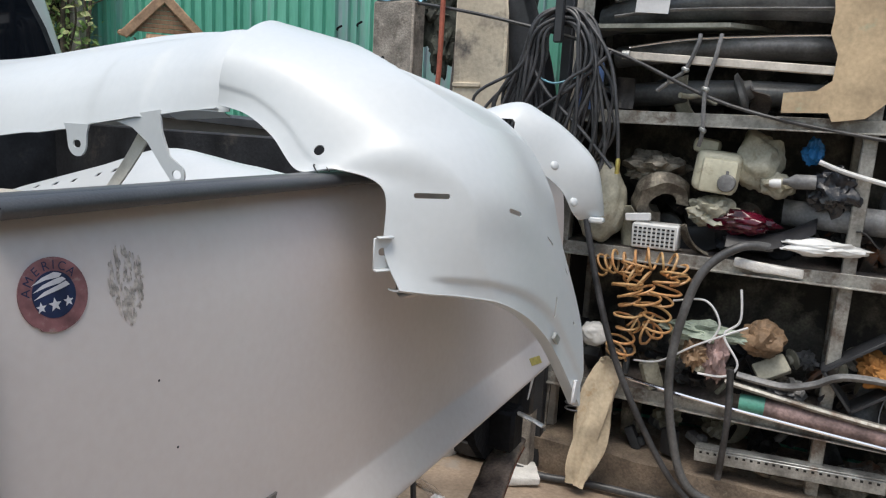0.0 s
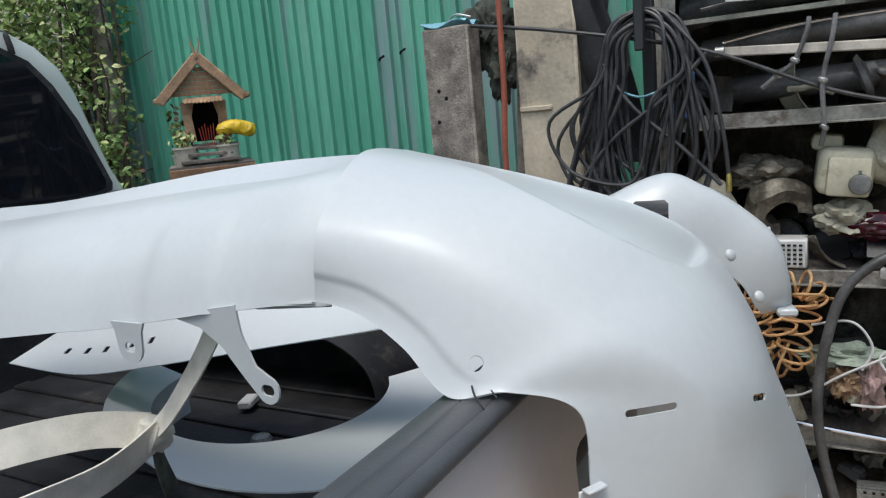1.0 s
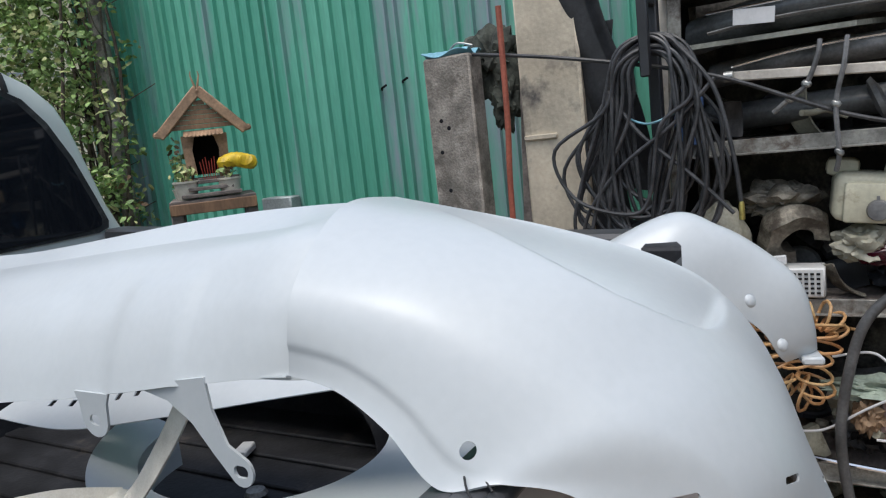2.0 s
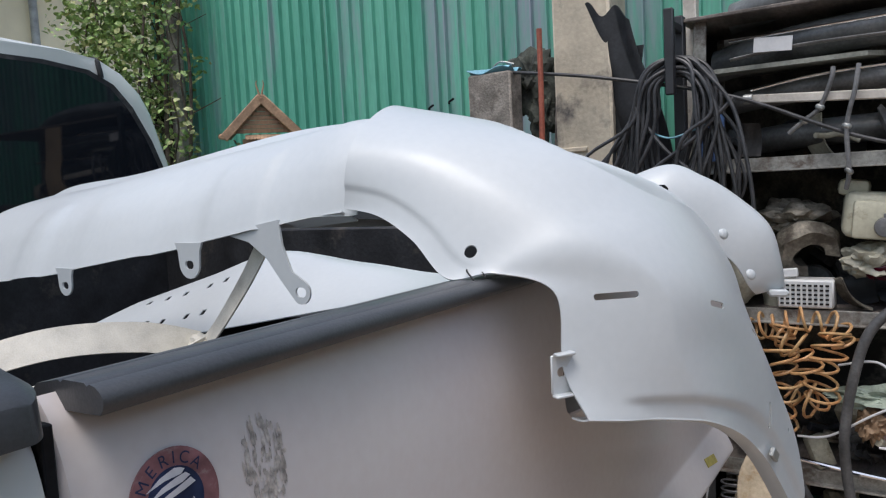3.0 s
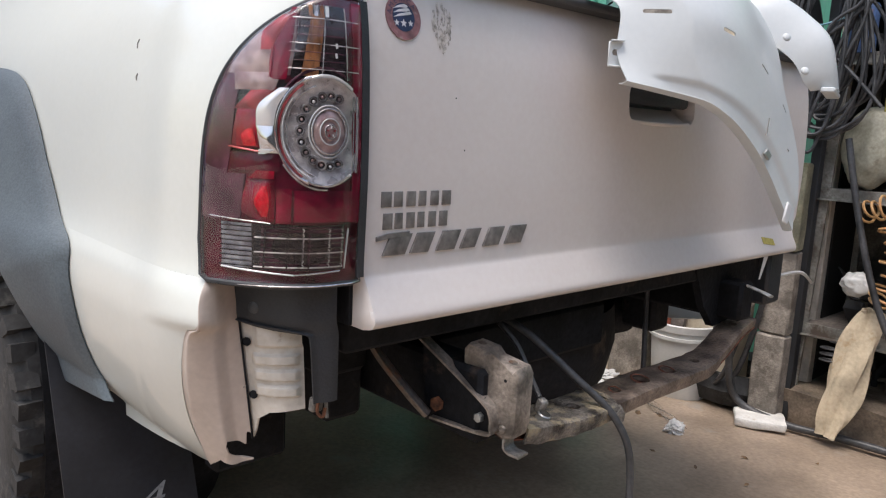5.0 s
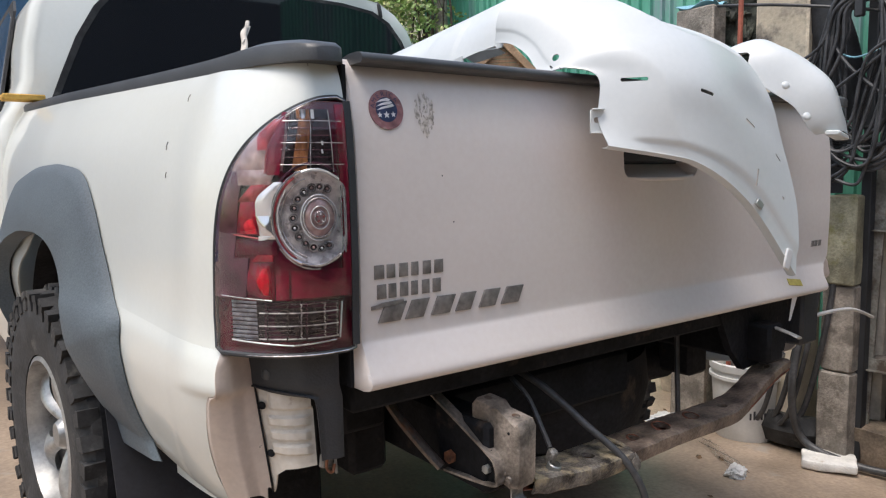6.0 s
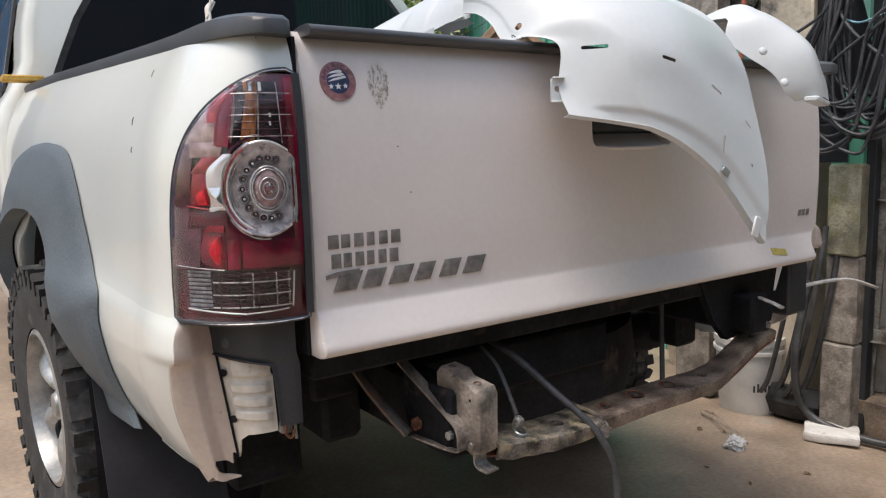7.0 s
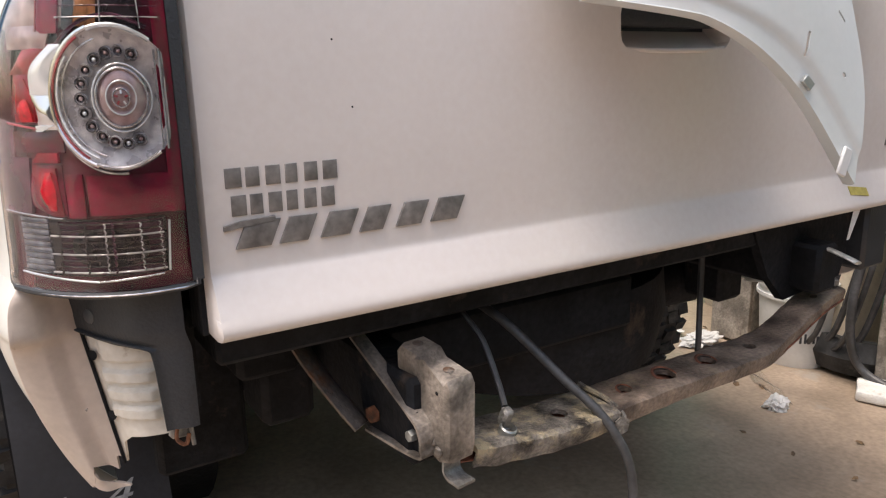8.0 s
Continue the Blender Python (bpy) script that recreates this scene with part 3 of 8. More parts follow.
# side chamber: violet glass along the edge, red reflector, white mirror round the stop lamp
lamp_piece("side_chamber", 1.1, 1.215, lambda z: lamp_left(z) - 0.01, lambda z: 0.13, 0.008, SMOKE, lamp)
lamp_piece("side_glass", 1.03, 1.232, lambda z: lamp_left(z) - 0.008, edge((1.03, 0.226), (1.12, 0.211), (1.18, 0.205), (1.232, 0.19)), 0.0105, VIOLET, lamp)
side_red = lamp_piece("side_reflector", 1.123, 1.176, edge((1.123, 0.209), (1.15, 0.206), (1.176, 0.2)), edge((1.123, 0.166), (1.15, 0.168), (1.176, 0.176)), 0.0115, DEEPRED, lamp, bulge=0.003)
lamp_piece("reflector_face", 1.125, 1.168, edge((1.125, 0.2), (1.15, 0.2), (1.168, 0.193)), edge((1.125, 0.17), (1.15, 0.173), (1.168, 0.182)), 0.0142, RED, side_red, nu=10, nv=10, bulge=0.003)
# painted lit spot of the side reflector
lamp_piece("reflector_lit_core", 1.126, 1.148, edge((1.126, 0.188), (1.138, 0.192), (1.148, 0.186)), edge((1.126, 0.172), (1.138, 0.174), (1.148, 0.178)), 0.0168, REDHOT, side_red, nu=8, nv=8, bulge=0.002)
lamp_piece("side_rose", 1.172, 1.2, edge((1.172, 0.206), (1.2, 0.178)), edge((1.172, 0.168), (1.2, 0.146)), 0.0122, ROSE, lamp, bulge=0.003)
lamp_piece("side_clear", 1.196, 1.218, edge((1.196, 0.204), (1.218, 0.206)), edge((1.196, 0.15), (1.218, 0.14)), 0.013, PINKISH, lamp, bulge=0.002)
# crescent's bright upper and greyer lower reflection, split into two colours
lamp_piece("side_mirror", 1.152, 1.2, edge((1.152, 0.173), (1.178, 0.17), (1.2, 0.142)), edge((1.152, 0.149), (1.178, 0.143), (1.2, 0.128)), 0.0155, BRIGHT, lamp, bulge=0.004, label="mirrored crescent beside the ring, its bright reflection painted white")
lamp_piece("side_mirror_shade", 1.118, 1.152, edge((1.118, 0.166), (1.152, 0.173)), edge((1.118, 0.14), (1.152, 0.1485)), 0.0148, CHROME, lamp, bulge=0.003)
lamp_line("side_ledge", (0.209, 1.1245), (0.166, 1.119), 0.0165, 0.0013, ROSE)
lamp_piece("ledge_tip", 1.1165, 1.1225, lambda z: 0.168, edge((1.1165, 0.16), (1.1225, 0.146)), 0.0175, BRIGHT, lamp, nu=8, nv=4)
lamp_piece("under_ledge", 1.095, 1.116, lambda z: 0.21, lambda z: 0.14, 0.0125, DARKRED, lamp, bulge=0.002)
# upper glass and turn lamp
lamp_piece("upper_glass", 1.216, 1.312, lambda z: lamp_left(z) - 0.01, lambda z: min(0.12, lamp_left(z) - 0.02), 0.0105, PINKISH, lamp, bulge=0.004)
# rosy glow of the upper glass, painted as a piece of its own
lamp_piece("upper_glow", 1.246, 1.29, edge((1.246, 0.17), (1.27, 0.166), (1.29, 0.14)), edge((1.246, 0.156), (1.29, 0.128)), 0.0148, ROSE, lamp, bulge=0.002)
lamp_piece("upper_wing", 1.21, 1.3, edge((1.21, 0.158), (1.25, 0.154), (1.3, 0.126)), edge((1.21, 0.133), (1.3, 0.118)), 0.0138, DEEPRED, lamp, bulge=0.002)
# painted highlight on the wing's edge
lamp_line("wing_glint", (0.156, 1.212), (0.151, 1.252), 0.0165, 0.0009, ROSE)
lamp_piece("turn_border", 1.206, 1.316, lambda z: min(0.136 - 0.08 * (z - 1.208), lamp_left(z) - 0.008), lambda z: 0.008, 0.0098, DARKRED, lamp)
lamp_piece("turn_lamp", 1.213, 1.304, edge((1.213, 0.128), (1.304, 0.112)), lambda z: 0.037, 0.0122, SMOKE, lamp, label="smoked turn signal chamber")
lamp_piece("turn_bulb", 1.216, 1.292, edge((1.216, 0.112), (1.292, 0.096)), edge((1.216, 0.086), (1.292, 0.074)), 0.0142, AMBER, lamp, label="amber bulb chamber")
for a in (0.067, 0.076, 0.085, 0.094):
    lamp_piece("turn_facet", 1.29, 1.303, lambda z: a + 0.006, lambda z: a, 0.0158, (BRIGHT, AMBER, REFLECT, AMBER)[round((a - 0.067) / 0.009)], lamp, nu=4, nv=4)
for i in range(7):
    z = 1.2245 + 0.0104 * i
    part("lens_rib", tube([hull(0.02 + (0.111 - 0.1 * (z - 1.22)) * q / 8, z, 0.0165) for q in range(9)], 0.0006, 6), BOWL if i % 3 == 0 else VIOLET, lamp)
lamp_line("turn_edge", (0.038, 1.214), (0.04, 1.303), 0.0165, 0.0007, BOWL)
lamp_line("turn_edge", (0.08, 1.216), (0.074, 1.29), 0.017, 0.0008, REFLECT)
# two small painted highlights in the turn chamber
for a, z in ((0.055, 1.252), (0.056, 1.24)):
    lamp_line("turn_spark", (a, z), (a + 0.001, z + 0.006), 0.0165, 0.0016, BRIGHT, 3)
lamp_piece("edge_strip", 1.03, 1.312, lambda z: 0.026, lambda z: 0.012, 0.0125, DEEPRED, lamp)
lamp_piece("edge_rim", 0.952, 1.318, lambda z: 0.011, lambda z: -0.001, 0.013, BLACKP, lamp)
# round stop lamp: a dished clear bowl with diodes round a stepped core, cut off straight beside the tailgate
RC, RS, RCUT = 1.148, 0.074, 0.021


def ring_on_lamp(r, off, rad, mat, name, a0=0.0, a1=360.0, label="", rs=RS, flat=1.0):
    pts = []
    for i in range(65):
        a = radians(a0 + (a1 - a0) * i / 64)
        pts.append(hull(max(RCUT, rs + r * math.cos(a)), RC + r * math.sin(a), off))
    closed = a1 - a0 >= 359
    return part(name, tube(pts[:-1] if closed else pts, rad, 8, 0, closed=closed, flat=flat), mat, lamp, label)


def dish_on_lamp(profile, mat, name, label="", rs=RS):
    """A surface turned round the stop lamp's axis from (radius, height) pairs."""
    def f(u, v):
        a = 2 * math.pi * u
        d = profile[0][0] + (profile[-1][0] - profile[0][0]) * v
        return hull(max(RCUT, rs + d * math.cos(a)), RC + d * math.sin(a), smooth_lerp(profile, d))
    return part(name, sheet(f, 56, 24, thick=0.0015), mat, lamp, label)


dish_on_lamp([(0.0, 0.009), (0.03, 0.009), (0.045, 0.0095), (0.058, 0.0125), (0.069, 0.0165)], BOWL, "stop_lamp_bowl", "round clear stop lamp")
ring_on_lamp(0.0705, 0.0165, 0.0026, CHROME, "stop_lamp_ring", -70, 72, "chrome ring")
ring_on_lamp(0.0665, 0.018, 0.0011, ROSE, "stop_lamp_step", -60, 60)
ring_on_lamp(0.0625, 0.0175, 0.0012, BRIGHT, "stop_lamp_step", -68, 40)
ring_on_lamp(0.058, 0.0155, 0.0009, REFLECT, "stop_lamp_step", -75, 75)
ring_on_lamp(0.069, 0.0178, 0.0024, BRIGHT, "stop_lamp_rim", 72, 128)
ring_on_lamp(0.069, 0.0178, 0.0024, REFLECT, "stop_lamp_rim", 232, 292)
ring_on_lamp(0.0785, 0.0135, 0.0022, VIOLET, "stop_lamp_arch", 38, 122)
ring_on_lamp(0.0745, 0.0128, 0.0034, REFLECT, "stop_lamp_arch", -95, -35, flat=0.6)
for ds in (0.0, 0.005):
    lamp_line("stop_lamp_edge", (RCUT + 0.002 + ds, RC - 0.052), (RCUT + 0.002 + ds, RC + 0.046), 0.0168, 0.0015 - 0.0006 * (ds > 0), REFLECT)
CS = 0.066
for r, off, rad, mt in ((0.033, 0.0125, 0.0011, BRIGHT), (0.0285, 0.0135, 0.0014, REFLECT), (0.0165, 0.0165, 0.0009, BRIGHT), (0.009, 0.018, 0.0008, REFLECT)):
    ring_on_lamp(r, off, rad, mt, "stop_lamp_core_ring", rs=CS)
dish_on_lamp([(0.0, 0.0185), (0.006, 0.0178), (0.012, 0.0145), (0.018, 0.0155), (0.026, 0.0125), (0.03, 0.0115)], PINKISH, "stop_lamp_core", rs=CS)
for a in range(5):
    b = radians(72 * a + 20)
    part("core_facet", tube([hull(CS + 0.004 * math.cos(b), RC + 0.004 * math.sin(b), 0.0195), hull(CS + 0.0075 * math.cos(b), RC + 0.0075 * math.sin(b), 0.0185)], 0.0011, 5), (ROSE, BRIGHT)[a % 2], lamp)
for i in range(13):
    a = radians(-112 + 224 * i / 12)
    c = hull(CS + 0.0465 * math.cos(a), RC + 0.0445 * math.sin(a), 0.0118)
    facing = Matrix.Translation(c) @ turned(90, 0, -30)
    part("led", lathe([(0.0, 0.001), (0.0025, 0.0008), (0.0042, 0.0018)], 12, facing), SMOKE, lamp)
    part("led_ring", lathe([(0.0048, 0.001), (0.0058, 0.0034), (0.0068, 0.0)], 12, facing), (REFLECT, BOWL)[i % 3 == 2], lamp)
    part("led_lens", lathe([(0.0, 0.0032), (0.0016, 0.0024), (0.0022, 0.001)], 8, facing), (PINKISH, BRIGHT)[i % 4 == 1], lamp)
outer = part("outer_lens", sheet(lambda u, v: hull(0.010 + max(0.004, lamp_left(0.95 + 0.366 * v) - 0.016) * u, 0.95 + 0.366 * v, 0.0225 - 0.010 * max(abs(2 * u - 1) ** 6, abs(2 * v - 1) ** 8)), 26, 40, thick=0.0025), LENS, lamp, "clear outer lens")
outer.visible_shadow = False

# ---- marks on the tailgate ----


def on_gate(x, z, off=0.0):
    return Vector((x, rear_y(z) - off, z))


def gate_block(outline, x, z, depth=0.004, shear=0.0, sink=0.001):
    """A raised plain shape on the tailgate; outline in metres from its lower left corner."""
    y = rear_y(z)
    m = Matrix.Translation((x, y + sink, z)) @ turned(90)
    return prism([(a + shear * b, b) for a, b in outline], depth, m, bevel=0.0008)


def badge_row(name, label, x0, x1, z, h, count, shear, depth):
    """A row of solid raised bars."""
    row = None
    w = (x1 - x0) / count
    for i in range(count):
        a = w * (0.8, 0.68, 0.74, 0.62, 0.7, 0.78)[i]
        bm = gate_block([(0, 0), (a, 0), (a, h), (0, h)], x0 + w * i, z, depth, shear)
        if row is None:
            row = part(name, bm, SATIN, tailgate, label)
        else:
            part("badge_bar", bm, SATIN, row)


badge_row("dealer_badge", "grey metallic badge of plain raised bars", -0.722, -0.583, 1.046, 0.022, 6, 0.0, 0.003)
badge_row("maker_badge", "grey metallic badge of plain raised bars", -0.717, -0.588, 1.014, 0.023, 6, 0.0, 0.003)
badge_row("model_badge", "large slanted metallic badge of plain raised bars", -0.716, -0.408, 0.976, 0.03, 6, 0.45, 0.005)
part("badge_tail", gate_block([(0, 0), (0.03, 0.004), (0.06, 0.006), (0.06, 0.012), (0.02, 0.010), (0, 0.006)], -0.728, 0.998, 0.005), SATIN, tailgate)
badge_row("trim_badge", "small dark metallic badge of plain raised bars", 0.643, 0.7, 0.998, 0.016, 3, 0.2, 0.003)

STICKRED = material("faded_maroon_vinyl", (0.27, 0.12, 0.125), 0.45, vary=0.2, scale=60.0, bump=0.0, spots=(0.32, 0.24, 0.22), spot_scale=120.0, spot_cut=0.63)
NAVY = material("navy_vinyl", (0.02, 0.03, 0.085), 0.4, vary=0.2, scale=60.0, bump=0.0)
WHITEV = material("white_vinyl", (0.7, 0.68, 0.7), 0.45, vary=0.1, scale=60.0, bump=0.0)
GLUE = material("dried_glue_residue", (0.52, 0.47, 0.42), 0.8, vary=0.3, scale=160.0, bump=0.3)
SC = Vector((-0.685, 0, 1.309))


def disc_outline(r, n, lump=0.0):
    return [((r * (1 + lump * math.sin(3.1 * i) * (1 if 25 < i * 40 / n < 33 else 0))) * math.cos(2 * math.pi * i / n), r * math.sin(2 * math.pi * i / n)) for i in range(n)]


def on_sticker(outline, depth):
    tilt = math.degrees(math.atan2(rear_y(1.34) - rear_y(1.28), 0.06))
    return prism(outline, depth, Matrix.Translation((SC.x, rear_y(SC.z) - 0.0002, SC.z)) @ turned(90 - tilt))


sticker = part("round_sticker", on_sticker(disc_outline(0.0315, 40, 0.09), 0.0012), STICKRED, tailgate, "round faded maroon, white and navy sticker")
part("sticker_centre", on_sticker(disc_outline(0.0198, 32), 0.0016), NAVY, sticker)
for i in range(3):
    s = [(-0.019 + 0.0 * i, -0.002 + 0.006 * i), (-0.006, 0.001 + 0.006 * i), (0.006, 0.0035 + 0.006 * i - 0.001 * i), (0.015 - 0.003 * i, 0.006 + 0.005 * i), (0.012 - 0.003 * i, 0.0095 + 0.005 * i - 0.001 * i), (0.002, 0.0065 + 0.006 * i), (-0.009, 0.0035 + 0.006 * i)]
    part("sticker_stripe", on_sticker(s, 0.0019), WHITEV, sticker)
for sx, sz, sr in ((-0.001, -0.0085, 0.006), (-0.0135, -0.009, 0.0048), (0.0115, -0.0075, 0.0048)):
    star = [((sr if i % 2 == 0 else sr * 0.42) * math.sin(math.pi * i / 5) + sx, (sr if i % 2 == 0 else sr * 0.42) * math.cos(math.pi * i / 5) + sz) for i in range(10)]
    part("sticker_star", on_sticker(star, 0.002), WHITEV, sticker)


def glyph(ch, size):
    cu = bpy.data.curves.new("glyph", "FONT")
    cu.body, cu.size, cu.align_x = ch, size, "CENTER"
    tmp = bpy.data.objects.new("glyph", cu)
    scene.collection.objects.link(tmp)
    bpy.context.view_layer.update()
    me = bpy.data.meshes.new_from_object(tmp.evaluated_get(bpy.context.evaluated_depsgraph_get()))
    bm = bmesh.new()
    bm.from_mesh(me)
    bpy.data.objects.remove(tmp)
    bpy.data.meshes.remove(me)
    return bm


for ch, ang in zip("AMERICA", (78, 56, 33, 10, -7, -25, -47)):
    bm = glyph(ch, 0.0108)
    a = radians(ang)
    tilt = math.degrees(math.atan2(rear_y(1.34) - rear_y(1.28), 0.06))
    m = Matrix.Translation((SC.x, rear_y(SC.z) - 0.0016, SC.z)) @ turned(90 - tilt) @ Matrix.Rotation(a, 4, "Z") @ Matrix.Translation((0, 0.0216, 0))
    bmesh.ops.transform(bm, matrix=m, verts=bm.verts)
    part("sticker_letter", bm, NAVY, sticker, smooth=False)

rng = random.Random(4)
bm = bmesh.new()
for i in range(150):
    a, r = rng.uniform(0, 6.28), math.sqrt(rng.uniform(0.02, 1))
    cx, cz = -0.612 + 0.019 * r * math.cos(a) + 0.003 * math.sin(a * 2), 1.302 + 0.034 * r * math.sin(a)
    w, h = rng.uniform(0.0008, 0.0024), rng.uniform(0.002, 0.009) * (0.5 + r)
    pts = [on_gate(cx + w * math.cos(k * 1.05) * rng.uniform(0.5, 1), cz + h * math.sin(k * 1.05) * rng.uniform(0.5, 1) * 0.8, 0.0006) for k in range(6)]
    bm.faces.new([bm.verts.new(q) for q in pts])
tagged(part("glue_residue", bm, GLUE, tailgate, "patch of scraped grey glue residue", smooth=False), kind="stuff")
for x, z in ((-0.564, 1.128), (-0.585, 1.205)):
    part("paint_chip", lathe([(0.0, 0.0008), (0.0014, 0.0)], 8, Matrix.Translation(on_gate(x, z, 0.0002)) @ turned(90)), UNDER, tailgate)
for s, z, h in ((0.40, 1.345, 0.012), (0.45, 1.262, 0.014), (0.44, 1.212, 0.01), (0.06, 1.372, 0.005), (0.16, 0.79, 0.004), (0.2, 0.72, 0.003)):
    part("paint_chip", tube([hull(s, z - h / 2, 0.0008), hull(s + 0.001, z, 0.0012), hull(s - 0.002, z + h / 2, 0.0008)], 0.0008, 6), STEEL, TRUCK)
YELLOW = material("yellow_tape", (0.55, 0.45, 0.12), 0.6, vary=0.2, bump=0.1)
PAPER = material("white_masking_paper", (0.7, 0.7, 0.7), 0.7, vary=0.08, bump=0.1)
part("tape_patch", sheet(lambda u, v: on_gate(0.5 + 0.06 * u, 0.928 - 0.016 * v - 0.008 * u, 0.002), 6, 3, thick=0.001), YELLOW, tailgate, "yellow tape patch")
part("tape_strip", sheet(lambda u, v: Vector((0.535 + (0.034 * (1 - 0.75 * v)) * u, -0.056 + 0.012 * v, 0.912 - 0.1 * v)), 4, 10, thick=0.001), PAPER, tailgate, "torn strip of white masking paper")

# ---- bed ----
bed = part("bed_floor", box((0, 0.98, 0.925), (1.46, 1.88, 0.03), 0.004), LINER, TRUCK, "black bed liner")
for i in range(11):
    part("liner_rib", box((-0.6 + 0.12 * i, 0.98, 0.944), (0.05, 1.84, 0.012), 0.004), LINER, bed)
for s in (-1, 1):
    part("bed_inner_wall", box((s * 0.745, 0.97, 1.155), (0.03, 1.88, 0.47), 0.006), LINER, TRUCK)
    well = sheet(lambda u, v: Vector((s * (0.5 + 0.23 * v), 1.08 + 0.4 * math.cos(math.pi * u), 0.94 + 0.22 * math.sin(math.pi * u) ** 0.6)), 24, 4, thick=0.004)
    part("wheel_well", well, LINER, TRUCK)
part("bed_front_wall", box((0, 1.92, 1.18), (1.5, 0.03, 0.52), 0.006), LINER, TRUCK)

# ---- cab ----
CABY = 1.95
cab_half = [(0.0, 2.032), (0.25, 2.027), (0.45, 2.016), (0.58, 1.995), (0.66, 1.955), (0.73, 1.89), (0.768, 1.82), (0.812, 1.69), (0.855, 1.56), (0.9, 1.47), (0.945, 1.4), (0.962, 1.32), (0.966, 1.1), (0.95, 0.75), (0.9, 0.5)]


def cab_ring(y, k, roof):
    right = [Vector((x * k, y, min(z, roof + 0.02 * (1 - x)))) for x, z in cab_half]
    return [Vector((-q.x - (0.06 + 0.05 * ease((q.z - 1.5) / 0.3)) * ease(q.x / 0.6) * k, q.y, q.z)) for q in right[:0:-1]] + right


def cab_bm():
    bm = bmesh.new()
    rings = []
    for y, k, roof in ((CABY, 0.955, 2.0), (CABY + 0.012, 0.98, 2.02), (CABY + 0.035, 0.994, 2.03), (CABY + 0.08, 1, 2.1), (CABY + 1.3, 1.0, 2.1), (CABY + 1.6, 1.0, 1.95), (CABY + 2.2, 1.0, 1.42), (CABY + 3.3, 0.99, 1.36), (CABY + 3.6, 0.93, 1.1)):
        rings.append([bm.verts.new(q) for q in cab_ring(y, k, roof)])
    for p, q in zip(rings, rings[1:]):
        for j in range(len(p) - 1):
            bm.faces.new((p[j], p[j + 1], q[j + 1], q[j]))
    bm.faces.new(rings[0])
    bm.faces.new(rings[-1][::-1])
    return bm


part("cab", cab_bm(), PAINT, TRUCK, "white cab with dark rear window", angle=50)
win = [(0.0, 1.962), (0.35, 1.957), (0.5, 1.94), (0.585, 1.9), (0.65, 1.83), (0.715, 1.72), (0.77, 1.59), (0.8, 1.515), (0.795, 1.493), (0.76, 1.482), (0.3, 1.472), (0.0, 1.47)]
outline = [(x, z) for x, z in win] + [(-x, z) for x, z in win[-2:0:-1]]
big = [(x * 1.035, 1.7 + (z - 1.7) * 1.06) for x, z in outline]
part("window_seal", prism(big, 0.008, Matrix.Translation((0, CABY + 0.002, 0)) @ turned(90)), RUBBER, TRUCK, "black rubber window seal")
part("rear_window", prism(outline, 0.004, Matrix.Translation((0, CABY - 0.007, 0)) @ turned(90)), TINT, TRUCK, "dark tinted rear window", smooth=False)
# grey base lightened to paint the side window's bright reflection
SIDEG = material("reflection_grey_side_glass", (0.22, 0.23, 0.24), 0.12, vary=0.3, scale=3.0, bump=0.0, coat=1.0)
STOPR = material("red_brake_lens", (0.4, 0.01, 0.015), 0.15, vary=0.1, bump=0.0, coat=1.0)
part("high_brake_lamp", box((-0.08, CABY - 0.006, 1.99), (0.3, 0.03, 0.035), 0.012, seg=3), STOPR, TRUCK, "red high brake lamp")
for s in (-1, 1):
    part("roof_seam", tube([(s * x, y, z + 0.002) for x, y, z in ((0.555, CABY + 0.6, 2.03), (0.553, CABY + 0.1, 2.0), (0.553, CABY + 0.012, 1.992), (0.556, CABY - 0.004, 1.965), (0.562, CABY - 0.003, 1.93))], 0.009, 8, 24), RUBBER, TRUCK, "black roof drip seam")
    wide = 0.06 if s < 0 else 0.0
    side_glass = [(0.3, 1.5), (0.34, 1.47), (1.5, 1.47), (1.2, 1.86), (0.5, 1.88), (0.4, 1.84)]
    side_frame = [(0.26, 1.47), (0.3, 1.44), (1.56, 1.44), (1.24, 1.9), (0.46, 1.92), (0.36, 1.86)]
    tilt = -0.22 if s < 0 else -0.36
    door_m = Matrix(((0, tilt * s, s, s * (1.283 if s < 0 else 1.422)), (1, 0, 0, CABY), (0, 1, 0, 0), (0, 0, 0, 1)))
    part("door_frame", prism(side_frame, 0.01, door_m), RUBBER, TRUCK, "black door window frame")
    part("side_window", prism(side_glass, 0.004, Matrix.Translation((s * 0.009, 0, 0)) @ door_m), SIDEG, TRUCK, "side window with a bright reflection put into its grey")
    part("door_gap", tube([(s * (0.968 + wide), CABY + 0.16, 0.8), (s * (0.968 + wide), CABY + 0.16, 1.3), (s * (0.945 + wide), CABY + 0.17, 1.41)], 0.004, 6, 16), UNDER, TRUCK)
    part("door_handle", box((s * (0.985 + wide), CABY + 0.3, 1.25), (0.03, 0.16, 0.035), 0.01), BLACKP, TRUCK)
SPONGE = material("yellow_foam_sponge", (0.6, 0.36, 0.08), 0.9, vary=0.2, bump=0.5)
part("foam_wedge", box((-0.93, 1.88, 1.487), (0.13, 0.07, 0.022), 0.004), SPONGE, TRUCK, "yellow foam wedge")

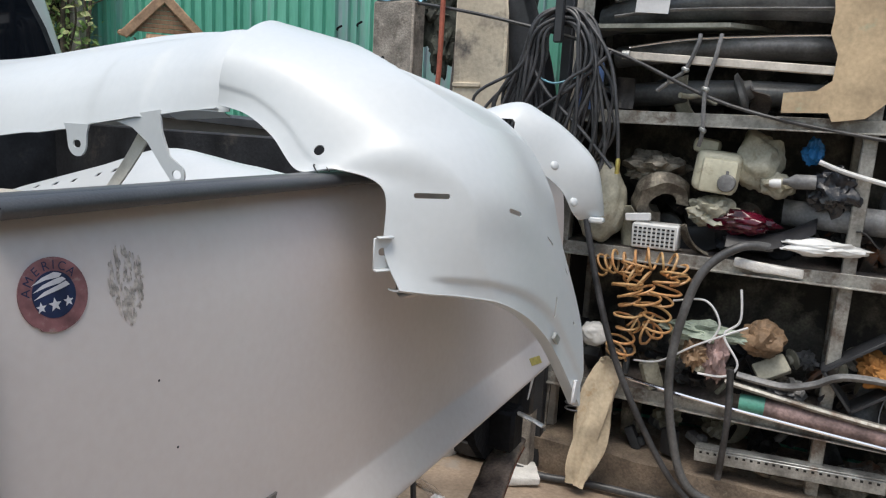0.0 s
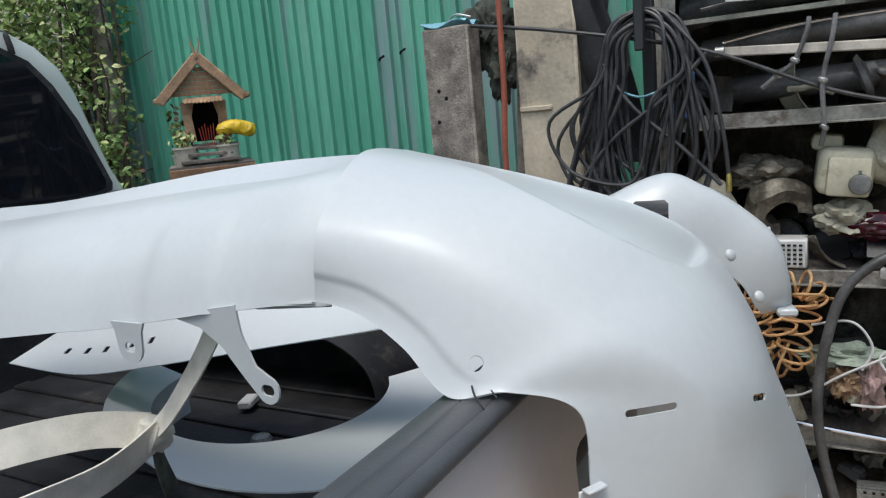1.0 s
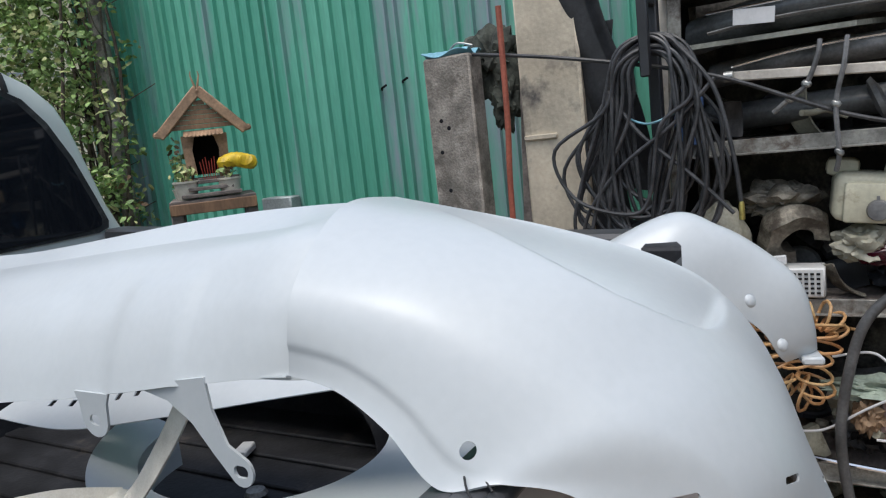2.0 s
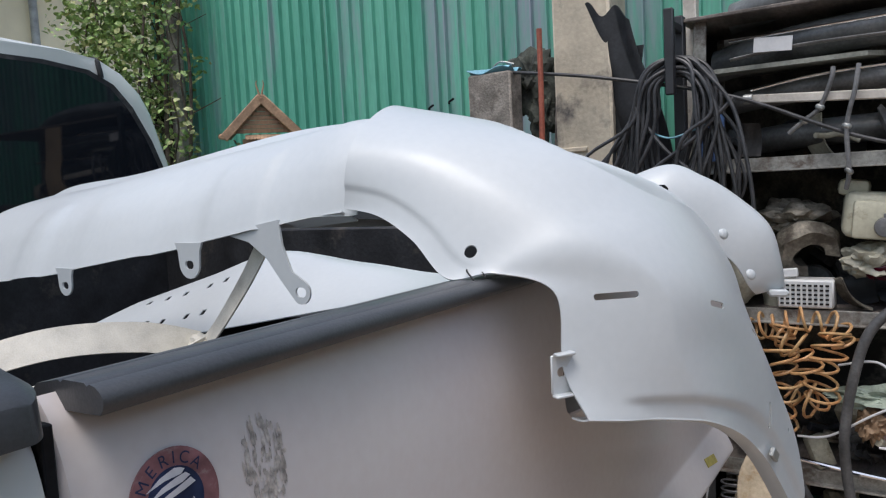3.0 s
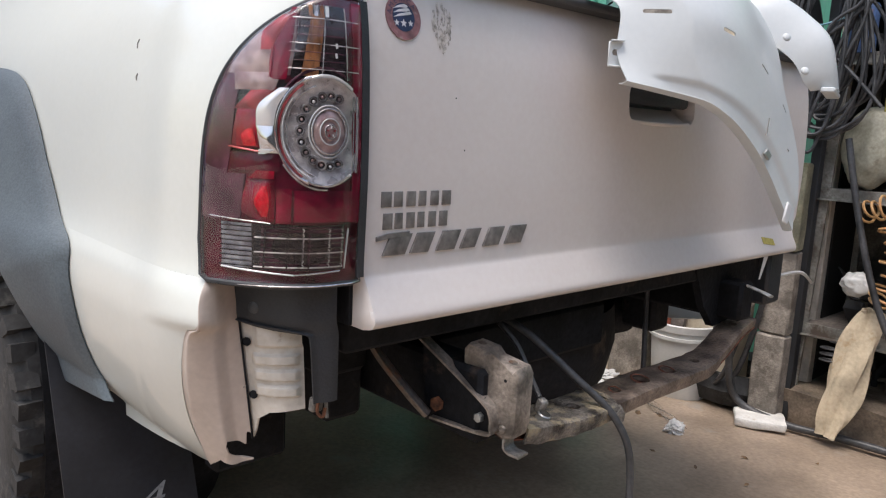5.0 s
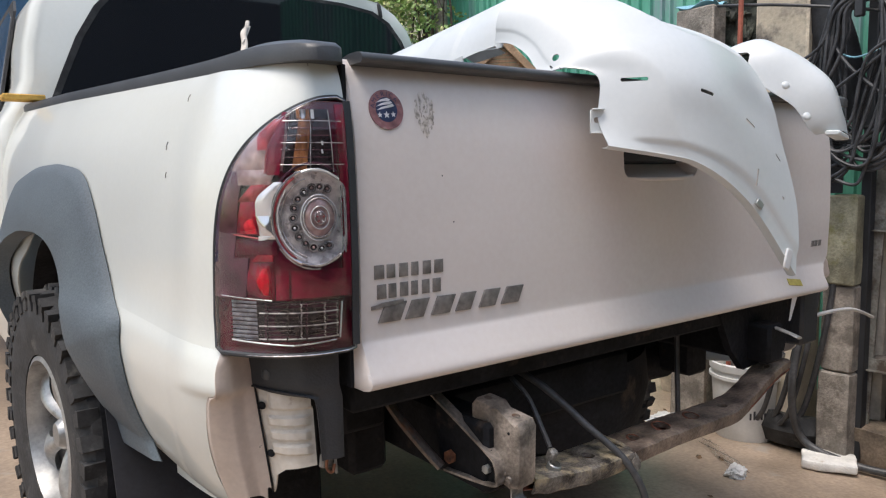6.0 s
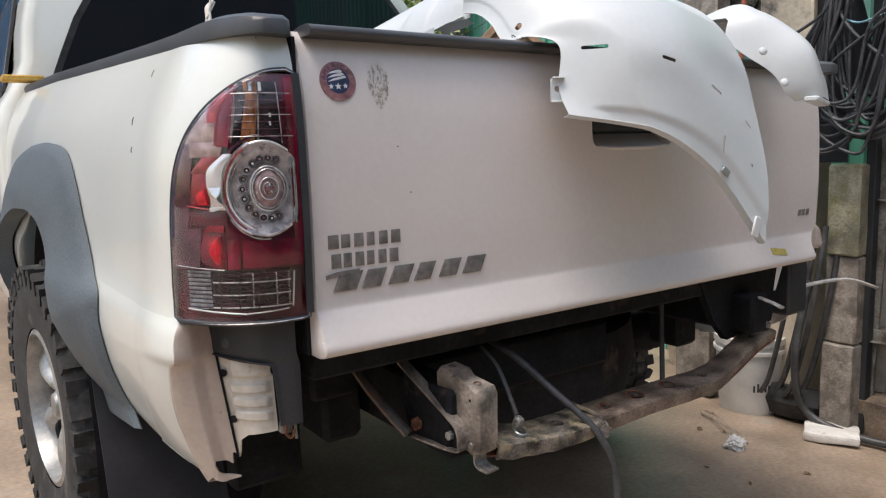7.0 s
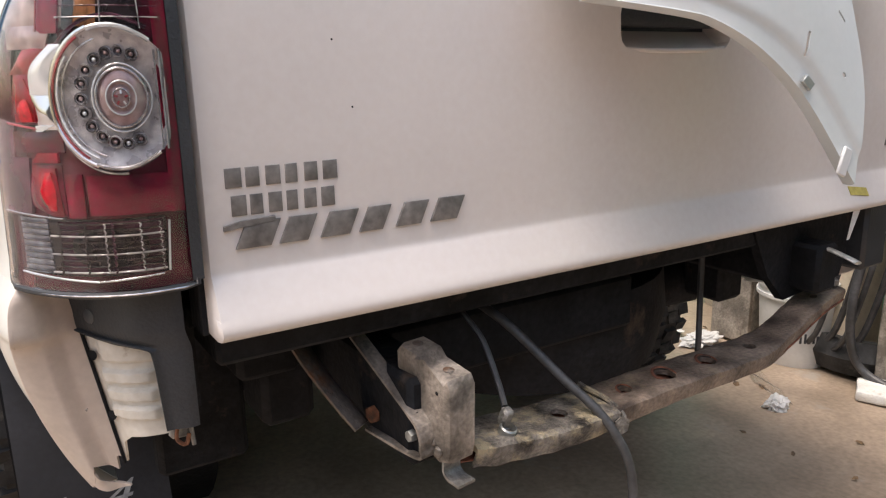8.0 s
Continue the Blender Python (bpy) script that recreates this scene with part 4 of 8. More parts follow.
# ---- flare, wheel, mud flap ----
FL_OUT = [(1.95, 0.72), (1.85, 1.02), (1.62, 1.185), (1.35, 1.235), (1.1, 1.247), (0.97, 1.242), (0.84, 1.228), (0.765, 1.195), (0.695, 1.125), (0.65, 1.06), (0.575, 0.975), (0.503, 0.934), (0.496, 0.888), (0.492, 0.82), (0.496, 0.743), (0.49, 0.685), (0.45, 0.65)]
FL_IN = [(1.74, 0.66), (1.7, 0.88), (1.58, 1.005), (1.3, 1.062), (1.1, 1.074), (1.02, 1.072), (0.95, 1.063), (0.885, 1.045), (0.83, 1.015), (0.785, 0.975), (0.735, 0.92), (0.708, 0.87), (0.695, 0.825), (0.692, 0.78), (0.702, 0.735), (0.715, 0.685), (0.69, 0.632)]


def flare_bm():
    a = spline([(0, y, z) for y, z in FL_OUT], 120)
    b = spline([(0, y, z) for y, z in FL_IN], 120)

    def f(u, v):
        i = min(120, round(u * 120))
        p = a[i].lerp(b[i], min(v, 0.9) / 0.9)
        base = -smooth_lerp(SIDE, max(0.67, min(1.3, p.z - SLOPE * max(0, p.y - 0.25)))) - lean(p.y)
        w = min(v, 0.9) / 0.9
        out = 0.004 + 0.008 * ease(w / 0.06) + 0.045 * math.sin(1.5708 * w) ** 0.9 * min(1.0, 0.08 + (1 - u) * 3.2)
        if v > 0.9:
            out -= 0.05
        return Vector((base - out, p.y, p.z))
    return sheet(f, 120, 16, thick=0.004)


flare = part("wheel_arch_flare", flare_bm(), FLAREP, TRUCK, "sun-faded grey plastic wheel arch flare")
part("flare_screw", lathe([(0, 0.003), (0.005, 0.0)], 10, Matrix.Translation((-1.005, 1.0, 1.19)) @ turned(0, -80, 0)), BLACKP, flare)
part("wheel_housing", lathe([(0.515, 0.0), (0.515, 0.4), (0.2, 0.4)], 40, Matrix.Translation((-0.98, WHEEL.y + 0.11, WHEEL.z)) @ turned(0, 90, 0)), UNDER, TRUCK)


def wheel_thing(at, sign):
    w = part("wheel", lathe([(0.215, -0.12), (0.3, -0.132), (0.352, -0.128), (0.376, -0.108), (0.381, -0.06), (0.383, 0.0), (0.381, 0.06), (0.376, 0.108), (0.352, 0.128), (0.3, 0.132), (0.215, 0.12)], 56), RUBBER, TRUCK, "off-road tyre on a silver alloy rim")
    block = bmesh.new()
    for i in range(40):
        a = 2 * math.pi * i / 40
        for zz, da, sz in ((-0.113, 0.0, 0.044), (-0.055, 0.055, 0.046), (0.0, 0.02, 0.044), (0.055, 0.1, 0.046), (0.113, 0.06, 0.044)):
            m = Matrix.Rotation(a + da, 4, "Z") @ Matrix.Translation((0.383 - (0.012 if abs(zz) > 0.1 else 0.0), 0, zz)) @ turned(0, 0, 14 * (1 if i % 2 else -1))
            box((0, 0, 0), (0.017, 0.036, sz), 0.0, bm=block, m=m)
        m = Matrix.Rotation(a + 0.06, 4, "Z") @ Matrix.Translation((0.35, 0, 0.126))
        box((0, 0, 0), (0.034, 0.03, 0.014), 0.0, bm=block, m=m)
    tread = part("tread", block, RUBBER, w, smooth=False)
    rim_bm = lathe([(0.218, 0.1), (0.212, 0.118), (0.2, 0.122), (0.195, 0.1), (0.19, 0.02), (0.19, -0.1)], 48)
    r = part("rim", rim_bm, ALLOY, w, "silver alloy rim")
    for i in range(6):
        a = 2 * math.pi * i / 6
        sp = sheet(lambda u, v: Matrix.Rotation(a + (v - 0.5) * (0.85 - 0.4 * math.sin(math.pi * u)) * (1 - 0.25 * u), 4, "Z") @ Vector((0.035 + 0.165 * u, 0, 0.07 + 0.03 * math.sin(math.pi * 0.8 * u) - 0.02 * abs(2 * v - 1) ** 2)), 10, 8, thick=0.016)
        part("spoke", sp, ALLOY, r)
    part("hub_cap", lathe([(0, 0.1), (0.03, 0.098), (0.04, 0.085), (0.045, 0.06)], 24), ALLOY, r)
    part("brake_drum", lathe([(0.0, 0.03), (0.15, 0.03), (0.16, 0.0), (0.16, -0.06)], 32), UNDER, r)
    turn = Matrix.Translation(at) @ turned(0, 0, 5.0 * (sign > 0)) @ turned(0, -90 * sign, 0) @ Matrix.Translation((0, 0, -0.132))
    w.matrix_world = turn
    return w


bpy.context.view_layer.update()
wheel_thing(WHEEL, 1)
wheel_thing(Vector((0.98, WHEEL.y, 0.4)), -1)
FLAPR = material("dusty_black_flap_rubber", (0.021, 0.022, 0.028), 0.6, vary=0.2, scale=8.0, bump=0.15)
FLAPW = material("worn_white_flap_print", (0.34, 0.355, 0.37), 0.6, vary=0.2, scale=40.0, bump=0.1, spots=(0.1, 0.1, 0.11), spot_scale=60.0, spot_cut=0.66)
flap = part("mud_flap", sheet(lambda u, v: Vector((-0.975 + 0.255 * u, 0.73 - 0.23 * v, 0.86 - 0.69 * v)), 10, 12, thick=0.005), FLAPR, TRUCK, "black rubber mud flap with white 4x4 lettering")
for ch, x, size, up in (("4", -0.94, 0.1, 0.0), ("x", -0.884, 0.06, 0.004), ("4", -0.822, 0.1, 0.002)):
    bm = glyph(ch, size)
    z = 0.358 + up
    m = Matrix.Translation((x, 0.73 - 0.23 * (0.86 - z) / 0.69 - 0.0085, z)) @ turned(72) @ turned(0, 0, 2) @ Matrix(((1.1, 0.35, 0, 0), (0, 0.72, 0, 0), (0, 0, 1, 0), (0, 0, 0, 1)))
    bmesh.ops.transform(bm, matrix=m, verts=bm.verts)
    part("flap_letter", bm, FLAPW, flap, "worn white printed letter", smooth=False)

# ---- chassis behind the tailgate ----
HOLED = material("dark_rust_hole", (0.06, 0.024, 0.016), 0.9, vary=0.4, scale=60.0, bump=0.3)
part("rear_sill", box((0, 0.075, 0.842), (1.47, 0.12, 0.05), 0.006), UNDER, TRUCK, "black painted rear sill")
for s in (-1, 1):
    part("frame_rail", box((s * 0.47, 0.9, 0.70 if s < 0 else 0.762), (0.07, 1.9, 0.13 if s < 0 else 0.1), 0.008), UNDER, TRUCK)
    part("bed_mount", box((s * 0.62, 0.25, 0.77), (0.1, 0.16, 0.1), 0.01), UNDER, TRUCK)
part("cross_member", box((-0.17, 0.16, 0.72), (0.55, 0.07, 0.11), 0.01), UNDER, TRUCK)
# tray added only to keep the frame region in shadow
part("shade_tray", box((0, 0.95, 0.86), (1.5, 1.7, 0.03), 0.004), UNDER, TRUCK)
part("spare_tyre", lathe([(0.0, -0.06), (0.18, -0.09), (0.3, -0.13), (0.38, -0.1), (0.395, 0.0), (0.38, 0.1), (0.3, 0.12), (0.18, 0.09)], 48, Matrix.Translation((0.1, 0.56, 0.645)) @ turned(4)), UNDER, TRUCK, "spare tyre slung under the bed")
# unseen boxes for tank and engine, added to block light under the truck
part("light_block_tank", box((-0.05, 1.6, 0.66), (1.3, 0.7, 0.34), 0.04, seg=2), UNDER, TRUCK)
part("light_block_engine", box((0, 3.9, 0.75), (1.5, 1.9, 0.6), 0.05), UNDER, TRUCK)
for s in (-1, 1):
    part("leaf_spring", tube([(s * 0.56, 0.28, 0.66), (s * 0.56, 0.6, 0.56), (s * 0.56, 1.08, 0.5), (s * 0.56, 1.6, 0.55), (s * 0.56, 2.0, 0.62)], 0.035, 8, 24, flat=0.7), UNDER, TRUCK)
    part("spring_hanger", box((s * 0.57, 0.3, 0.7), (0.09, 0.12, 0.2), 0.012), UNDER, TRUCK)
part("side_liner", box((-0.68, 0.42, 0.66), (0.16, 0.05, 0.36), 0.01), UNDER, TRUCK)
part("rear_axle", tube([(-0.95, 1.08, 0.545), (0.95, 1.08, 0.545)], 0.045, 14), UNDER, TRUCK)
part("differential", lathe([(0, 0.14), (0.09, 0.11), (0.13, 0.04), (0.13, -0.04), (0.09, -0.11), (0, -0.14)], 24, Matrix.Translation((0.05, 1.08, 0.545)) @ turned(90)), UNDER, TRUCK)
part("exhaust_pipe", tube([(0.1, 0.62, 0.565), (0.45, 0.52, 0.57), (0.7, 0.5, 0.575)], 0.04, 14, 16), HOLED, TRUCK, "rust-brown exhaust pipe")
part("muffler", tube([(0.3, 0.42, 0.62), (0.6, 0.4, 0.615)], 0.06, 20), UNDER, TRUCK, "sooty black muffler")

# bumper mount bracket
PLATE = turned(0, 0, 8)
PC = Vector((-0.464, -0.05, 0.735))
FLAT = Matrix(((0, 0, -1, 0), (-1, 0, 0, 0), (0, 1, 0, 0), (0, 0, 0, 1)))
plate_outline = [(-0.058, -0.05), (0.03, -0.085), (0.05, -0.078), (0.055, -0.06), (0.057, 0.03), (0.05, 0.042), (0.0, 0.05), (-0.012, 0.062), (-0.05, 0.066), (-0.06, 0.055)]
WELD = [(-0.05, 0.058), (-0.036, 0.05), (-0.022, 0.04), (-0.008, 0.03), (0.006, 0.02), (0.02, 0.01)]
mount = part("bumper_bracket", prism(plate_outline, 0.044, Matrix.Translation(PC + PLATE @ Vector((0.022, 0, 0))) @ PLATE @ FLAT, bevel=0.009), CASTST, TRUCK, "bare dusty steel bumper bracket")
ear_outline = [(-0.14, 0.062), (-0.118, 0.05), (0.0, -0.016), (0.02, -0.036), (0.023, -0.058), (0.012, -0.076), (-0.108, -0.08), (-0.13, -0.055)]
ear = part("bracket_ear", prism(ear_outline, 0.004, Matrix.Translation(PC + PLATE @ Vector((-0.03, 0, 0))) @ PLATE @ FLAT), UNDER, mount, "dark triangular bolt plate")
rim = [Vector((0, -a, b)) for a, b in ear_outline[:7]]
part("ear_flange", sheet(lambda u, v: PC + PLATE @ (spline(rim, 40)[round(u * 40)] + Vector((-0.046 + 0.024 * v, 0, 0))), 40, 3, thick=0.004), CASTST, ear, "folded steel rim")
for a, b in WELD:
    part("weld_bead", lathe([(0, 0.004), (0.006, 0.003), (0.0085, 0.0)], 8, Matrix.Translation(PC + PLATE @ Vector((-0.023, -a - 0.012, b - 0.075))) @ turned(0, -90, 8)), CASTST, mount)
part("bracket_foot", sheet(lambda u, v: PC + PLATE @ Vector((-0.012 + 0.03 * u, -0.03 - 0.03 * ease((v - 0.6) / 0.4), -0.075 - 0.04 * min(v, 0.75) - 0.004 * v)), 6, 12, thick=0.004), STEEL, mount)
part("gusset_arm", tube([(-0.60, 0.16, 0.82), (-0.58, 0.125, 0.76), (-0.55, 0.08, 0.70), (-0.53, 0.05, 0.665)], 0.03, 8, 12, flat=0.3), RUSTY, mount)
for a, b, dx, r, mt in ((-0.098, -0.052, -0.035, 0.0135, RUSTO), (-0.006, -0.05, -0.035, 0.009, GALV)):
    part("bolt_head", lathe([(0, 0.010), (r * 0.85, 0.009), (r, 0.006), (r, 0.0)], 6, Matrix.Translation(PC + PLATE @ Vector((dx, -a, b))) @ turned(0, -90, 8)), mt, mount)
for a, b in ((-0.035, 0.066), (0.03, 0.0465)):
    part("bolt_hole", lathe([(0, 0.0012), (0.006, 0.0012), (0.008, 0.0)], 14, Matrix.Translation(PC + PLATE @ Vector((0.0, -a, b))) @ turned(8)), RUSTY, mount)
part("bolt_hole", lathe([(0, 0.001), (0.003, 0.001)], 10, Matrix.Translation(PC + PLATE @ Vector((-0.0222, -0.032, 0.02))) @ turned(0, -90, 8)), UNDER, mount)

BARM = material("flaking_rusty_steel", (0.21, 0.16, 0.125), 0.55, 0.15, vary=0.35, scale=16.0, fine=150.0, bump=0.8, color2=(0.05, 0.034, 0.027), spots=(0.27, 0.21, 0.14), spot_scale=12.0, spot_cut=0.62)
FLAKE = material("peeling_old_paint_steel", (0.19, 0.17, 0.148), 0.5, 0.2, vary=0.45, scale=26.0, fine=180.0, bump=1.0, color2=(0.02, 0.016, 0.014), spots=(0.36, 0.3, 0.2), spot_scale=19.0, spot_cut=0.56)
HOLER = material("rust_ring_steel", (0.17, 0.06, 0.032), 0.8, vary=0.4, scale=40.0, bump=0.5)
BAR = [(-0.46, -0.04, 0.662), (-0.36, -0.044, 0.646), (-0.235, -0.046, 0.637), (-0.092, -0.042, 0.639), (0.003, -0.042, 0.642), (0.121, -0.04, 0.64), (0.248, -0.036, 0.638), (0.31, -0.034, 0.645), (0.37, -0.028, 0.659), (0.43, -0.02, 0.675), (0.489, -0.012, 0.688), (0.56, -0.006, 0.7)]


def bar_bm(x0, x1, grow, drop, ragged=0.0):
    """A length of the channel: a flat top with turned edges, open below."""
    pts = [q for q in spline(BAR, 150) if x0 <= q.x <= x1]
    bm = bmesh.new()
    n = len(pts)
    rings = []
    for i, c in enumerate(pts):
        d = (pts[min(i + 1, n - 1)] - pts[max(i - 1, 0)]).normalized()
        side = Vector((0, 1, 0))
        up = side.cross(d)
        up = -up if up.z < 0 else up
        up = (up + Vector((0, -0.32, 0))).normalized()
        w = lerp([(-0.46, 0.05), (0.24, 0.048), (0.33, 0.036), (0.56, 0.036)], c.x) + grow
        deep = drop + ragged * noise.noise((c.x * 30, 0, 0))
        prof = [(-w, 0.0), (-w + 0.008, 0.0045), (w - 0.012, 0.0045), (w - 0.003, 0.001), (w, -0.006), (w + 0.002, -deep), (w - 0.003, -deep), (w - 0.005, -0.006), (-w + 0.005, -0.004), (-w + 0.002, -deep * 0.7), (-w - 0.003, -deep * 0.7)]
        rough = 0.0014
        rings.append([bm.verts.new(c - side * a + up * (h + grow * 0.5) + rough * noise.noise_vector((c.x * 40, a * 60, h * 50))) for a, h in prof])
    k = len(prof)
    for p, q in zip(rings, rings[1:]):
        for j in range(k):
            bm.faces.new((p[j], p[(j + 1) % k], q[(j + 1) % k], q[j]))
    bm.faces.new(rings[0])
    bm.faces.new(rings[-1][::-1])
    return bm


bar = part("bumper_bar", bar_bm(-0.2, 0.56, 0.0, 0.03), BARM, TRUCK, "bent rusty steel bumper reinforcement bar with holes")
sleeve = part("bar_sleeve", bar_bm(-0.43, -0.145, 0.004, 0.03, 0.006), FLAKE, bar, "flaking end sleeve of the bar")
bar_line = spline(BAR, 150)
# rust-coloured plate added so no lit ground shows through the holes
part("hole_backing", sheet(lambda u, v: bar_line[round(u * 150)] + Vector((0, -0.034 + 0.068 * v, -0.014 + 0.014 * (v - 0.5))), 150, 2, thick=0.002), HOLER, bar, "rust-dark plate added behind the bar's holes")
bar_holes = []
for x, rr, rusty in ((-0.235, 0.014, 0), (-0.092, 0.012, 1), (0.003, 0.019, 1), (0.121, 0.017, 1), (0.248, 0.012, 0), (0.489, 0.008, 0)):
    c = min(bar_line, key=lambda q: abs(q.x - x))
    tip = -math.degrees(math.atan2(0.23, 1.0)) if x > 0.3 else 0
    at = Matrix.Translation(c + Vector((0, -0.002, 0.0042 + (0.002 if x < -0.15 else 0)))) @ turned(13, tip, 0)
    hole = bmesh.new()
    bmesh.ops.create_cone(hole, cap_ends=True, segments=20, radius1=rr, radius2=rr, depth=0.03, matrix=at)
    bar_holes.append((x, hole))
    if rusty:
        part("rust_ring", lathe([(rr, 0.0004), (rr * 1.08, 0.0026), (rr * 1.32, 0.0005)], 24, at), HOLER, bar)
cut_holes(sleeve, [h for x, h in bar_holes if x < -0.15])
cut_holes(bar, [h for x, h in bar_holes if x > -0.15])
part("bar_bolt", lathe([(0, 0.012), (0.009, 0.011), (0.012, 0.0)], 6, Matrix.Translation((0.545, -0.02, 0.712)) @ turned(20)), STEEL, bar)
part("bar_lip", tube([(-0.15, -0.098, 0.606), (-0.143, -0.094, 0.63), (-0.146, -0.06, 0.646), (-0.15, -0.02, 0.65), (-0.147, 0.005, 0.65)], 0.0045, 6, 16), FLAKE, bar, "torn edge of the sleeve")
part("bar_tear", prism([(0, 0), (0.022, 0.004), (0.03, 0.02), (0.012, 0.03), (0, 0.024)], 0.003, Matrix.Translation((-0.165, -0.101, 0.604)) @ turned(80)), FLAKE, bar)
part("end_plate", prism([(0.0, 0.0), (0.2, 0.02), (0.23, 0.12), (0.23, 0.17), (-0.12, 0.17), (-0.06, 0.06)], 0.02, Matrix.Translation((0.42, 0.03, 0.69)) @ turned(90)), UNDER, TRUCK)
part("end_strap", tube([(0.47, 0.022, 0.804), (0.47, -0.03, 0.805), (0.46, -0.085, 0.797), (0.455, -0.115, 0.79)], 0.011, 8, 12, flat=0.35), GALV, TRUCK, "bent grey metal strap")
part("corner_flap", sheet(lambda u, v: Vector((0.735 + (0.085 * (1 - v) + 0.012) * u, 0.0 + 0.02 * u - 0.012 * v, 0.985 - 0.03 * u - 0.16 * v)), 8, 10, thick=0.006), BLACKP, TRUCK, "black plastic corner flap")
part("corner_post", box((0.70, 0.02, 0.80), (0.09, 0.08, 0.16), 0.008), BLACKP, TRUCK)
# cables
part("trailer_cable", tube([(-0.29, 0.12, 0.8), (-0.262, 0.05, 0.765), (-0.225, -0.03, 0.7), (-0.18, -0.105, 0.625), (-0.165, -0.14, 0.53), (-0.185, -0.14, 0.35), (-0.24, -0.06, 0.16), (-0.25, 0.1, 0.1)], 0.0075, 10, 50), HOSE, TRUCK, "black cable hanging down over the bar")
part("lamp_cable", tube([(-0.345, 0.06, 0.8), (-0.335, 0.02, 0.765), (-0.335, -0.02, 0.71), (-0.345, -0.05, 0.685)], 0.005, 8, 20), HOSE, TRUCK)
plug = part("cable_plug", box((-0.348, -0.056, 0.672), (0.018, 0.018, 0.03), 0.004, turned(20, 8, 0)), STEEL, TRUCK, "dirty grey cable plug")
part("plug_clamp", lathe([(0.011, -0.008), (0.0135, -0.006), (0.0135, 0.006), (0.011, 0.008)], 14, Matrix.Translation((-0.352, -0.066, 0.655)) @ turned(20, 8, 0)), GALV, plug)
part("hanging_cable", tube([(0.37, 0.18, 0.85), (0.36, 0.17, 0.7), (0.34, 0.15, 0.56), (0.335, 0.15, 0.5)], 0.007, 8, 8), HOSE, TRUCK)
# rope end standing up behind the rail
part("rope_end", tube([(-0.79, 0.28, 1.375), (-0.785, 0.288, 1.42), (-0.776, 0.3, 1.45), (-0.773, 0.312, 1.472), (-0.762, 0.322, 1.484), (-0.757, 0.328, 1.497)], 0.0072, 8, 24, taper=0.5, flat=0.6), BARE, TRUCK, "frayed pale rope end")
for q in ((-0.782, 0.296, 1.45), (-0.764, 0.318, 1.492), (-0.752, 0.33, 1.488)):
    part("rope_fray", tube([Vector((-0.776, 0.304, 1.458)), (Vector((-0.776, 0.304, 1.458)) + Vector(q)) / 2 + Vector((0.002, 0, 0.003)), q], 0.003, 6, 8, taper=0.4), BARE, TRUCK)

# ---- the two loose fenders that lie over the tailgate ----
# four lines along the panel, from the arch's lip over the shoulder to the far end of the arm
F_LEFT = [(-0.287, -0.137, 1.255), (-0.286, -0.112, 1.302), (-0.274, -0.1, 1.378), (-0.298, -0.045, 1.4), (-0.313, 0.006, 1.396), (-0.309, 0.052, 1.437), (-0.305, 0.1, 1.464), (-0.304, 0.15, 1.474)]
F_NEAR = [(-0.165, -0.226, 1.228), (-0.195, -0.204, 1.302), (-0.2, -0.19, 1.372), (-0.225, -0.142, 1.425), (-0.24, -0.085, 1.46), (-0.255, -0.015, 1.5), (-0.268, 0.06, 1.534), (-0.284, 0.147, 1.548)]
F_FAR = [(-0.025, -0.258, 1.148), (-0.03, -0.25, 1.26), (-0.06, -0.232, 1.345), (-0.07, -0.205, 1.41), (-0.085, -0.16, 1.465), (-0.11, -0.09, 1.52), (-0.13, 0.03, 1.568), (-0.165, 0.176, 1.603)]
F_RIGHT = [(0.1, -0.288, 1.0), (0.125, -0.268, 1.13), (0.172, -0.205, 1.27), (0.165, -0.18, 1.36), (0.14, -0.135, 1.44), (0.112, -0.07, 1.492), (0.05, 0.045, 1.544), (-0.03, 0.2, 1.597)]
A_LEFT = [(-0.298, 0.138, 1.473), (-0.298, 0.26, 1.456), (-0.3, 0.44, 1.428), (-0.3, 0.85, 1.376), (-0.3, 1.12, 1.362), (-0.296, 1.24, 1.39)]
A_NEAR = [(-0.276, 0.13, 1.546), (-0.258, 0.26, 1.536), (-0.258, 0.44, 1.512), (-0.25, 0.85, 1.47), (-0.25, 1.14, 1.44), (-0.255, 1.26, 1.42)]
A_FAR = [(-0.165, 0.165, 1.598), (-0.168, 0.26, 1.583), (-0.153, 0.44, 1.57), (-0.128, 0.85, 1.535), (-0.13, 1.14, 1.51), (-0.15, 1.25, 1.465)]
A_RIGHT = [(-0.04, 0.185, 1.592), (-0.075, 0.28, 1.597), (-0.1, 0.45, 1.59), (-0.075, 0.85, 1.551), (-0.065, 1.12, 1.535), (-0.09, 1.22, 1.49)]


def fender_surface(lines, nu=44, nv=120):
    rails = [spline(l, nv) for l in lines]
    rows = [spline([r[j] for r in rails], nu) for j in range(nv + 1)]
    return lambda u, v: rows[min(nv, round(v * nv))][min(nu, round(u * nu))]


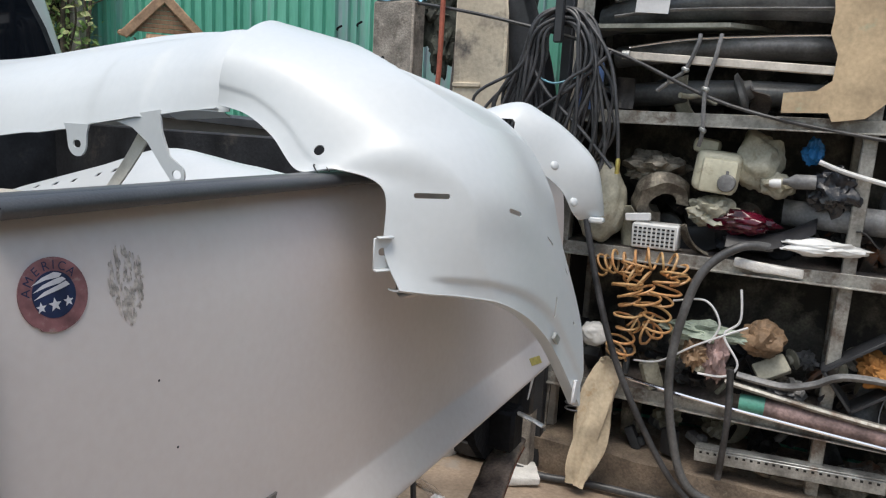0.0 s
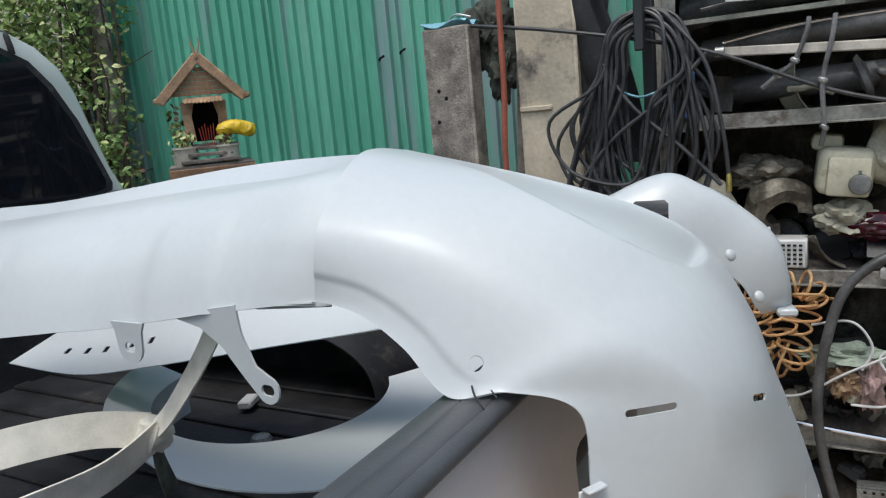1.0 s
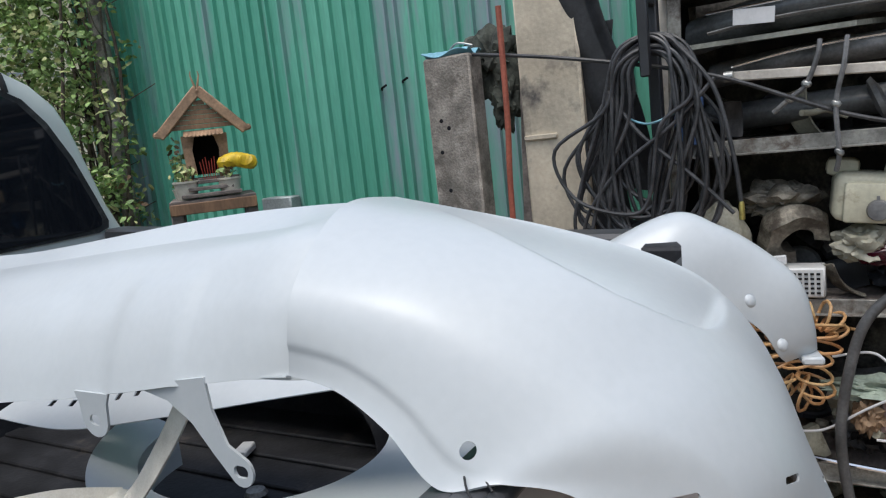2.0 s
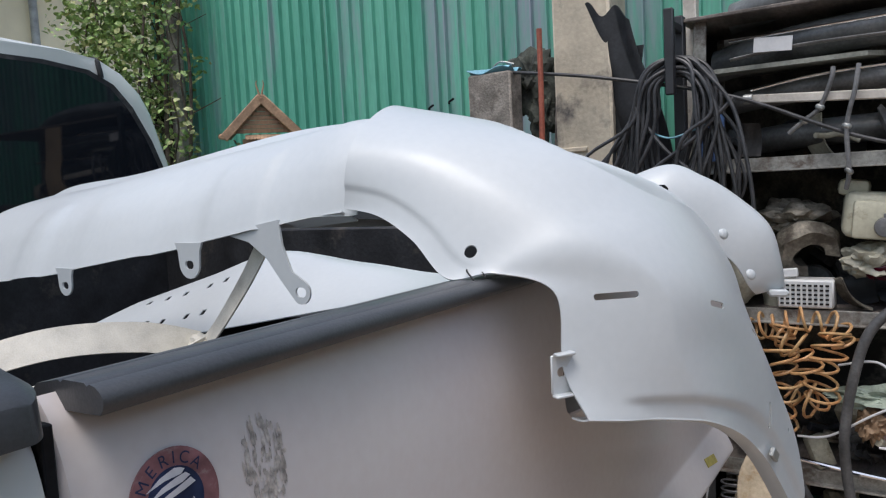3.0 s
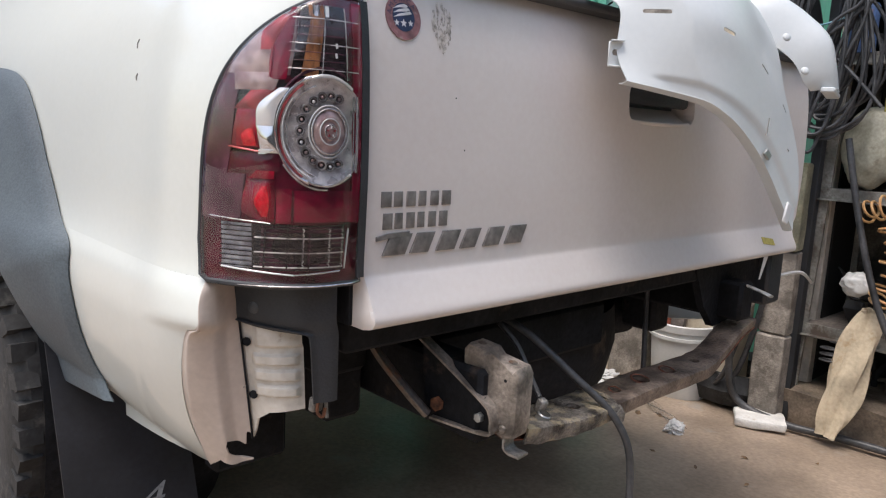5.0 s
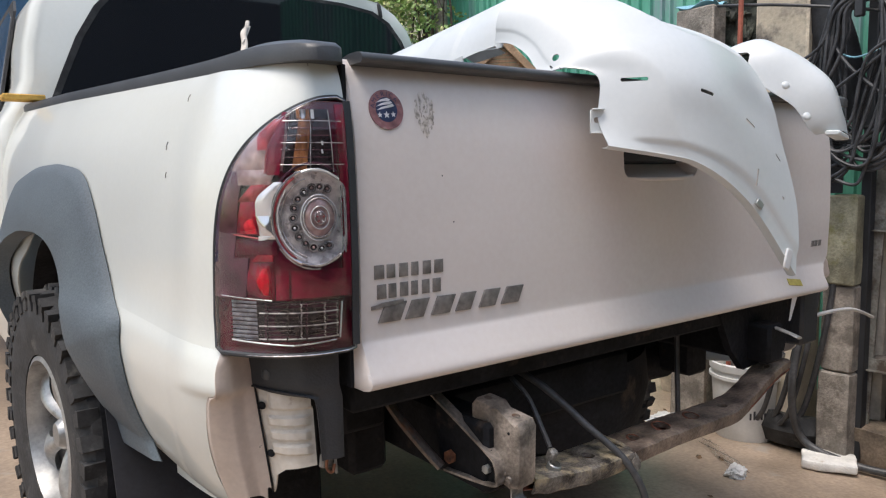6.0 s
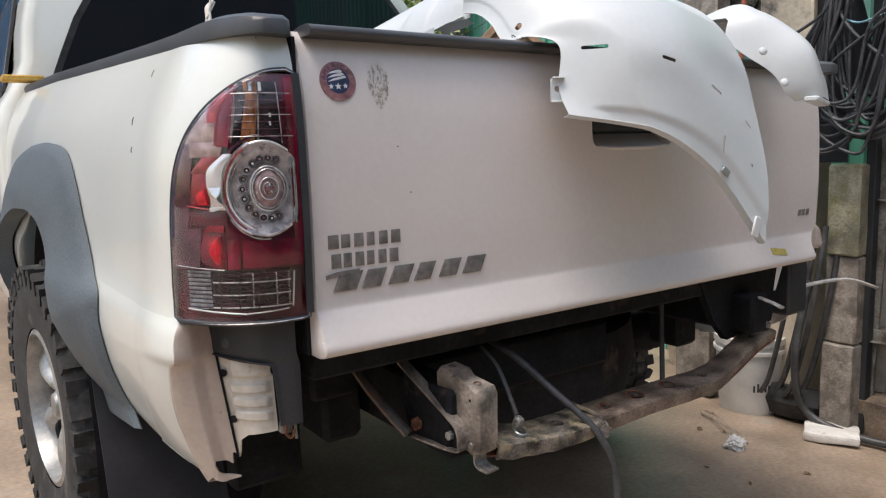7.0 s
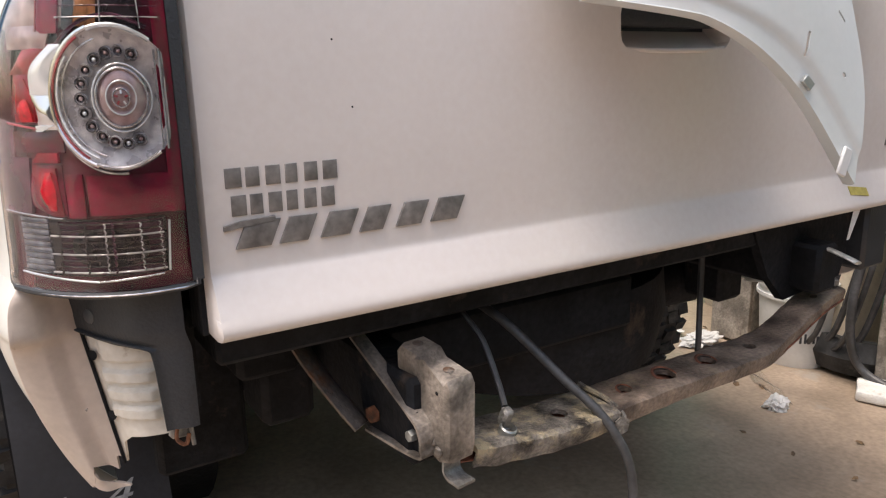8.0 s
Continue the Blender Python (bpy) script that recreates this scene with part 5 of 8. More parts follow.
def slab_surface(nu=90, nv=126):
    """The fender's skin: a turned band along the arch, a flat lower face up to a soft fold, then a round shoulder."""
    rails = [spline(l, nv) for l in (F_LEFT, F_NEAR, F_FAR, F_RIGHT)]
    rows = []
    for j in range(nv + 1):
        a, b, c, d = [r[j] for r in rails]
        v = j / nv
        out = Vector((-0.72, -0.6, 0.35)).lerp(Vector((-0.9, -0.1, 0.42)), ease((v - 0.3) / 0.4)).normalized()
        row = spline([a, b, c, d], nu)
        flat = 0.7 * ease((0.5 - v) / 0.25)
        for i in range(nu // 3):
            row[i] = row[i].lerp(a.lerp(b, 3 * i / nu), flat)
            row[i] = row[i] - out * 0.0022 * ease((0.028 - (row[i] - a).length) / 0.007) * ease((v - 0.5) / 0.12)
        rows.append(row)
    return lambda u, v: rows[min(nv, round(v * nv))][min(nu, round(u * nu))]


def arm_surface(nu=40, nv=100):
    """The fender's long arm: a rounded face, a gutter line, and the flange behind it."""
    rails = [spline(l, nv) for l in (A_LEFT, A_NEAR, A_FAR, A_RIGHT)]
    rows = []
    for j in range(nv + 1):
        a, b, c, d = [r[j] for r in rails]
        face = spline([a, a.lerp(b, 0.5) + Vector((-0.004, 0, 0.002)), b, b.lerp(c, 0.55) + Vector((-0.008, 0, 0.012)), c], 30)
        dip = c + Vector((0.006, 0, -0.007))
        rows.append(face + [dip.lerp(d, i / 9) for i in range(10)])
    return lambda u, v: rows[min(nv, round(v * nv))][min(nu, round(u * nu))]


def build_fender():
    f = thing("front_fender", (-0.3, 0.0, 1.4), "loose white-primed steel car fender resting on the tailgate cap", "car fender", "loose fenders")
    smooth = slab_surface(90, 126)

    def surf(u, v):
        # a scoop is pressed in along the far edge and ends in a rounded step
        u0 = smooth_lerp([(0.56, 0.66), (0.62, 0.61), (0.7, 0.59), (0.8, 0.62), (0.88, 0.7), (0.95, 0.84)], v)
        k = ease((u - u0) / 0.045) * ease((v - 0.565) / 0.03) * ease((0.95 - v) / 0.14)
        # the arch's edge is folded back in a narrow band
        band = 0.006 * ease((0.07 - v) / 0.025) * ease((u - 0.1) / 0.1)
        return smooth(u, v) + Vector((0.3, 0.9, 0.1)) * band + Vector((0.45, 0.35, -0.8)) * 0.036 * k * (1 - max(0.0, u - u0) / (1 - u0)) ** 0.8
    panel = part("fender_panel", sheet(surf, 90, 126, thick=0.0022), PRIMER, f, "glossy white fender skin", angle=55)
    arm = arm_surface(40, 100)

    def dented(u, v):
        p = arm(u, v) + Vector((0.009, 0.004, -0.008)) * ease((0.14 - v) / 0.12)
        k = sum(0.0045 * ease((w - abs(v - c)) / 0.014) * ease((0.5 - u) / 0.07) for c, w in ((0.32, 0.068), (0.5, 0.05), (0.62, 0.03)))
        return p + Vector((-0.85, 0, 0.5)) * k
    part("fender_arm", sheet(dented, 40, 100, thick=0.0022), PRIMER, f, "upper fender rail with shallow pressed pads", angle=35)
    nrm = (-0.35, -0.9, 0.2)
    cutters = [slot_cutter((-0.258, -0.140, 1.372), (-0.226, -0.176, 1.372), 0.007, (-0.7, -0.7, 0.1)),
               slot_cutter((-0.136, -0.217, 1.350), (-0.108, -0.224, 1.342), 0.007, nrm),
               slot_cutter((-0.02, -0.236, 1.300), (0.006, -0.242, 1.286), 0.006, nrm),
               slot_cutter((0.088, -0.24, 1.236), (0.104, -0.24, 1.222), 0.006, nrm),
               slot_cutter((-0.009, -0.258, 1.176), (-0.003, -0.258, 1.208), 0.005, nrm),
               slot_cutter((-0.292, -0.008, 1.413), (-0.284, -0.012, 1.421), 0.013, (-0.7, -0.5, 0.5)),
               slot_cutter((0.07, -0.257, 1.15), (0.078, -0.257, 1.146), 0.006, nrm)]
    cut_holes(panel, cutters)
    lip = [surf(u, 0.0) for u in np.linspace(0, 1, 45)]
    part("arch_lip", sheet(lambda u, v: lip[round(u * 44)] + Vector((0.010, 0.022, -0.004)) * v + Vector((0, -0.002, -0.002)) * math.sin(math.pi * v), 44, 5, thick=0.002), PRIMER, f, "rolled wheel-arch lip")
    back = [surf(1.0, v) for v in np.linspace(0.2, 1, 41)] + [arm(1.0, v) for v in np.linspace(0.03, 1, 40)]
    part("hood_flange", sheet(lambda u, v: back[round(u * 80)] + Vector((0.014, 0.01, -0.026)) * v, 80, 4, thick=0.002), PRIMER, f)
    # door-side tab with its hole
    t = part("mounting_tab", box((-0.287, -0.11, 1.298), (0.026, 0.003, 0.04), 0.001, turned(0, 0, -30)), PRIMER, f, "folded mounting tab")
    cut_holes(t, [slot_cutter((-0.2905, -0.108, 1.3), (-0.2835, -0.112, 1.3), 0.0105, (-0.5, -0.866, 0))])
    for dz, w in ((-0.021, 0.028), (0.021, 0.022)):
        part("tab_fold", box((-0.289, -0.115, 1.298 + dz), (w, 0.01, 0.003), 0.001, turned(0, 0, -30)), PRIMER, f)
    # lugs along the arm's lower edge
    for (y, z, w, h) in ((0.435, 1.426, 0.046, 0.038), (0.75, 1.386, 0.04, 0.034)):
        lug = [(-w * 0.62, 0.008), (-w * 0.5, -h * 0.1)] + [(-0.46 * w * math.cos(radians(a)), -h * 0.55 - 0.46 * w * math.sin(radians(a))) for a in range(0, 181, 15)] + [(w * 0.5, -h * 0.1), (w * 0.62, 0.008)]
        l = part("lug", prism(lug[::-1], 0.003, Matrix.Translation((-0.3, y, z)) @ turned(0, 0, -90) @ turned(90)), PRIMER, f)
        cut_holes(l, [slot_cutter((-0.3, y - 0.003, z - h * 0.6), (-0.3, y + 0.003, z - h * 0.6), 0.012, (1, 0, 0))])
    stay = [(0.37, 1.446), (0.262, 1.462), (0.258, 1.43), (0.244, 1.396)] + [(0.231 + 0.0155 * math.cos(radians(a)), 1.371 + 0.0155 * math.sin(radians(a))) for a in range(130, 331, 20)] + [(0.264, 1.385), (0.288, 1.414), (0.318, 1.434)]
    l = part("stay", prism([(y, z) for y, z in stay], 0.003, Matrix(((0, 0, -1, -0.296), (1, 0, 0, 0), (0, 1, 0, 0), (0, 0, 0, 1)))), PRIMER, f, "long fender stay")
    cut_holes(l, [slot_cutter((-0.298, 0.2275, 1.371), (-0.298, 0.2345, 1.371), 0.0125, (1, 0, 0))])
    part("inner_brace", sheet(lambda u, v: Vector((-0.295 + 0.03 * v, 0.16 + 0.1 * u, 1.47 - 0.008 * u - 0.012 * v)), 8, 3, thick=0.002), PRIMER, f)
    part("tip_clip", box((0.076, -0.278, 1.032), (0.022, 0.005, 0.04), 0.002, turned(0, 20, 0)), PAPER, f, "white paper scrap on the tip")
    part("lip_clip", box((-0.004, -0.262, 1.142), (0.02, 0.006, 0.012), 0.001, turned(0, 40, -10)), GALV, f)
    return f


fender = build_fender()

# the second fender behind it
G_LEFT = [(0.372, -0.178, 1.282), (0.345, -0.172, 1.3), (0.325, -0.15, 1.345), (0.3, -0.1, 1.388), (0.275, -0.045, 1.432), (0.255, 0.0, 1.437), (0.2, 0.12, 1.36), (0.138, 0.33, 1.307), (0.09, 0.6, 1.26), (0.05, 0.86, 1.215), (0.03, 1.08, 1.182), (0.02, 1.3, 1.19)]
G_MID = [(0.41, -0.215, 1.29), (0.395, -0.215, 1.33), (0.385, -0.2, 1.395), (0.37, -0.155, 1.445), (0.35, -0.1, 1.487), (0.33, -0.03, 1.508), (0.255, 0.1, 1.44), (0.2, 0.3, 1.318), (0.225, 0.6, 1.33), (0.25, 0.86, 1.352), (0.23, 1.08, 1.295), (0.19, 1.3, 1.235)]
G_RIGHT = [(0.455, -0.21, 1.285), (0.475, -0.19, 1.33), (0.475, -0.16, 1.392), (0.462, -0.11, 1.44), (0.442, -0.05, 1.474), (0.415, 0.0, 1.497), (0.335, 0.11, 1.448), (0.28, 0.31, 1.325), (0.29, 0.6, 1.338), (0.32, 0.86, 1.355), (0.29, 1.08, 1.298), (0.23, 1.3, 1.238)]


def build_fender_two():
    f = thing("front_fender", (0.3, 0.0, 1.4), "second loose white-primed car fender behind the first on the tailgate", "car fender", "loose fenders")
    surf = fender_surface((G_LEFT, G_MID, G_RIGHT), 30, 90)
    panel = part("fender_panel", sheet(surf, 30, 90, thick=0.0022), PRIMER, f, "glossy white fender skin with square holes in its arm", angle=55)
    cutters = [box((0.28, -0.03, 1.455), (0.07, 0.055, 0.045), 0.006, turned(0, 0, 10))]
    for i in range(5):
        for u in (0.16, 0.36):
            v = 0.845 + 0.026 * i + 0.01 * (u > 0.3)
            p = surf(u, v)
            n = (surf(u + 0.07, v) - surf(u - 0.07, v)).cross(surf(u, v + 0.03) - surf(u, v - 0.03)).normalized()
            t = (surf(u, v + 0.03) - surf(u, v - 0.03)).normalized()
            m = Matrix((t, n.cross(t), n)).transposed().to_4x4()
            cutters.append(box(p, (0.015, 0.017, 0.04), 0.0015, m))
    cut_holes(panel, cutters)
    part("end_fold", box((0.415, -0.205, 1.281), (0.09, 0.03, 0.012), 0.003, turned(0, 6, 12)), PRIMER, f)
    for c in ((0.3, -0.142, 1.392), (0.328, -0.178, 1.322)):
        part("fender_bolt", lathe([(0, 0.005), (0.006, 0.0045), (0.009, 0.002), (0.0095, 0.0)], 14, Matrix.Translation(c) @ turned(70, 0, -35)), PRIMER, f, "white push bolt")
    return f


build_fender_two()

# ---- the yard ----
WETCON = material("wet_dirty_concrete", (0.34, 0.262, 0.195), 0.42, vary=0.22, scale=2.6, fine=60.0, bump=0.35, color2=(0.215, 0.165, 0.122), spots=(0.34, 0.3, 0.26), spot_scale=5.0, spot_cut=0.66, rough_vary=0.6)
POSTC = material("old_post_concrete", (0.31, 0.275, 0.235), 0.88, vary=0.25, scale=12.0, fine=110.0, bump=0.9, spots=(0.15, 0.13, 0.11), spot_scale=11.0, spot_cut=0.57)
GREENC = material("faded_green_sheet", (0.16, 0.45, 0.335), 0.5, vary=0.12, scale=3.0, bump=0.04, spots=(0.3, 0.34, 0.39), spot_scale=2.6, spot_cut=0.585, grain=(1, 1, 0.12), color2=(0.1, 0.37, 0.265))


def ground_z(x, y):
    return -0.06 * (max(-3.0, min(3.0, x)) - 1.26)


gm = bmesh.new()
xs = [-200, -40, -10, -4] + list(np.linspace(-3, 3, 25)) + [4, 10, 40, 200]
ys = [-200, -40, -10, -4] + list(np.linspace(-3, 5, 33)) + [8, 20, 60, 200]
g = [[gm.verts.new((x, y, ground_z(x, y) + (0.006 * noise.noise((x * 1.7, y * 1.7, 0)) if abs(x) < 4 and abs(y) < 6 else 0))) for y in ys] for x in xs]
for i in range(len(xs) - 1):
    for j in range(len(ys) - 1):
        gm.faces.new((g[i][j], g[i + 1][j], g[i + 1][j + 1], g[i][j + 1]))
tagged(link("ground", gm, WETCON), "wet stained grey-brown concrete yard", "ground", kind="structure")

# corrugated fence, sheet by sheet
fence = thing("wall_green", (2.45, 1.5, 0.0), "green corrugated metal fence with purplish weathered streaks", "metal fence", kind="structure")


def corrugated(y0, y1, z0, z1, x):
    pts = []
    y = y0
    pitch = 0.085
    while y < y1:
        for dy, d in ((0.0, 0.0), (0.05, 0.0), (0.053, 0.027), (0.062, 0.027), (0.065, 0.0)):
            pts.append((min(y + dy, y1), d))
        y += pitch
    keep = [pts[0]] + [q for p, q in zip(pts, pts[1:]) if q[0] > p[0] + 1e-6]
    bm = bmesh.new()
    cols = [[bm.verts.new((x - d + e, q, z)) for e, z in ((0, z0), (0, z1), (0.003, z1), (0.003, z0))] for q, d in keep]
    for p, q in zip(cols, cols[1:]):
        for j in range(4):
            bm.faces.new((p[j], p[(j + 1) % 4], q[(j + 1) % 4], q[j]))
    bm.faces.new(cols[0])
    bm.faces.new(cols[-1][::-1])
    return bm


for i in range(9):
    y0 = -3.2 + 0.82 * i
    part("fence_sheet", corrugated(y0, y0 + 0.85, -0.1, 3.2, 2.45 + 0.006 * (i % 2)), GREENC, fence, smooth=False)

# old concrete post
post = thing("concrete_post", (1.76, 1.1, -0.03), "square weathered concrete post with bolt holes", "concrete post")
pb = box((1.80, 1.085, 0.97), (0.11, 0.2, 1.98), 0.008, turned(0, 0, 0))
for v in pb.verts:
    v.co += 0.005 * Vector((noise.noise(v.co * 9), noise.noise(v.co * 7), 0))
part("post_shaft", pb, POSTC, post)
for y, z in ((1.13, 1.72), (1.1, 1.69), (1.14, 1.6), (1.12, 1.45)):
    part("bolt_hole", lathe([(0, 0.001), (0.007, 0.001), (0.009, 0)], 12, Matrix.Translation((1.7445, y, z)) @ turned(0, -90, 0)), UNDER, post)
BLUEP = material("pale_blue_plastic", (0.22, 0.45, 0.55), 0.5, vary=0.2, bump=0.1)
part("plastic_cap", sheet(lambda u, v: Vector((1.745 + 0.12 * u, 0.99 + 0.2 * v, 1.968 + 0.012 * math.sin(9 * u + 7 * v) + 0.004)), 10, 12, thick=0.003), BLUEP, post, "scrap of blue plastic")
# cement column
bm = box((1.93, 0.71, 1.2), (0.2, 0.24, 2.6), 0.01)
COLM = material("cream_cement_render", (0.6, 0.52, 0.4), 0.8, vary=0.12, scale=5.0, fine=60.0, bump=0.4, spots=(0.1, 0.09, 0.085), spot_scale=2.6, spot_cut=0.6)
col = solo("cement_column", bm, COLM, "cream cement column with black soot stains", "column")
bm = box((1.8285, 0.76, 1.62), (0.02, 0.13, 0.02), 0.004)
part("column_ledge", bm, COLM, col)
REDP = material("faded_red_pipe", (0.42, 0.12, 0.075), 0.5, vary=0.2, bump=0.1)
solo("red_pipe", tube([(1.74, 0.845, 2.1), (1.742, 0.85, 1.7), (1.75, 0.87, 1.3), (1.75, 0.87, 0.02)], 0.011, 10, 24), REDP, "faded red plastic pipe standing against the column", "pipe")

# plain yard wall behind, out of view; added to darken tailgate light and reflections
SHEDW = material("dark_unseen_wall", (0.12, 0.118, 0.115), 0.6, vary=0.25, scale=0.8, bump=0.2, grain=(1, 1, 0.15))
solo("wall_back", box((0, -5.4, 1.75), (26, 0.2, 3.9), 0.01), SHEDW, "plain dark unseen wall closing the yard, added to dim the tailgate", "wall", kind="structure")

# ---- shrine, plants and clutter by the fence ----
TEAK = material("weathered_brown_wood", (0.27, 0.155, 0.085), 0.65, vary=0.22, scale=10.0, fine=90.0, bump=0.3, grain=(1, 1, 0.3), color2=(0.15, 0.085, 0.05))
PALEW = material("pale_sunbleached_wood", (0.4, 0.25, 0.15), 0.7, vary=0.2, scale=14.0, bump=0.25)
GREYW = material("grey_old_wood", (0.2, 0.17, 0.15), 0.8, vary=0.3, scale=9.0, bump=0.4, grain=(0.3, 1, 1))
# near-black that puts the shade of openings and insides into the colour
DARK = material("painted_recess_shade", (0.012, 0.011, 0.011), 0.9, vary=0.2, bump=0.0)
CERAM = material("cream_glazed_pot", (0.6, 0.55, 0.46), 0.35, vary=0.12, scale=20.0, bump=0.05, spots=(0.25, 0.2, 0.15), spot_scale=14.0, spot_cut=0.66)
LEAF = material("leaf_green", (0.3, 0.42, 0.13), 0.5, vary=0.3, scale=20.0, bump=0.0, color2=(0.05, 0.09, 0.025))
LEAFY = material("leaf_yellow_green", (0.52, 0.53, 0.24), 0.5, vary=0.3, scale=20.0, bump=0.0, color2=(0.08, 0.1, 0.02))
LEAFB = material("dry_brown_leaf", (0.2, 0.12, 0.06), 0.7, vary=0.4, scale=30.0, bump=0.0)
BARK = material("brown_bark", (0.12, 0.09, 0.065), 0.9, vary=0.35, scale=14.0, fine=80.0, bump=0.9)
FLOWER = material("bright_yellow_petal", (0.75, 0.5, 0.02), 0.5, vary=0.15, scale=30.0, bump=0.05)
INCENSE = material("red_incense_stick", (0.35, 0.05, 0.03), 0.7, vary=0.2, bump=0.0)

SH = Matrix.Translation((1.74, 2.42, 1.61)) @ turned(0, 0, -43) @ Matrix.Scale(0.82, 4)


def sh_part(name, bm, mat, parent, label=""):
    bmesh.ops.transform(bm, matrix=SH, verts=bm.verts)
    return part(name, bm, mat, parent, label)


shrine = thing("spirit_house", (1.74, 2.42, -0.03), "small brown wooden spirit house with a gabled roof on a stand", "spirit house")
for s in (-1, 1):
    sh_part("roof_slope", box((s * 0.105, 0.03, 0.352), (0.30, 0.36, 0.014), 0.003, turned(0, s * 46, 0)), TEAK, shrine)
    sh_part("barge_board", box((s * 0.115, -0.158, 0.345), (0.34, 0.016, 0.055), 0.006, turned(0, s * 46, 0)), PALEW, shrine, "sunbleached barge board")
    sh_part("barge_tail", box((s * 0.238, -0.158, 0.235), (0.05, 0.016, 0.035), 0.01, turned(0, -s * 12, 0)), PALEW, shrine)
    sh_part("side_wall", box((s * 0.095, 0.02, 0.1), (0.012, 0.22, 0.24), 0.002), TEAK, shrine)
    sh_part("door_jamb", prism([(s * 0.062, -0.02), (s * 0.115, -0.02), (s * 0.125, 0.2), (s * 0.05, 0.2), (s * 0.072, 0.12)][::s], 0.012, Matrix.Translation((0, -0.1, 0.02)) @ turned(90)), PALEW, shrine)
    sh_part("finial", tube([(s * 0.006, -0.158, 0.47), (s * 0.012, -0.158, 0.5), (s * 0.022, -0.158, 0.54), (s * 0.018, -0.158, 0.565)], 0.008, 6, 10, taper=0.25), PALEW, shrine)
for i in range(6):
    w = 0.34 - 0.056 * i
    sh_part("gable_board", box((0, -0.135, 0.265 + 0.026 * i), (w, 0.012, 0.024), 0.002), TEAK, shrine)
# the shaded inside of the house, painted as a black back wall
sh_part("back_wall", box((0, 0.13, 0.12), (0.19, 0.012, 0.25), 0.002), DARK, shrine)
sh_part("porch_roof", sheet(lambda u, v: Vector((-0.105 + 0.21 * u, -0.13 - 0.06 * v, 0.245 - 0.028 * v - 0.006 * abs(math.sin(u * 3.1416 * 10)) * v)), 60, 4, thick=0.005), PALEW, shrine, "scalloped porch roof")
sh_part("floor_slab", box((0, 0.0, -0.03), (0.26, 0.34, 0.02), 0.003), GREYW, shrine)
for i in range(3):
    sh_part("step", box((0.0, -0.2 - 0.03 * i, -0.04 - 0.035 * i), (0.16 + 0.08 * i, 0.07, 0.02), 0.003), GREYW, shrine)
sh_part("stand_top", box((0, -0.06, -0.145), (0.46, 0.46, 0.03), 0.004), GREYW, shrine)
sh_part("stand_rail", box((0, -0.29, -0.175), (0.46, 0.03, 0.06), 0.004), TEAK, shrine)
for x in (-0.2, 0.2):
    for y in (-0.26, 0.14):
        sh_part("stand_leg", box((x, y, -1.11), (0.06, 0.06, 1.42 / 0.82 + 0.2), 0.006), GREYW, shrine)
for i in range(7):
    x = -0.03 + 0.012 * i
    sh_part("incense_stick", tube([(x, -0.17, -0.03), (x + 0.004 * (i - 3), -0.172, 0.07 + 0.012 * (i % 3))], 0.0022, 5), INCENSE, shrine)


def leaves(bm, centre, n, spread, size, rng, mats=1, flat=0.6):
    for _ in range(n):
        while True:
            p = Vector((rng.uniform(-1, 1), rng.uniform(-1, 1), rng.uniform(-1, 1)))
            if p.length < 1:
                break
        c = Vector(centre) + Vector((p.x * spread[0], p.y * spread[1], p.z * spread[2]))
        s = size * rng.uniform(0.55, 1.25)
        m = Euler((rng.uniform(-1.2, 1.2), rng.uniform(-1.2, 1.2), rng.uniform(0, 6.28))).to_matrix()
        v = [bm.verts.new(c + m @ Vector(q) * s) for q in ((0, -0.5, 0), (0.3, -0.1, 0.08), (0.22, 0.3, 0.04), (0, 0.55, -0.06), (-0.22, 0.3, 0.04), (-0.3, -0.1, 0.08))]
        f = bm.faces.new(v)
        f.material_index = rng.randrange(mats)


def potted(at, r, h, n, label, tall):
    rng = random.Random(int(at[0] * 100 + at[1] * 31))
    t = thing("potted_plant", at, label, "potted plant", "shrine pots")
    part("pot", lathe([(0, 0.004), (r * 0.72, 0), (r * 0.8, h * 0.2), (r * 0.97, h * 0.86), (r * 1.06, h * 0.9), (r * 1.06, h), (r * 0.92, h), (r * 0.88, h * 0.8), (0, h * 0.78)], 28, Matrix.Translation(at)), CERAM, t)
    bm = bmesh.new()
    leaves(bm, (at[0], at[1], at[2] + h + tall * 0.45), n, (r * 1.2, r * 1.2, tall * 0.6), 0.035, rng, 3)
    part("foliage", bm, [LEAF, LEAFY, LEAFB], t, smooth=False)
    for i in range(5):
        a = i * 1.3
        part("stem", tube([(at[0], at[1], at[2] + h * 0.8), (at[0] + 0.03 * math.cos(a), at[1] + 0.03 * math.sin(a), at[2] + h + tall * 0.7)], 0.002, 5), LEAF, t)


potted(tuple(SH @ Vector((-0.13, -0.2, -0.13))), 0.056, 0.085, 40, "cream flower pot with a small green plant", 0.06)
potted(tuple(SH @ Vector((0.1, -0.21, -0.13))), 0.052, 0.082, 30, "cream flower pot with dry stems", 0.05)
potted(tuple(SH @ Vector((-0.17, -0.05, -0.13))), 0.035, 0.05, 60, "small pot with leggy green plant", 0.22)
gar = thing("flower_garland", tuple(SH @ Vector((0.15, -0.2, 0.0))), "bright yellow artificial flower garland beside the shrine", "flowers")
for i in range(9):
    c = SH @ Vector((0.09 + 0.017 * i, -0.2, 0.05 + 0.012 * math.sin(i * 0.5)))
    bm = lathe([(0, 0.034), (0.024, 0.026), (0.036, 0.005), (0.03, -0.018), (0, -0.024)], 10, Matrix.Translation(c) @ turned(20 * i, 15 * i, 0))
    part("blossom", bm, FLOWER, gar)
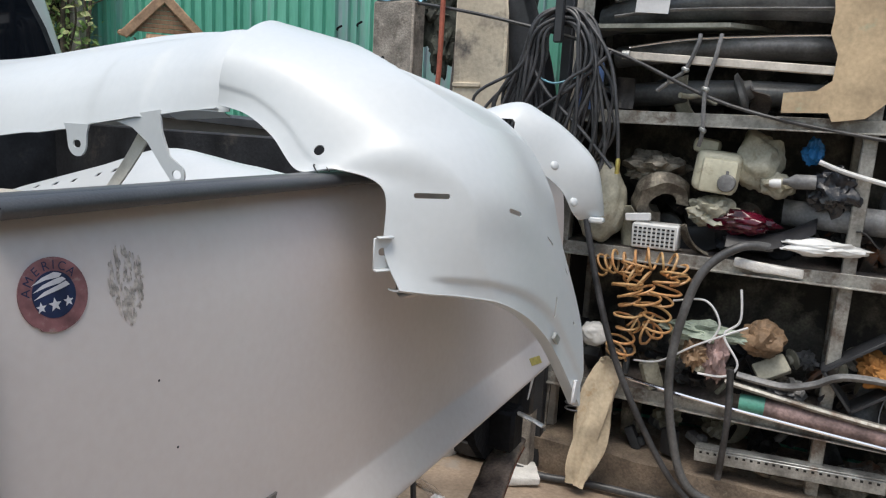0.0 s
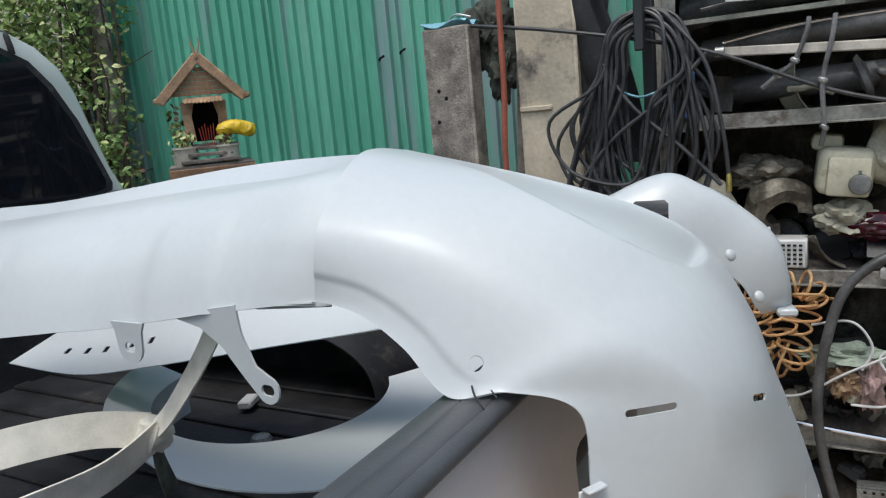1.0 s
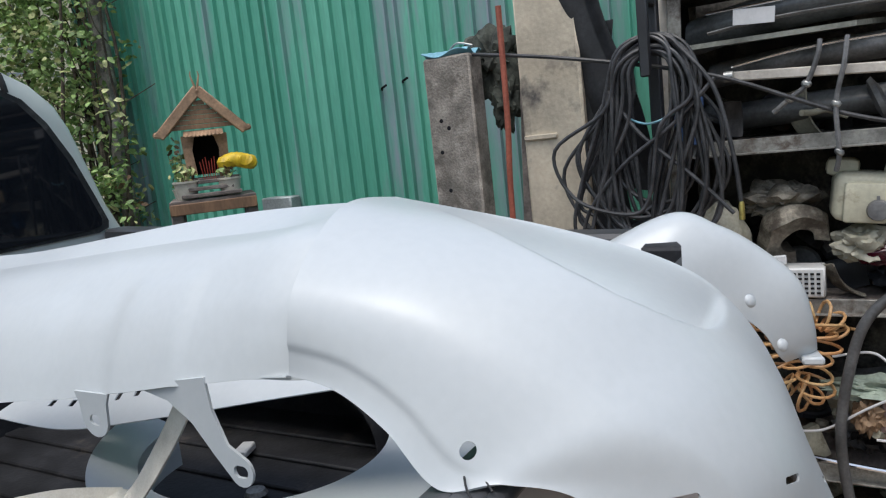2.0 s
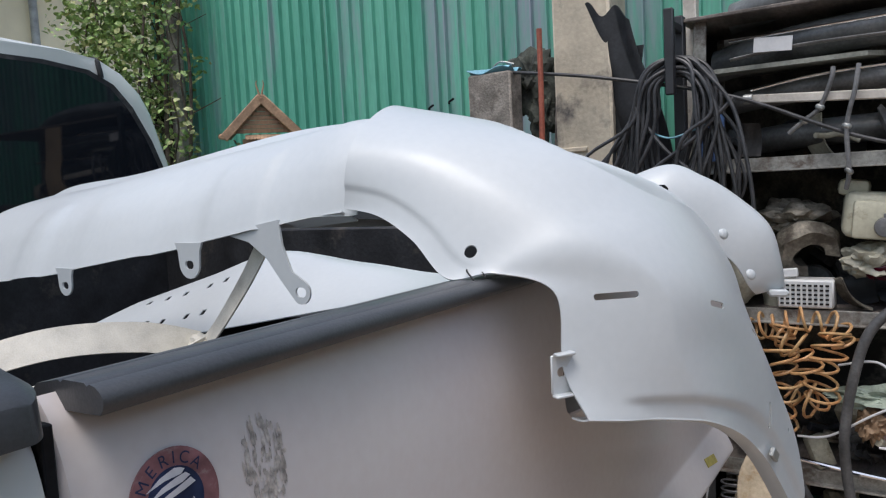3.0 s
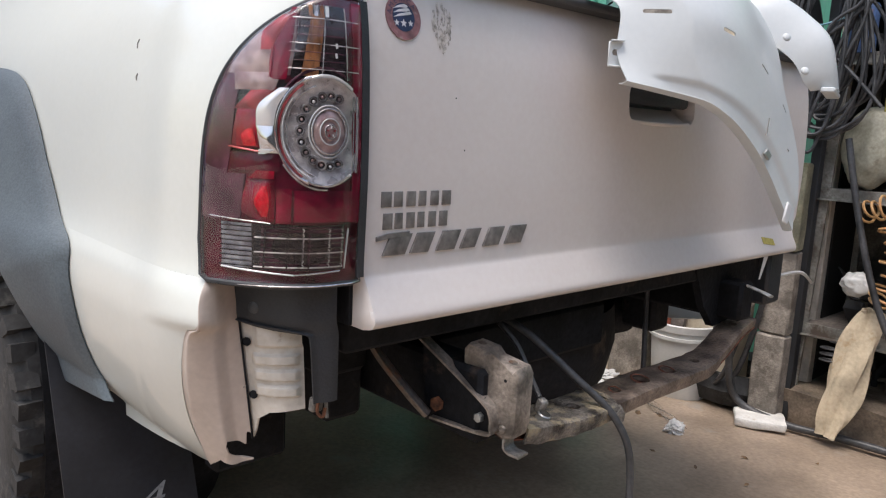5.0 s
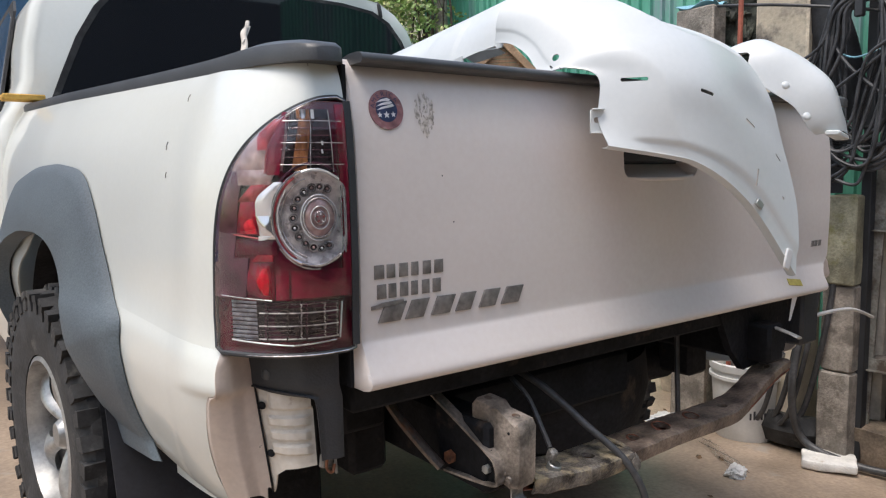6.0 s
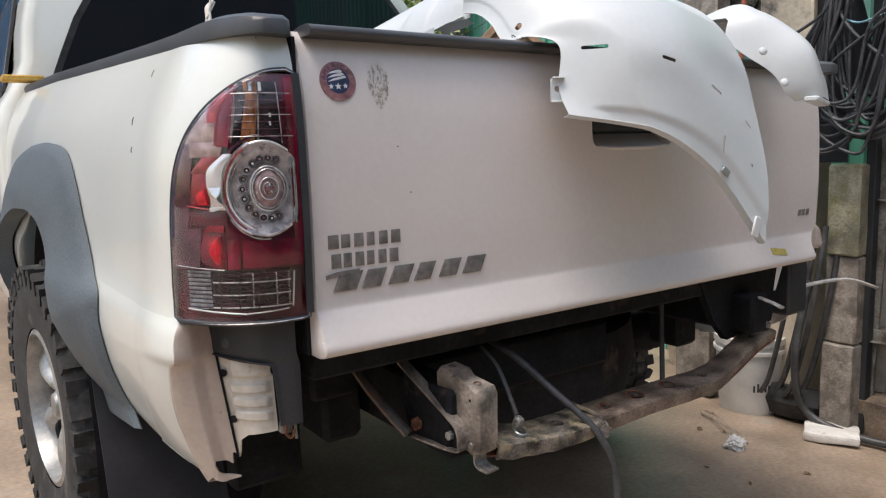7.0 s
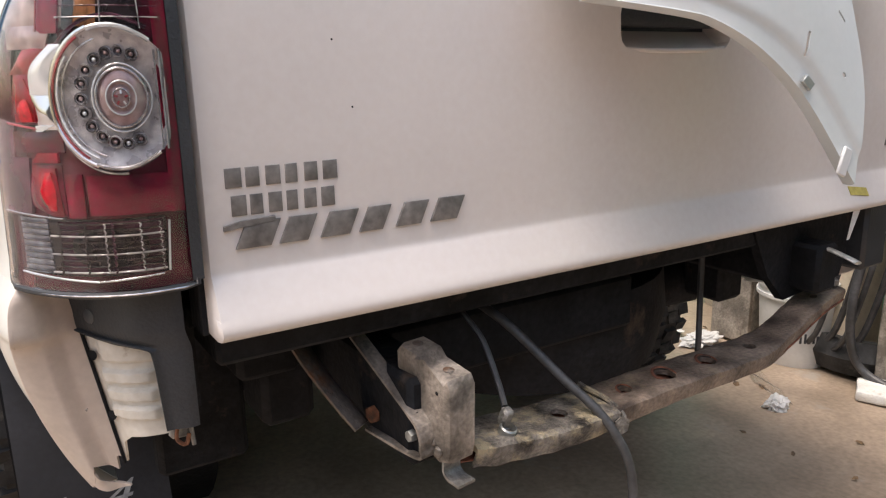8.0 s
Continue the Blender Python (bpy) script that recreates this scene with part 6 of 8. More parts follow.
part("garland_pot", lathe([(0, -0.055), (0.04, -0.05), (0.05, 0.0), (0.045, 0.0), (0, -0.02)], 18, Matrix.Translation(SH @ Vector((0.1, -0.2, -0.02)))), GREYW, gar)

# climbing shrub at the fence's end
rng = random.Random(11)
shrub = thing("climbing_shrub", (2.2, 4.1, -0.06), "sparse green climbing shrub with dry stems on a post", "shrub")
for i in range(14):
    y0 = 3.6 + rng.uniform(0, 0.75)
    x0 = 2.2 + rng.uniform(-0.15, 0.15)
    pts = [(x0, y0, -0.06)]
    for k in range(1, 6):
        pts.append((pts[-1][0] + rng.uniform(-0.09, 0.09), pts[-1][1] + rng.uniform(-0.13, 0.13), 0.6 * k))
    part("stem", tube(pts, rng.uniform(0.009, 0.03), 7, 16, taper=0.4), BARK, shrub)
part("stake", tube([(2.25, 3.72, -0.06), (2.28, 3.76, 3.2)], 0.05, 8, 4), POSTC, shrub)
for i in range(26):
    a = rng.uniform(0, 6.28)
    c = Vector((2.15 + rng.uniform(-0.2, 0.2), 3.5 + rng.uniform(0.0, 0.9), 1.2 + rng.uniform(0, 1.9)))
    part("twig", tube([c, c + Vector((0.15 * math.cos(a), 0.15 * math.sin(a), 0.08)), c + Vector((0.3 * math.cos(a), 0.3 * math.sin(a) - 0.05, rng.uniform(0.05, 0.25)))], 0.005, 5, 8, taper=0.4), BARK, shrub)
bm = bmesh.new()
for i in range(190):
    c = (2.12 + rng.uniform(-0.22, 0.2), 3.5 + 0.95 * rng.random() ** 0.8, 1.1 + rng.uniform(0, 2.1))
    if rng.random() < 0.25 and c[2] < 1.9:
        continue
    leaves(bm, c, 38, (0.14, 0.16, 0.13), 0.05, rng, 4)
part("foliage", bm, [LEAF, LEAFY, LEAF, LEAF], shrub, "small green and yellowing leaves", smooth=False)
bm = bmesh.new()
leaves(bm, (1.95, 3.4, 2.05), 26, (0.1, 0.1, 0.1), 0.06, rng, 2)
leaves(bm, (2.0, 3.35, 1.5), 30, (0.12, 0.12, 0.16), 0.05, rng, 3)
part("side_foliage", bm, [LEAF, LEAFY, LEAFB], shrub, smooth=False)
part("side_twig", tube([(2.2, 3.8, 1.6), (2.08, 3.6, 1.75), (2.0, 3.42, 1.95), (1.92, 3.36, 2.12)], 0.006, 6, 12), BARK, shrub)

# fence junction box
METALBOX = material("grey_painted_box", (0.33, 0.36, 0.36), 0.5, 0.2, vary=0.2, bump=0.1)
solo("junction_box", box((2.4, 2.6, 1.36), (0.09, 0.22, 0.13), 0.008), METALBOX, "small grey junction box on the fence", "junction box")
for y, z in ((1.85, 1.93), (1.72, 1.95)):
    solo("fence_hook", tube([(2.44, y, z), (2.41, y - 0.02, z + 0.005), (2.39, y - 0.06, z + 0.015)], 0.006, 6, 6), UNDER, "short dark hook bolted to the green fence", "hook", "fence hooks")

# cloth bundle and plank beside the post
KHAKI = material("dirty_olive_cloth", (0.07, 0.075, 0.06), 0.9, vary=0.35, scale=16.0, bump=0.4)


def lump(at, size, seed, amp=0.25, sub=4, freq=3.0):
    bm = bmesh.new()
    bmesh.ops.create_icosphere(bm, subdivisions=sub, radius=1.0)
    for v in bm.verts:
        d = 1 + amp * noise.noise(v.co * freq * 0.6 + Vector((seed, 0, 0))) + amp * 0.6 * noise.noise(v.co * freq * 1.7 + Vector((0, seed, 0)))
        v.co = Vector(at) + Vector((v.co.x * size[0], v.co.y * size[1], v.co.z * size[2])) * d
    return bm


solo("olive_cloth", lump((1.93, 0.98, 1.93), (0.07, 0.11, 0.11), 3, 0.6), KHAKI, "dirty olive cloth bundle behind the concrete post", "cloth")
solo("olive_cloth", lump((1.92, 0.93, 1.78), (0.05, 0.06, 0.1), 8, 0.6), KHAKI, "dark cloth hanging behind the concrete post", "cloth")
solo("grey_plank", box((1.84, 0.835, 0.95), (0.025, 0.1, 2.0), 0.004, turned(2.5, 3, 0)), GREYW, "grey plank leaning between post and column", "plank")
solo("post_wire", tube([(1.76, 1.08, 1.97), (1.765, 1.04, 2.0), (1.775, 0.98, 1.985)], 0.004, 6, 10), GALV, "bent wire on the post top", "wire")
solo("overhead_cable", tube([(1.78, 1.0, 1.955), (1.75, 0.6, 1.88), (1.8, 0.14, 1.762), (1.86, -0.3, 1.575), (1.86, -0.82, 1.475), (1.86, -1.5, 1.4)], 0.007, 8, 40), HOSE, "grey-black cable strung from post to shelf", "cable")
BLACKT = material("torn_black_vinyl", (0.022, 0.022, 0.025), 0.45, vary=0.3, scale=12.0, bump=0.2)
solo("torn_bumper_trim", sheet(lambda u, v: Vector((1.84 - 0.012 * abs(math.sin(4.7 * u)) + 0.05 * v, 0.70 - 0.19 * u - 0.2 * v + 0.008 * math.sin(9 * v), 2.17 - 0.05 * u - 0.75 * v + 0.025 * math.sin(11 * u) * (1 - v) ** 3)), 30, 30, thick=0.006), BLACKT, "torn black bumper trim leaning against the column", "car part")
solo("black_backing", sheet(lambda u, v: Vector((1.87, 0.63 - 0.16 * u + 0.03 * math.sin(5 * v), 2.0 - 0.9 * v)), 8, 12, thick=0.004), BLACKT, "black rubber sheet hanging by the column", "rubber sheet")
ipost = solo("iron_post", box((1.86, 0.335, 1.03), (0.045, 0.04, 2.1), 0.004), BLACKP, "black iron post carrying the hoses", "post")
part("hose_peg", box((1.695, 0.325, 1.93), (0.026, 0.034, 0.3), 0.004), BLACKP, ipost)
part("peg_arm", box((1.77, 0.33, 2.03), (0.15, 0.026, 0.03), 0.004), BLACKP, ipost)
solo("white_pole", box((2.02, 0.33, 1.4), (0.05, 0.05, 2.8), 0.004), BARE, "pale painted steel pole", "pole")

# ---- hose coil ----
rng = random.Random(5)
coil = thing("hose_coil", (1.78, 0.32, 1.1), "big coil of dusty black air hose hanging on a post", "hose")
for i in range(25):
    low = 0.36 + rng.uniform(-0.09, 0.09)
    half_l, half_r = rng.uniform(0.07, 0.22), rng.uniform(0.08, 0.2)
    top, bot = 1.9 + rng.uniform(-0.05, 0.02), rng.uniform(1.12, 1.36)
    x = 1.765 + rng.uniform(-0.06, 0.025)
    cy = 0.325 + rng.uniform(-0.02, 0.02)
    z1, z2 = top - rng.uniform(0.07, 0.14), bot + rng.uniform(0.12, 0.3)
    pts = [(x + 0.01, cy, top), (x - 0.01, cy + 0.055 + 0.22 * half_l, top - 0.045), (x - 0.015, cy + 0.03 + half_l * 0.62, z1 - 0.08), (x - 0.02, low + half_l, z2), (x - 0.02, low + half_l * 0.7, bot + 0.06), (x - 0.03, low + rng.uniform(-0.05, 0.05), bot),
           (x - 0.02, low - half_r * 0.7, bot + 0.06), (x - 0.025, low - half_r, z2 + 0.05), (x - 0.02, cy - 0.03 - half_r * 0.6, z1 - 0.06), (x - 0.005, cy - 0.05 - 0.22 * half_r, top - 0.04)]
    part("hose_loop", tube(pts, 0.0068, 8, 64, closed=True), HOSE, coil)
part("hose_cross", tube([(1.72, 0.46, 1.75), (1.7, 0.36, 1.6), (1.7, 0.2, 1.45), (1.71, 0.08, 1.32)], 0.007, 8, 24), HOSE, coil)
part("hose_cross", tube([(1.72, 0.12, 1.75), (1.69, 0.25, 1.62), (1.69, 0.42, 1.5), (1.7, 0.55, 1.35), (1.71, 0.6, 1.2)], 0.007, 8, 24), HOSE, coil)
part("hose_end", tube([(1.72, 0.22, 1.86), (1.7, 0.12, 1.72), (1.69, 0.07, 1.5), (1.69, 0.055, 1.36)], 0.007, 8, 24), HOSE, coil)
BRASS = material("dull_brass", (0.5, 0.4, 0.12), 0.35, 0.8, vary=0.2, bump=0.05)
part("hose_fitting", lathe([(0, 0), (0.009, 0.002), (0.009, 0.05), (0.006, 0.06), (0, 0.06)], 10, Matrix.Translation((1.69, 0.054, 1.3))), BRASS, coil, "brass hose fitting")
part("hose_tie", tube([(1.74, 0.42, 1.66), (1.70, 0.34, 1.63), (1.7, 0.28, 1.64), (1.74, 0.22, 1.67)], 0.004, 6, 12), BLUEP, coil, "blue tie")
solo("blue_can", lathe([(0, 0), (0.05, 0), (0.05, 0.18), (0.042, 0.19), (0, 0.19)], 24, Matrix.Translation((1.9, 0.24, 1.54))), material("blue_paint_can", (0.08, 0.14, 0.3), 0.45, vary=0.2, bump=0.05, spots=(0.2, 0.1, 0.06), spot_scale=20.0), "scuffed blue can behind the hoses", "can")
BEIGEP = material("dirty_beige_plastic", (0.42, 0.4, 0.31), 0.5, vary=0.18, scale=10.0, bump=0.1, spots=(0.2, 0.17, 0.12), spot_scale=12.0, spot_cut=0.64)
solo("washer_jug", lump((1.93, 0.165, 1.165), (0.08, 0.1, 0.16), 5, 0.22, 4, 1.6), BEIGEP, "dirty beige plastic jug behind the hose coil", "jug")
# stacked blocks beside the truck
MOSS = material("mossy_cement_block", (0.3, 0.285, 0.2), 0.9, vary=0.25, scale=8.0, fine=90.0, bump=0.8, spots=(0.16, 0.15, 0.06), spot_scale=6.0, spot_cut=0.6)
stack = thing("block_pier", (1.82, 0.38, -0.03), "pier of mossy grey cement blocks", "block pier")
for i, (z0, z1, dx) in enumerate(((-0.04, 0.36, 0.0), (0.365, 0.725, 0.012), (0.73, 1.095, 0.0))):
    bm = box((1.83 + dx, 0.4, (z0 + z1) / 2), (0.15, 0.125, z1 - z0), 0.007, turned(0, 0, 2 * i))
    bmesh.ops.subdivide_edges(bm, edges=bm.edges[:], cuts=3, use_grid_fill=True)
    for v in bm.verts:
        v.co += 0.004 * noise.noise_vector(v.co * 17)
    part("block", bm, MOSS if i > 1 else POSTC, stack)

# ---- things on the ground ----
KERB = material("stained_kerb_concrete", (0.2, 0.155, 0.115), 0.8, vary=0.3, scale=6.0, bump=0.7, spots=(0.36, 0.32, 0.25), spot_scale=4.0, spot_cut=0.6)
bm = sheet(lambda u, v: Vector((1.83 + 0.5 * v, -2.0 + 2.5 * u, 0.125 + 0.02 * noise.noise((u * 14, v * 3, 0)))), 50, 8, thick=0.19)
tagged(link("kerb", bm, KERB), "rough stained concrete ledge under the shelf", "ledge", kind="structure")
WHITEP = material("scuffed_white_plastic", (0.68, 0.68, 0.66), 0.4, vary=0.08, scale=8.0, bump=0.05, spots=(0.4, 0.37, 0.32), spot_scale=9.0, spot_cut=0.68)
bucket = thing("bucket", (1.8, 0.815, -0.04), "white plastic bucket with dark scribbles on wet concrete", "bucket")
bz = ground_z(1.8, 0.815)
part("bucket_shell", lathe([(0, 0.006), (0.122, 0.0), (0.127, 0.01), (0.149, 0.32), (0.157, 0.325), (0.159, 0.355), (0.152, 0.36), (0.145, 0.345), (0.121, 0.015), (0, 0.012)], 40, Matrix.Translation((1.8, 0.815, bz))), WHITEP, bucket)
part("bucket_rim", lathe([(0.146, 0.285), (0.158, 0.286), (0.158, 0.3), (0.148, 0.301)], 40, Matrix.Translation((1.8, 0.815, bz))), WHITEP, bucket)
INK = material("dark_marker_ink", (0.06, 0.06, 0.07), 0.6, vary=0.2, bump=0.0)
for i in range(5):
    a = radians(222 + 7 * i)
    r = 0.1375
    part("ink_bar", box((1.8 + r * math.cos(a), 0.815 + r * math.sin(a), bz + 0.13 + 0.006 * (i % 2)), (0.003, 0.008, 0.03 + 0.01 * (i % 2)), 0.0, turned(0, 0, math.degrees(a))), INK, bucket)
FOAM = material("dirty_white_foam", (0.72, 0.7, 0.66), 0.8, vary=0.12, scale=14.0, fine=160.0, bump=0.6, spots=(0.4, 0.33, 0.25), spot_scale=12.0, spot_cut=0.66)


def foam_slab(c, s, ang, tilt=0):
    bm = box(c, s, 0.008, turned(tilt, 0, ang), seg=2)
    bmesh.ops.subdivide_edges(bm, edges=bm.edges[:], cuts=2, use_grid_fill=True)
    for v in bm.verts:
        v.co += 0.008 * noise.noise_vector(v.co * 22)
    return bm


solo("foam_slab", foam_slab((1.70, 0.375, ground_z(1.7, 0.4) + 0.03), (0.17, 0.2, 0.035), 28), FOAM, "broken white foam slab lying on wet concrete", "foam slab")
FILM = material("crumpled_white_film", (0.7, 0.69, 0.67), 0.35, vary=0.1, scale=20.0, bump=0.3)


def crumple(at, size, seed, amp=0.7):
    bm = lump(at, size, seed, amp, 4, 4.5)
    lo = ground_z(at[0], at[1]) + 0.001
    for v in bm.verts:
        v.co.z = max(v.co.z, lo)
    return bm


solo("crumpled_film", crumple((1.27, 0.53, 0.012), (0.042, 0.034, 0.03), 2, 0.5), FILM, "crumpled scrap of white plastic film on concrete", "plastic film")
solo("film_strip", sheet(lambda u, v: Vector((1.30 + 0.22 * u + 0.03 * v, 0.56 + 0.32 * u - 0.05 * v, ground_z(1.3 + 0.2 * u, 0) + 0.006 + 0.012 * abs(math.sin(7 * u + 3 * v)))), 20, 5, thick=0.0015), clear_material("thin_clear_film", (0.95, 0.95, 0.95), 0.2, 1.2), "thin clear film strip on wet concrete", "plastic film")
solo("white_bag", crumple((1.52, 1.3, 0.0), (0.12, 0.09, 0.035), 7, 0.5), FILM, "crumpled white plastic bag on concrete", "plastic bag")
solo("white_bag", crumple((1.6, 1.12, 0.0), (0.1, 0.05, 0.025), 9, 0.5), FILM, "torn white plastic bag on concrete", "plastic bag")
solo("white_bag", crumple((2.05, 1.12, 0.06), (0.09, 0.08, 0.14), 13), FILM, "white plastic bag against the fence", "plastic bag")
bm = bmesh.new()
rngl = random.Random(21)
for _ in range(160):
    x, y = rngl.uniform(-2.6, 2.2), rngl.uniform(-0.6, 4.2)
    if -1.15 < x < 0.9 and y < 4 and rngl.random() < 0.8:
        continue
    s = rngl.uniform(0.006, 0.022)
    z = ground_z(x, y) + 0.006
    m = Matrix.Translation((x, y, z)) @ Euler((rngl.uniform(-0.5, 0.5), rngl.uniform(-0.5, 0.5), rngl.uniform(0, 6))).to_matrix().to_4x4()
    v = [bm.verts.new(m @ Vector(q) * 1.0) for q in ((-s, -s * 0.4, 0), (0, -s * 0.6, 0.003), (s, 0, 0), (0.2 * s, s * 0.6, 0.004), (-0.7 * s, 0.4 * s, 0))]
    bm.faces.new(v)
tagged(link("ground_litter", bm, LEAFB, None, False), "dry leaves and grit scattered on the wet yard", "litter", kind="stuff")
solo("floor_hose", tube([(1.72, 0.5, 0.62), (1.66, 0.52, 0.3), (1.72, 0.5, 0.06), (1.74, 0.3, 0.0), (1.78, 0.05, 0.0), (1.8, -0.4, 0.0), (1.8, -1.2, 0.0)], 0.016, 10, 60), HOSE, "thick black hose trailing along the concrete", "hose")
for i, (dx, dy, zt) in enumerate(((0.0, 0.0, 0.85), (0.03, 0.06, 0.8), (-0.02, 0.1, 0.75), (0.06, -0.03, 0.82))):
    solo("hanging_hose", tube([(1.72 + dx, 0.44 + dy, zt), (1.69 + dx, 0.47 + dy, 0.5), (1.72 + dx, 0.56 + dy, 0.16), (1.8 + dx * 0.5, 0.68 + dy, 0.02), (1.9, 0.6 + dy, 0.02), (1.88, 0.45 + dy, 0.03)], 0.011 + 0.002 * (i % 2), 8, 36), HOSE, "black hose drooping to the wet ground", "hose", "drooping hoses")
solo("ground_tyre", lathe([(0.15, -0.05), (0.24, -0.07), (0.27, 0), (0.24, 0.07), (0.15, 0.05), (0.15, -0.05)], 36, Matrix.Translation((2.0, 0.62, 0.06))), RUBBER, "worn black tyre lying beside the column", "tyre")
PINKH = material("faded_pink_hose", (0.5, 0.2, 0.14), 0.5, vary=0.15, bump=0.05)
solo("garden_hose", tube([(2.2, 1.75, 0.05), (2.12, 1.6, 0.12), (2.1, 1.45, 0.14), (2.15, 1.3, 0.12), (2.25, 1.2, 0.03)], 0.014, 8, 30), PINKH, "faded pink garden hose looped by the fence", "hose")
potted((2.22, 1.5, ground_z(2.2, 0)), 0.09, 0.14, 130, "pot of small weeds standing by the fence", 0.16)
potted((2.26, 1.25, ground_z(2.2, 0)), 0.08, 0.12, 90, "pot of dry weeds standing by the fence", 0.12)

# ---- far side of the yard ----
YELLOWW = material("pale_yellow_render", (0.85, 0.8, 0.58), 0.8, vary=0.1, scale=1.0, bump=0.1)
house = thing("yellow_house", (8.0, 11.0, 0.0), "pale yellow rendered house with grey window frames", "house")
part("house_wall", box((8.0, 11.5, 2.8), (11.0, 1.0, 5.8), 0.02), YELLOWW, house)
GLASSF = material("window_glass_far", (0.08, 0.1, 0.11), 0.08, vary=0.1, bump=0.0)
for i in range(5):
    x = 3.8 + 2.0 * i
    w = part("house_window", box((x, 10.99, 2.3), (1.1, 0.06, 1.2), 0.01), METALBOX, house)
    part("pane", box((x, 10.955, 2.3), (1.0, 0.02, 1.1), 0.0), GLASSF, w)
part("balcony_rail", box((8, 10.6, 3.25), (11, 0.05, 0.06), 0.01), METALBOX, house)
part("balcony_rail", box((8, 10.6, 3.6), (11, 0.05, 0.06), 0.01), METALBOX, house)
part("drain_pipe", tube([(5.3, 10.9, 0), (5.3, 10.9, 5.5)], 0.06, 10, 4), METALBOX, house)
part("house_roof", box((8, 11.3, 5.8), (11.6, 2.0, 0.16), 0.02, turned(6)), GREYW, house)
BLUET = material("bright_blue_sheet", (0.05, 0.14, 0.28), 0.45, vary=0.15, scale=1.5, bump=0.05)
shed = thing("blue_shed", (-5.0, 9.0, 0.0), "shed with a bright blue sheet front", "shed")
part("shed_front", box((-2.6, 9.5, 2.2), (7.5, 0.3, 4.4), 0.02), BLUET, shed)
for i in range(24):
    part("shed_rib", box((-6.2 + 0.31 * i, 9.34, 2.2), (0.05, 0.03, 4.4), 0.005), BLUET, shed)
part("shed_roof", box((-2.6, 8.8, 4.6), (8.2, 2.0, 0.12), 0.02, turned(-8)), GALV, shed)

# ---- the scrap shelf ----
RACKM = material("worn_painted_angle_steel", (0.34, 0.33, 0.3), 0.5, 0.45, vary=0.25, scale=9.0, bump=0.3, spots=(0.14, 0.11, 0.09), spot_scale=10.0, spot_cut=0.56)
PLY = material("grey_green_plywood", (0.27, 0.275, 0.235), 0.75, vary=0.25, scale=6.0, bump=0.3)
SKIN = material("scuffed_charcoal_bumper_plastic", (0.15, 0.155, 0.155), 0.33, vary=0.25, scale=8.0, bump=0.1, spots=(0.16, 0.155, 0.15), spot_scale=12.0, spot_cut=0.64)
GREYP = material("grey_scuffed_plastic", (0.2, 0.2, 0.2), 0.5, vary=0.25, scale=9.0, bump=0.15)
GRIME = material("grimy_back_board", (0.13, 0.12, 0.1), 0.8, vary=0.4, scale=7.0, bump=0.3, spots=(0.025, 0.024, 0.022), spot_scale=5.0, spot_cut=0.5)
rack = thing("storage_rack", (2.1, -0.5, 0.12), "rusty steel storage rack crammed with scrap car parts", "storage rack")
for y, tip in ((-0.765, 1.0), (0.3, 2.0), (-1.75, 0)):
    for x in (1.895, 2.34):
        part("rack_post", box((x, y, 1.08), (0.012, 0.045, 1.95), 0.002, turned(tip if x < 2 else 0, 0, 0)), RACKM, rack)
        part("rack_post_flange", box((x + 0.02, y + 0.022, 1.08), (0.04, 0.006, 1.95), 0.001, turned(tip if x < 2 else 0, 0, 0)), RACKM, rack)
for z in (0.405, 0.985, 1.53):
    part("rack_shelf", box((2.12, -0.72, z), (0.46, 2.1, 0.014), 0.003), GREYW, rack)
    part("rack_edge", box((1.888, -0.72, z - 0.012), (0.01, 2.1, 0.05), 0.002), RACKM, rack)
    part("rack_edge_lip", box((1.872, -0.72, z - 0.035), (0.03, 2.1, 0.006), 0.001), RACKM, rack)
part("rack_top", box((2.1, -0.72, 2.06), (0.5, 2.1, 0.014), 0.003), GREYW, rack)
part("rack_back", box((2.372, -0.72, 1.1), (0.012, 2.1, 1.95), 0.003), GRIME, rack, "grimy dark back board")
# black side sheet: shade of the crammed bays put into colour
part("rack_side_shade", box((2.2, 0.31, 1.1), (0.28, 0.012, 1.95), 0.003), DARK, rack)

# upper bay: bumper skins, trims, battens


def bumper_skin(name, y0, y1, z, h, x, sag, mat, label, deep=0.1):
    def f(u, v):
        y = y0 + (y1 - y0) * u
        a = math.pi * (v - 0.5) * 0.9
        return Vector((x + deep * (1 - math.cos(a)) + 0.12 * (2 * u - 1) ** 2, y, z + h * math.sin(a) * 0.5 - sag * (2 * u - 1) ** 2))
    return solo(name, sheet(f, 30, 12, thick=0.005), mat, label, "bumper", "scrap bumpers")


def strip(name, pts, r, mat, label, category, flat=0.5, group=""):
    return solo(name, tube(pts, r, 8, 30, flat=flat), mat, label, category, group)


bumper_skin("bumper_skin", 0.26, -0.9, 1.96, 0.13, 1.9, 0.05, SKIN, "black bumper skin stacked on the rack top board")
bumper_skin("bumper_skin", 0.2, -1.2, 2.14, 0.12, 1.92, 0.05, SKIN, "black bumper skin on top of the rack")
bumper_skin("bumper_skin", 0.2, -1.0, 1.80, 0.09, 1.96, 0.03, GREYP, "grey bumper skin under the plywood shelf")
bumper_skin("bumper_skin", 0.16, -0.8, 1.63, 0.1, 1.98, 0.02, SKIN, "black bumper skin lying behind the white batten")
strip("chrome_strip", [(1.87, 0.09, 1.782), (1.865, -0.1, 1.808), (1.86, -0.3, 1.818), (1.86, -0.62, 1.824), (1.86, -0.95, 1.82)], 0.011, CHROME, "long bent chrome trim strip in the rack", "trim strip")
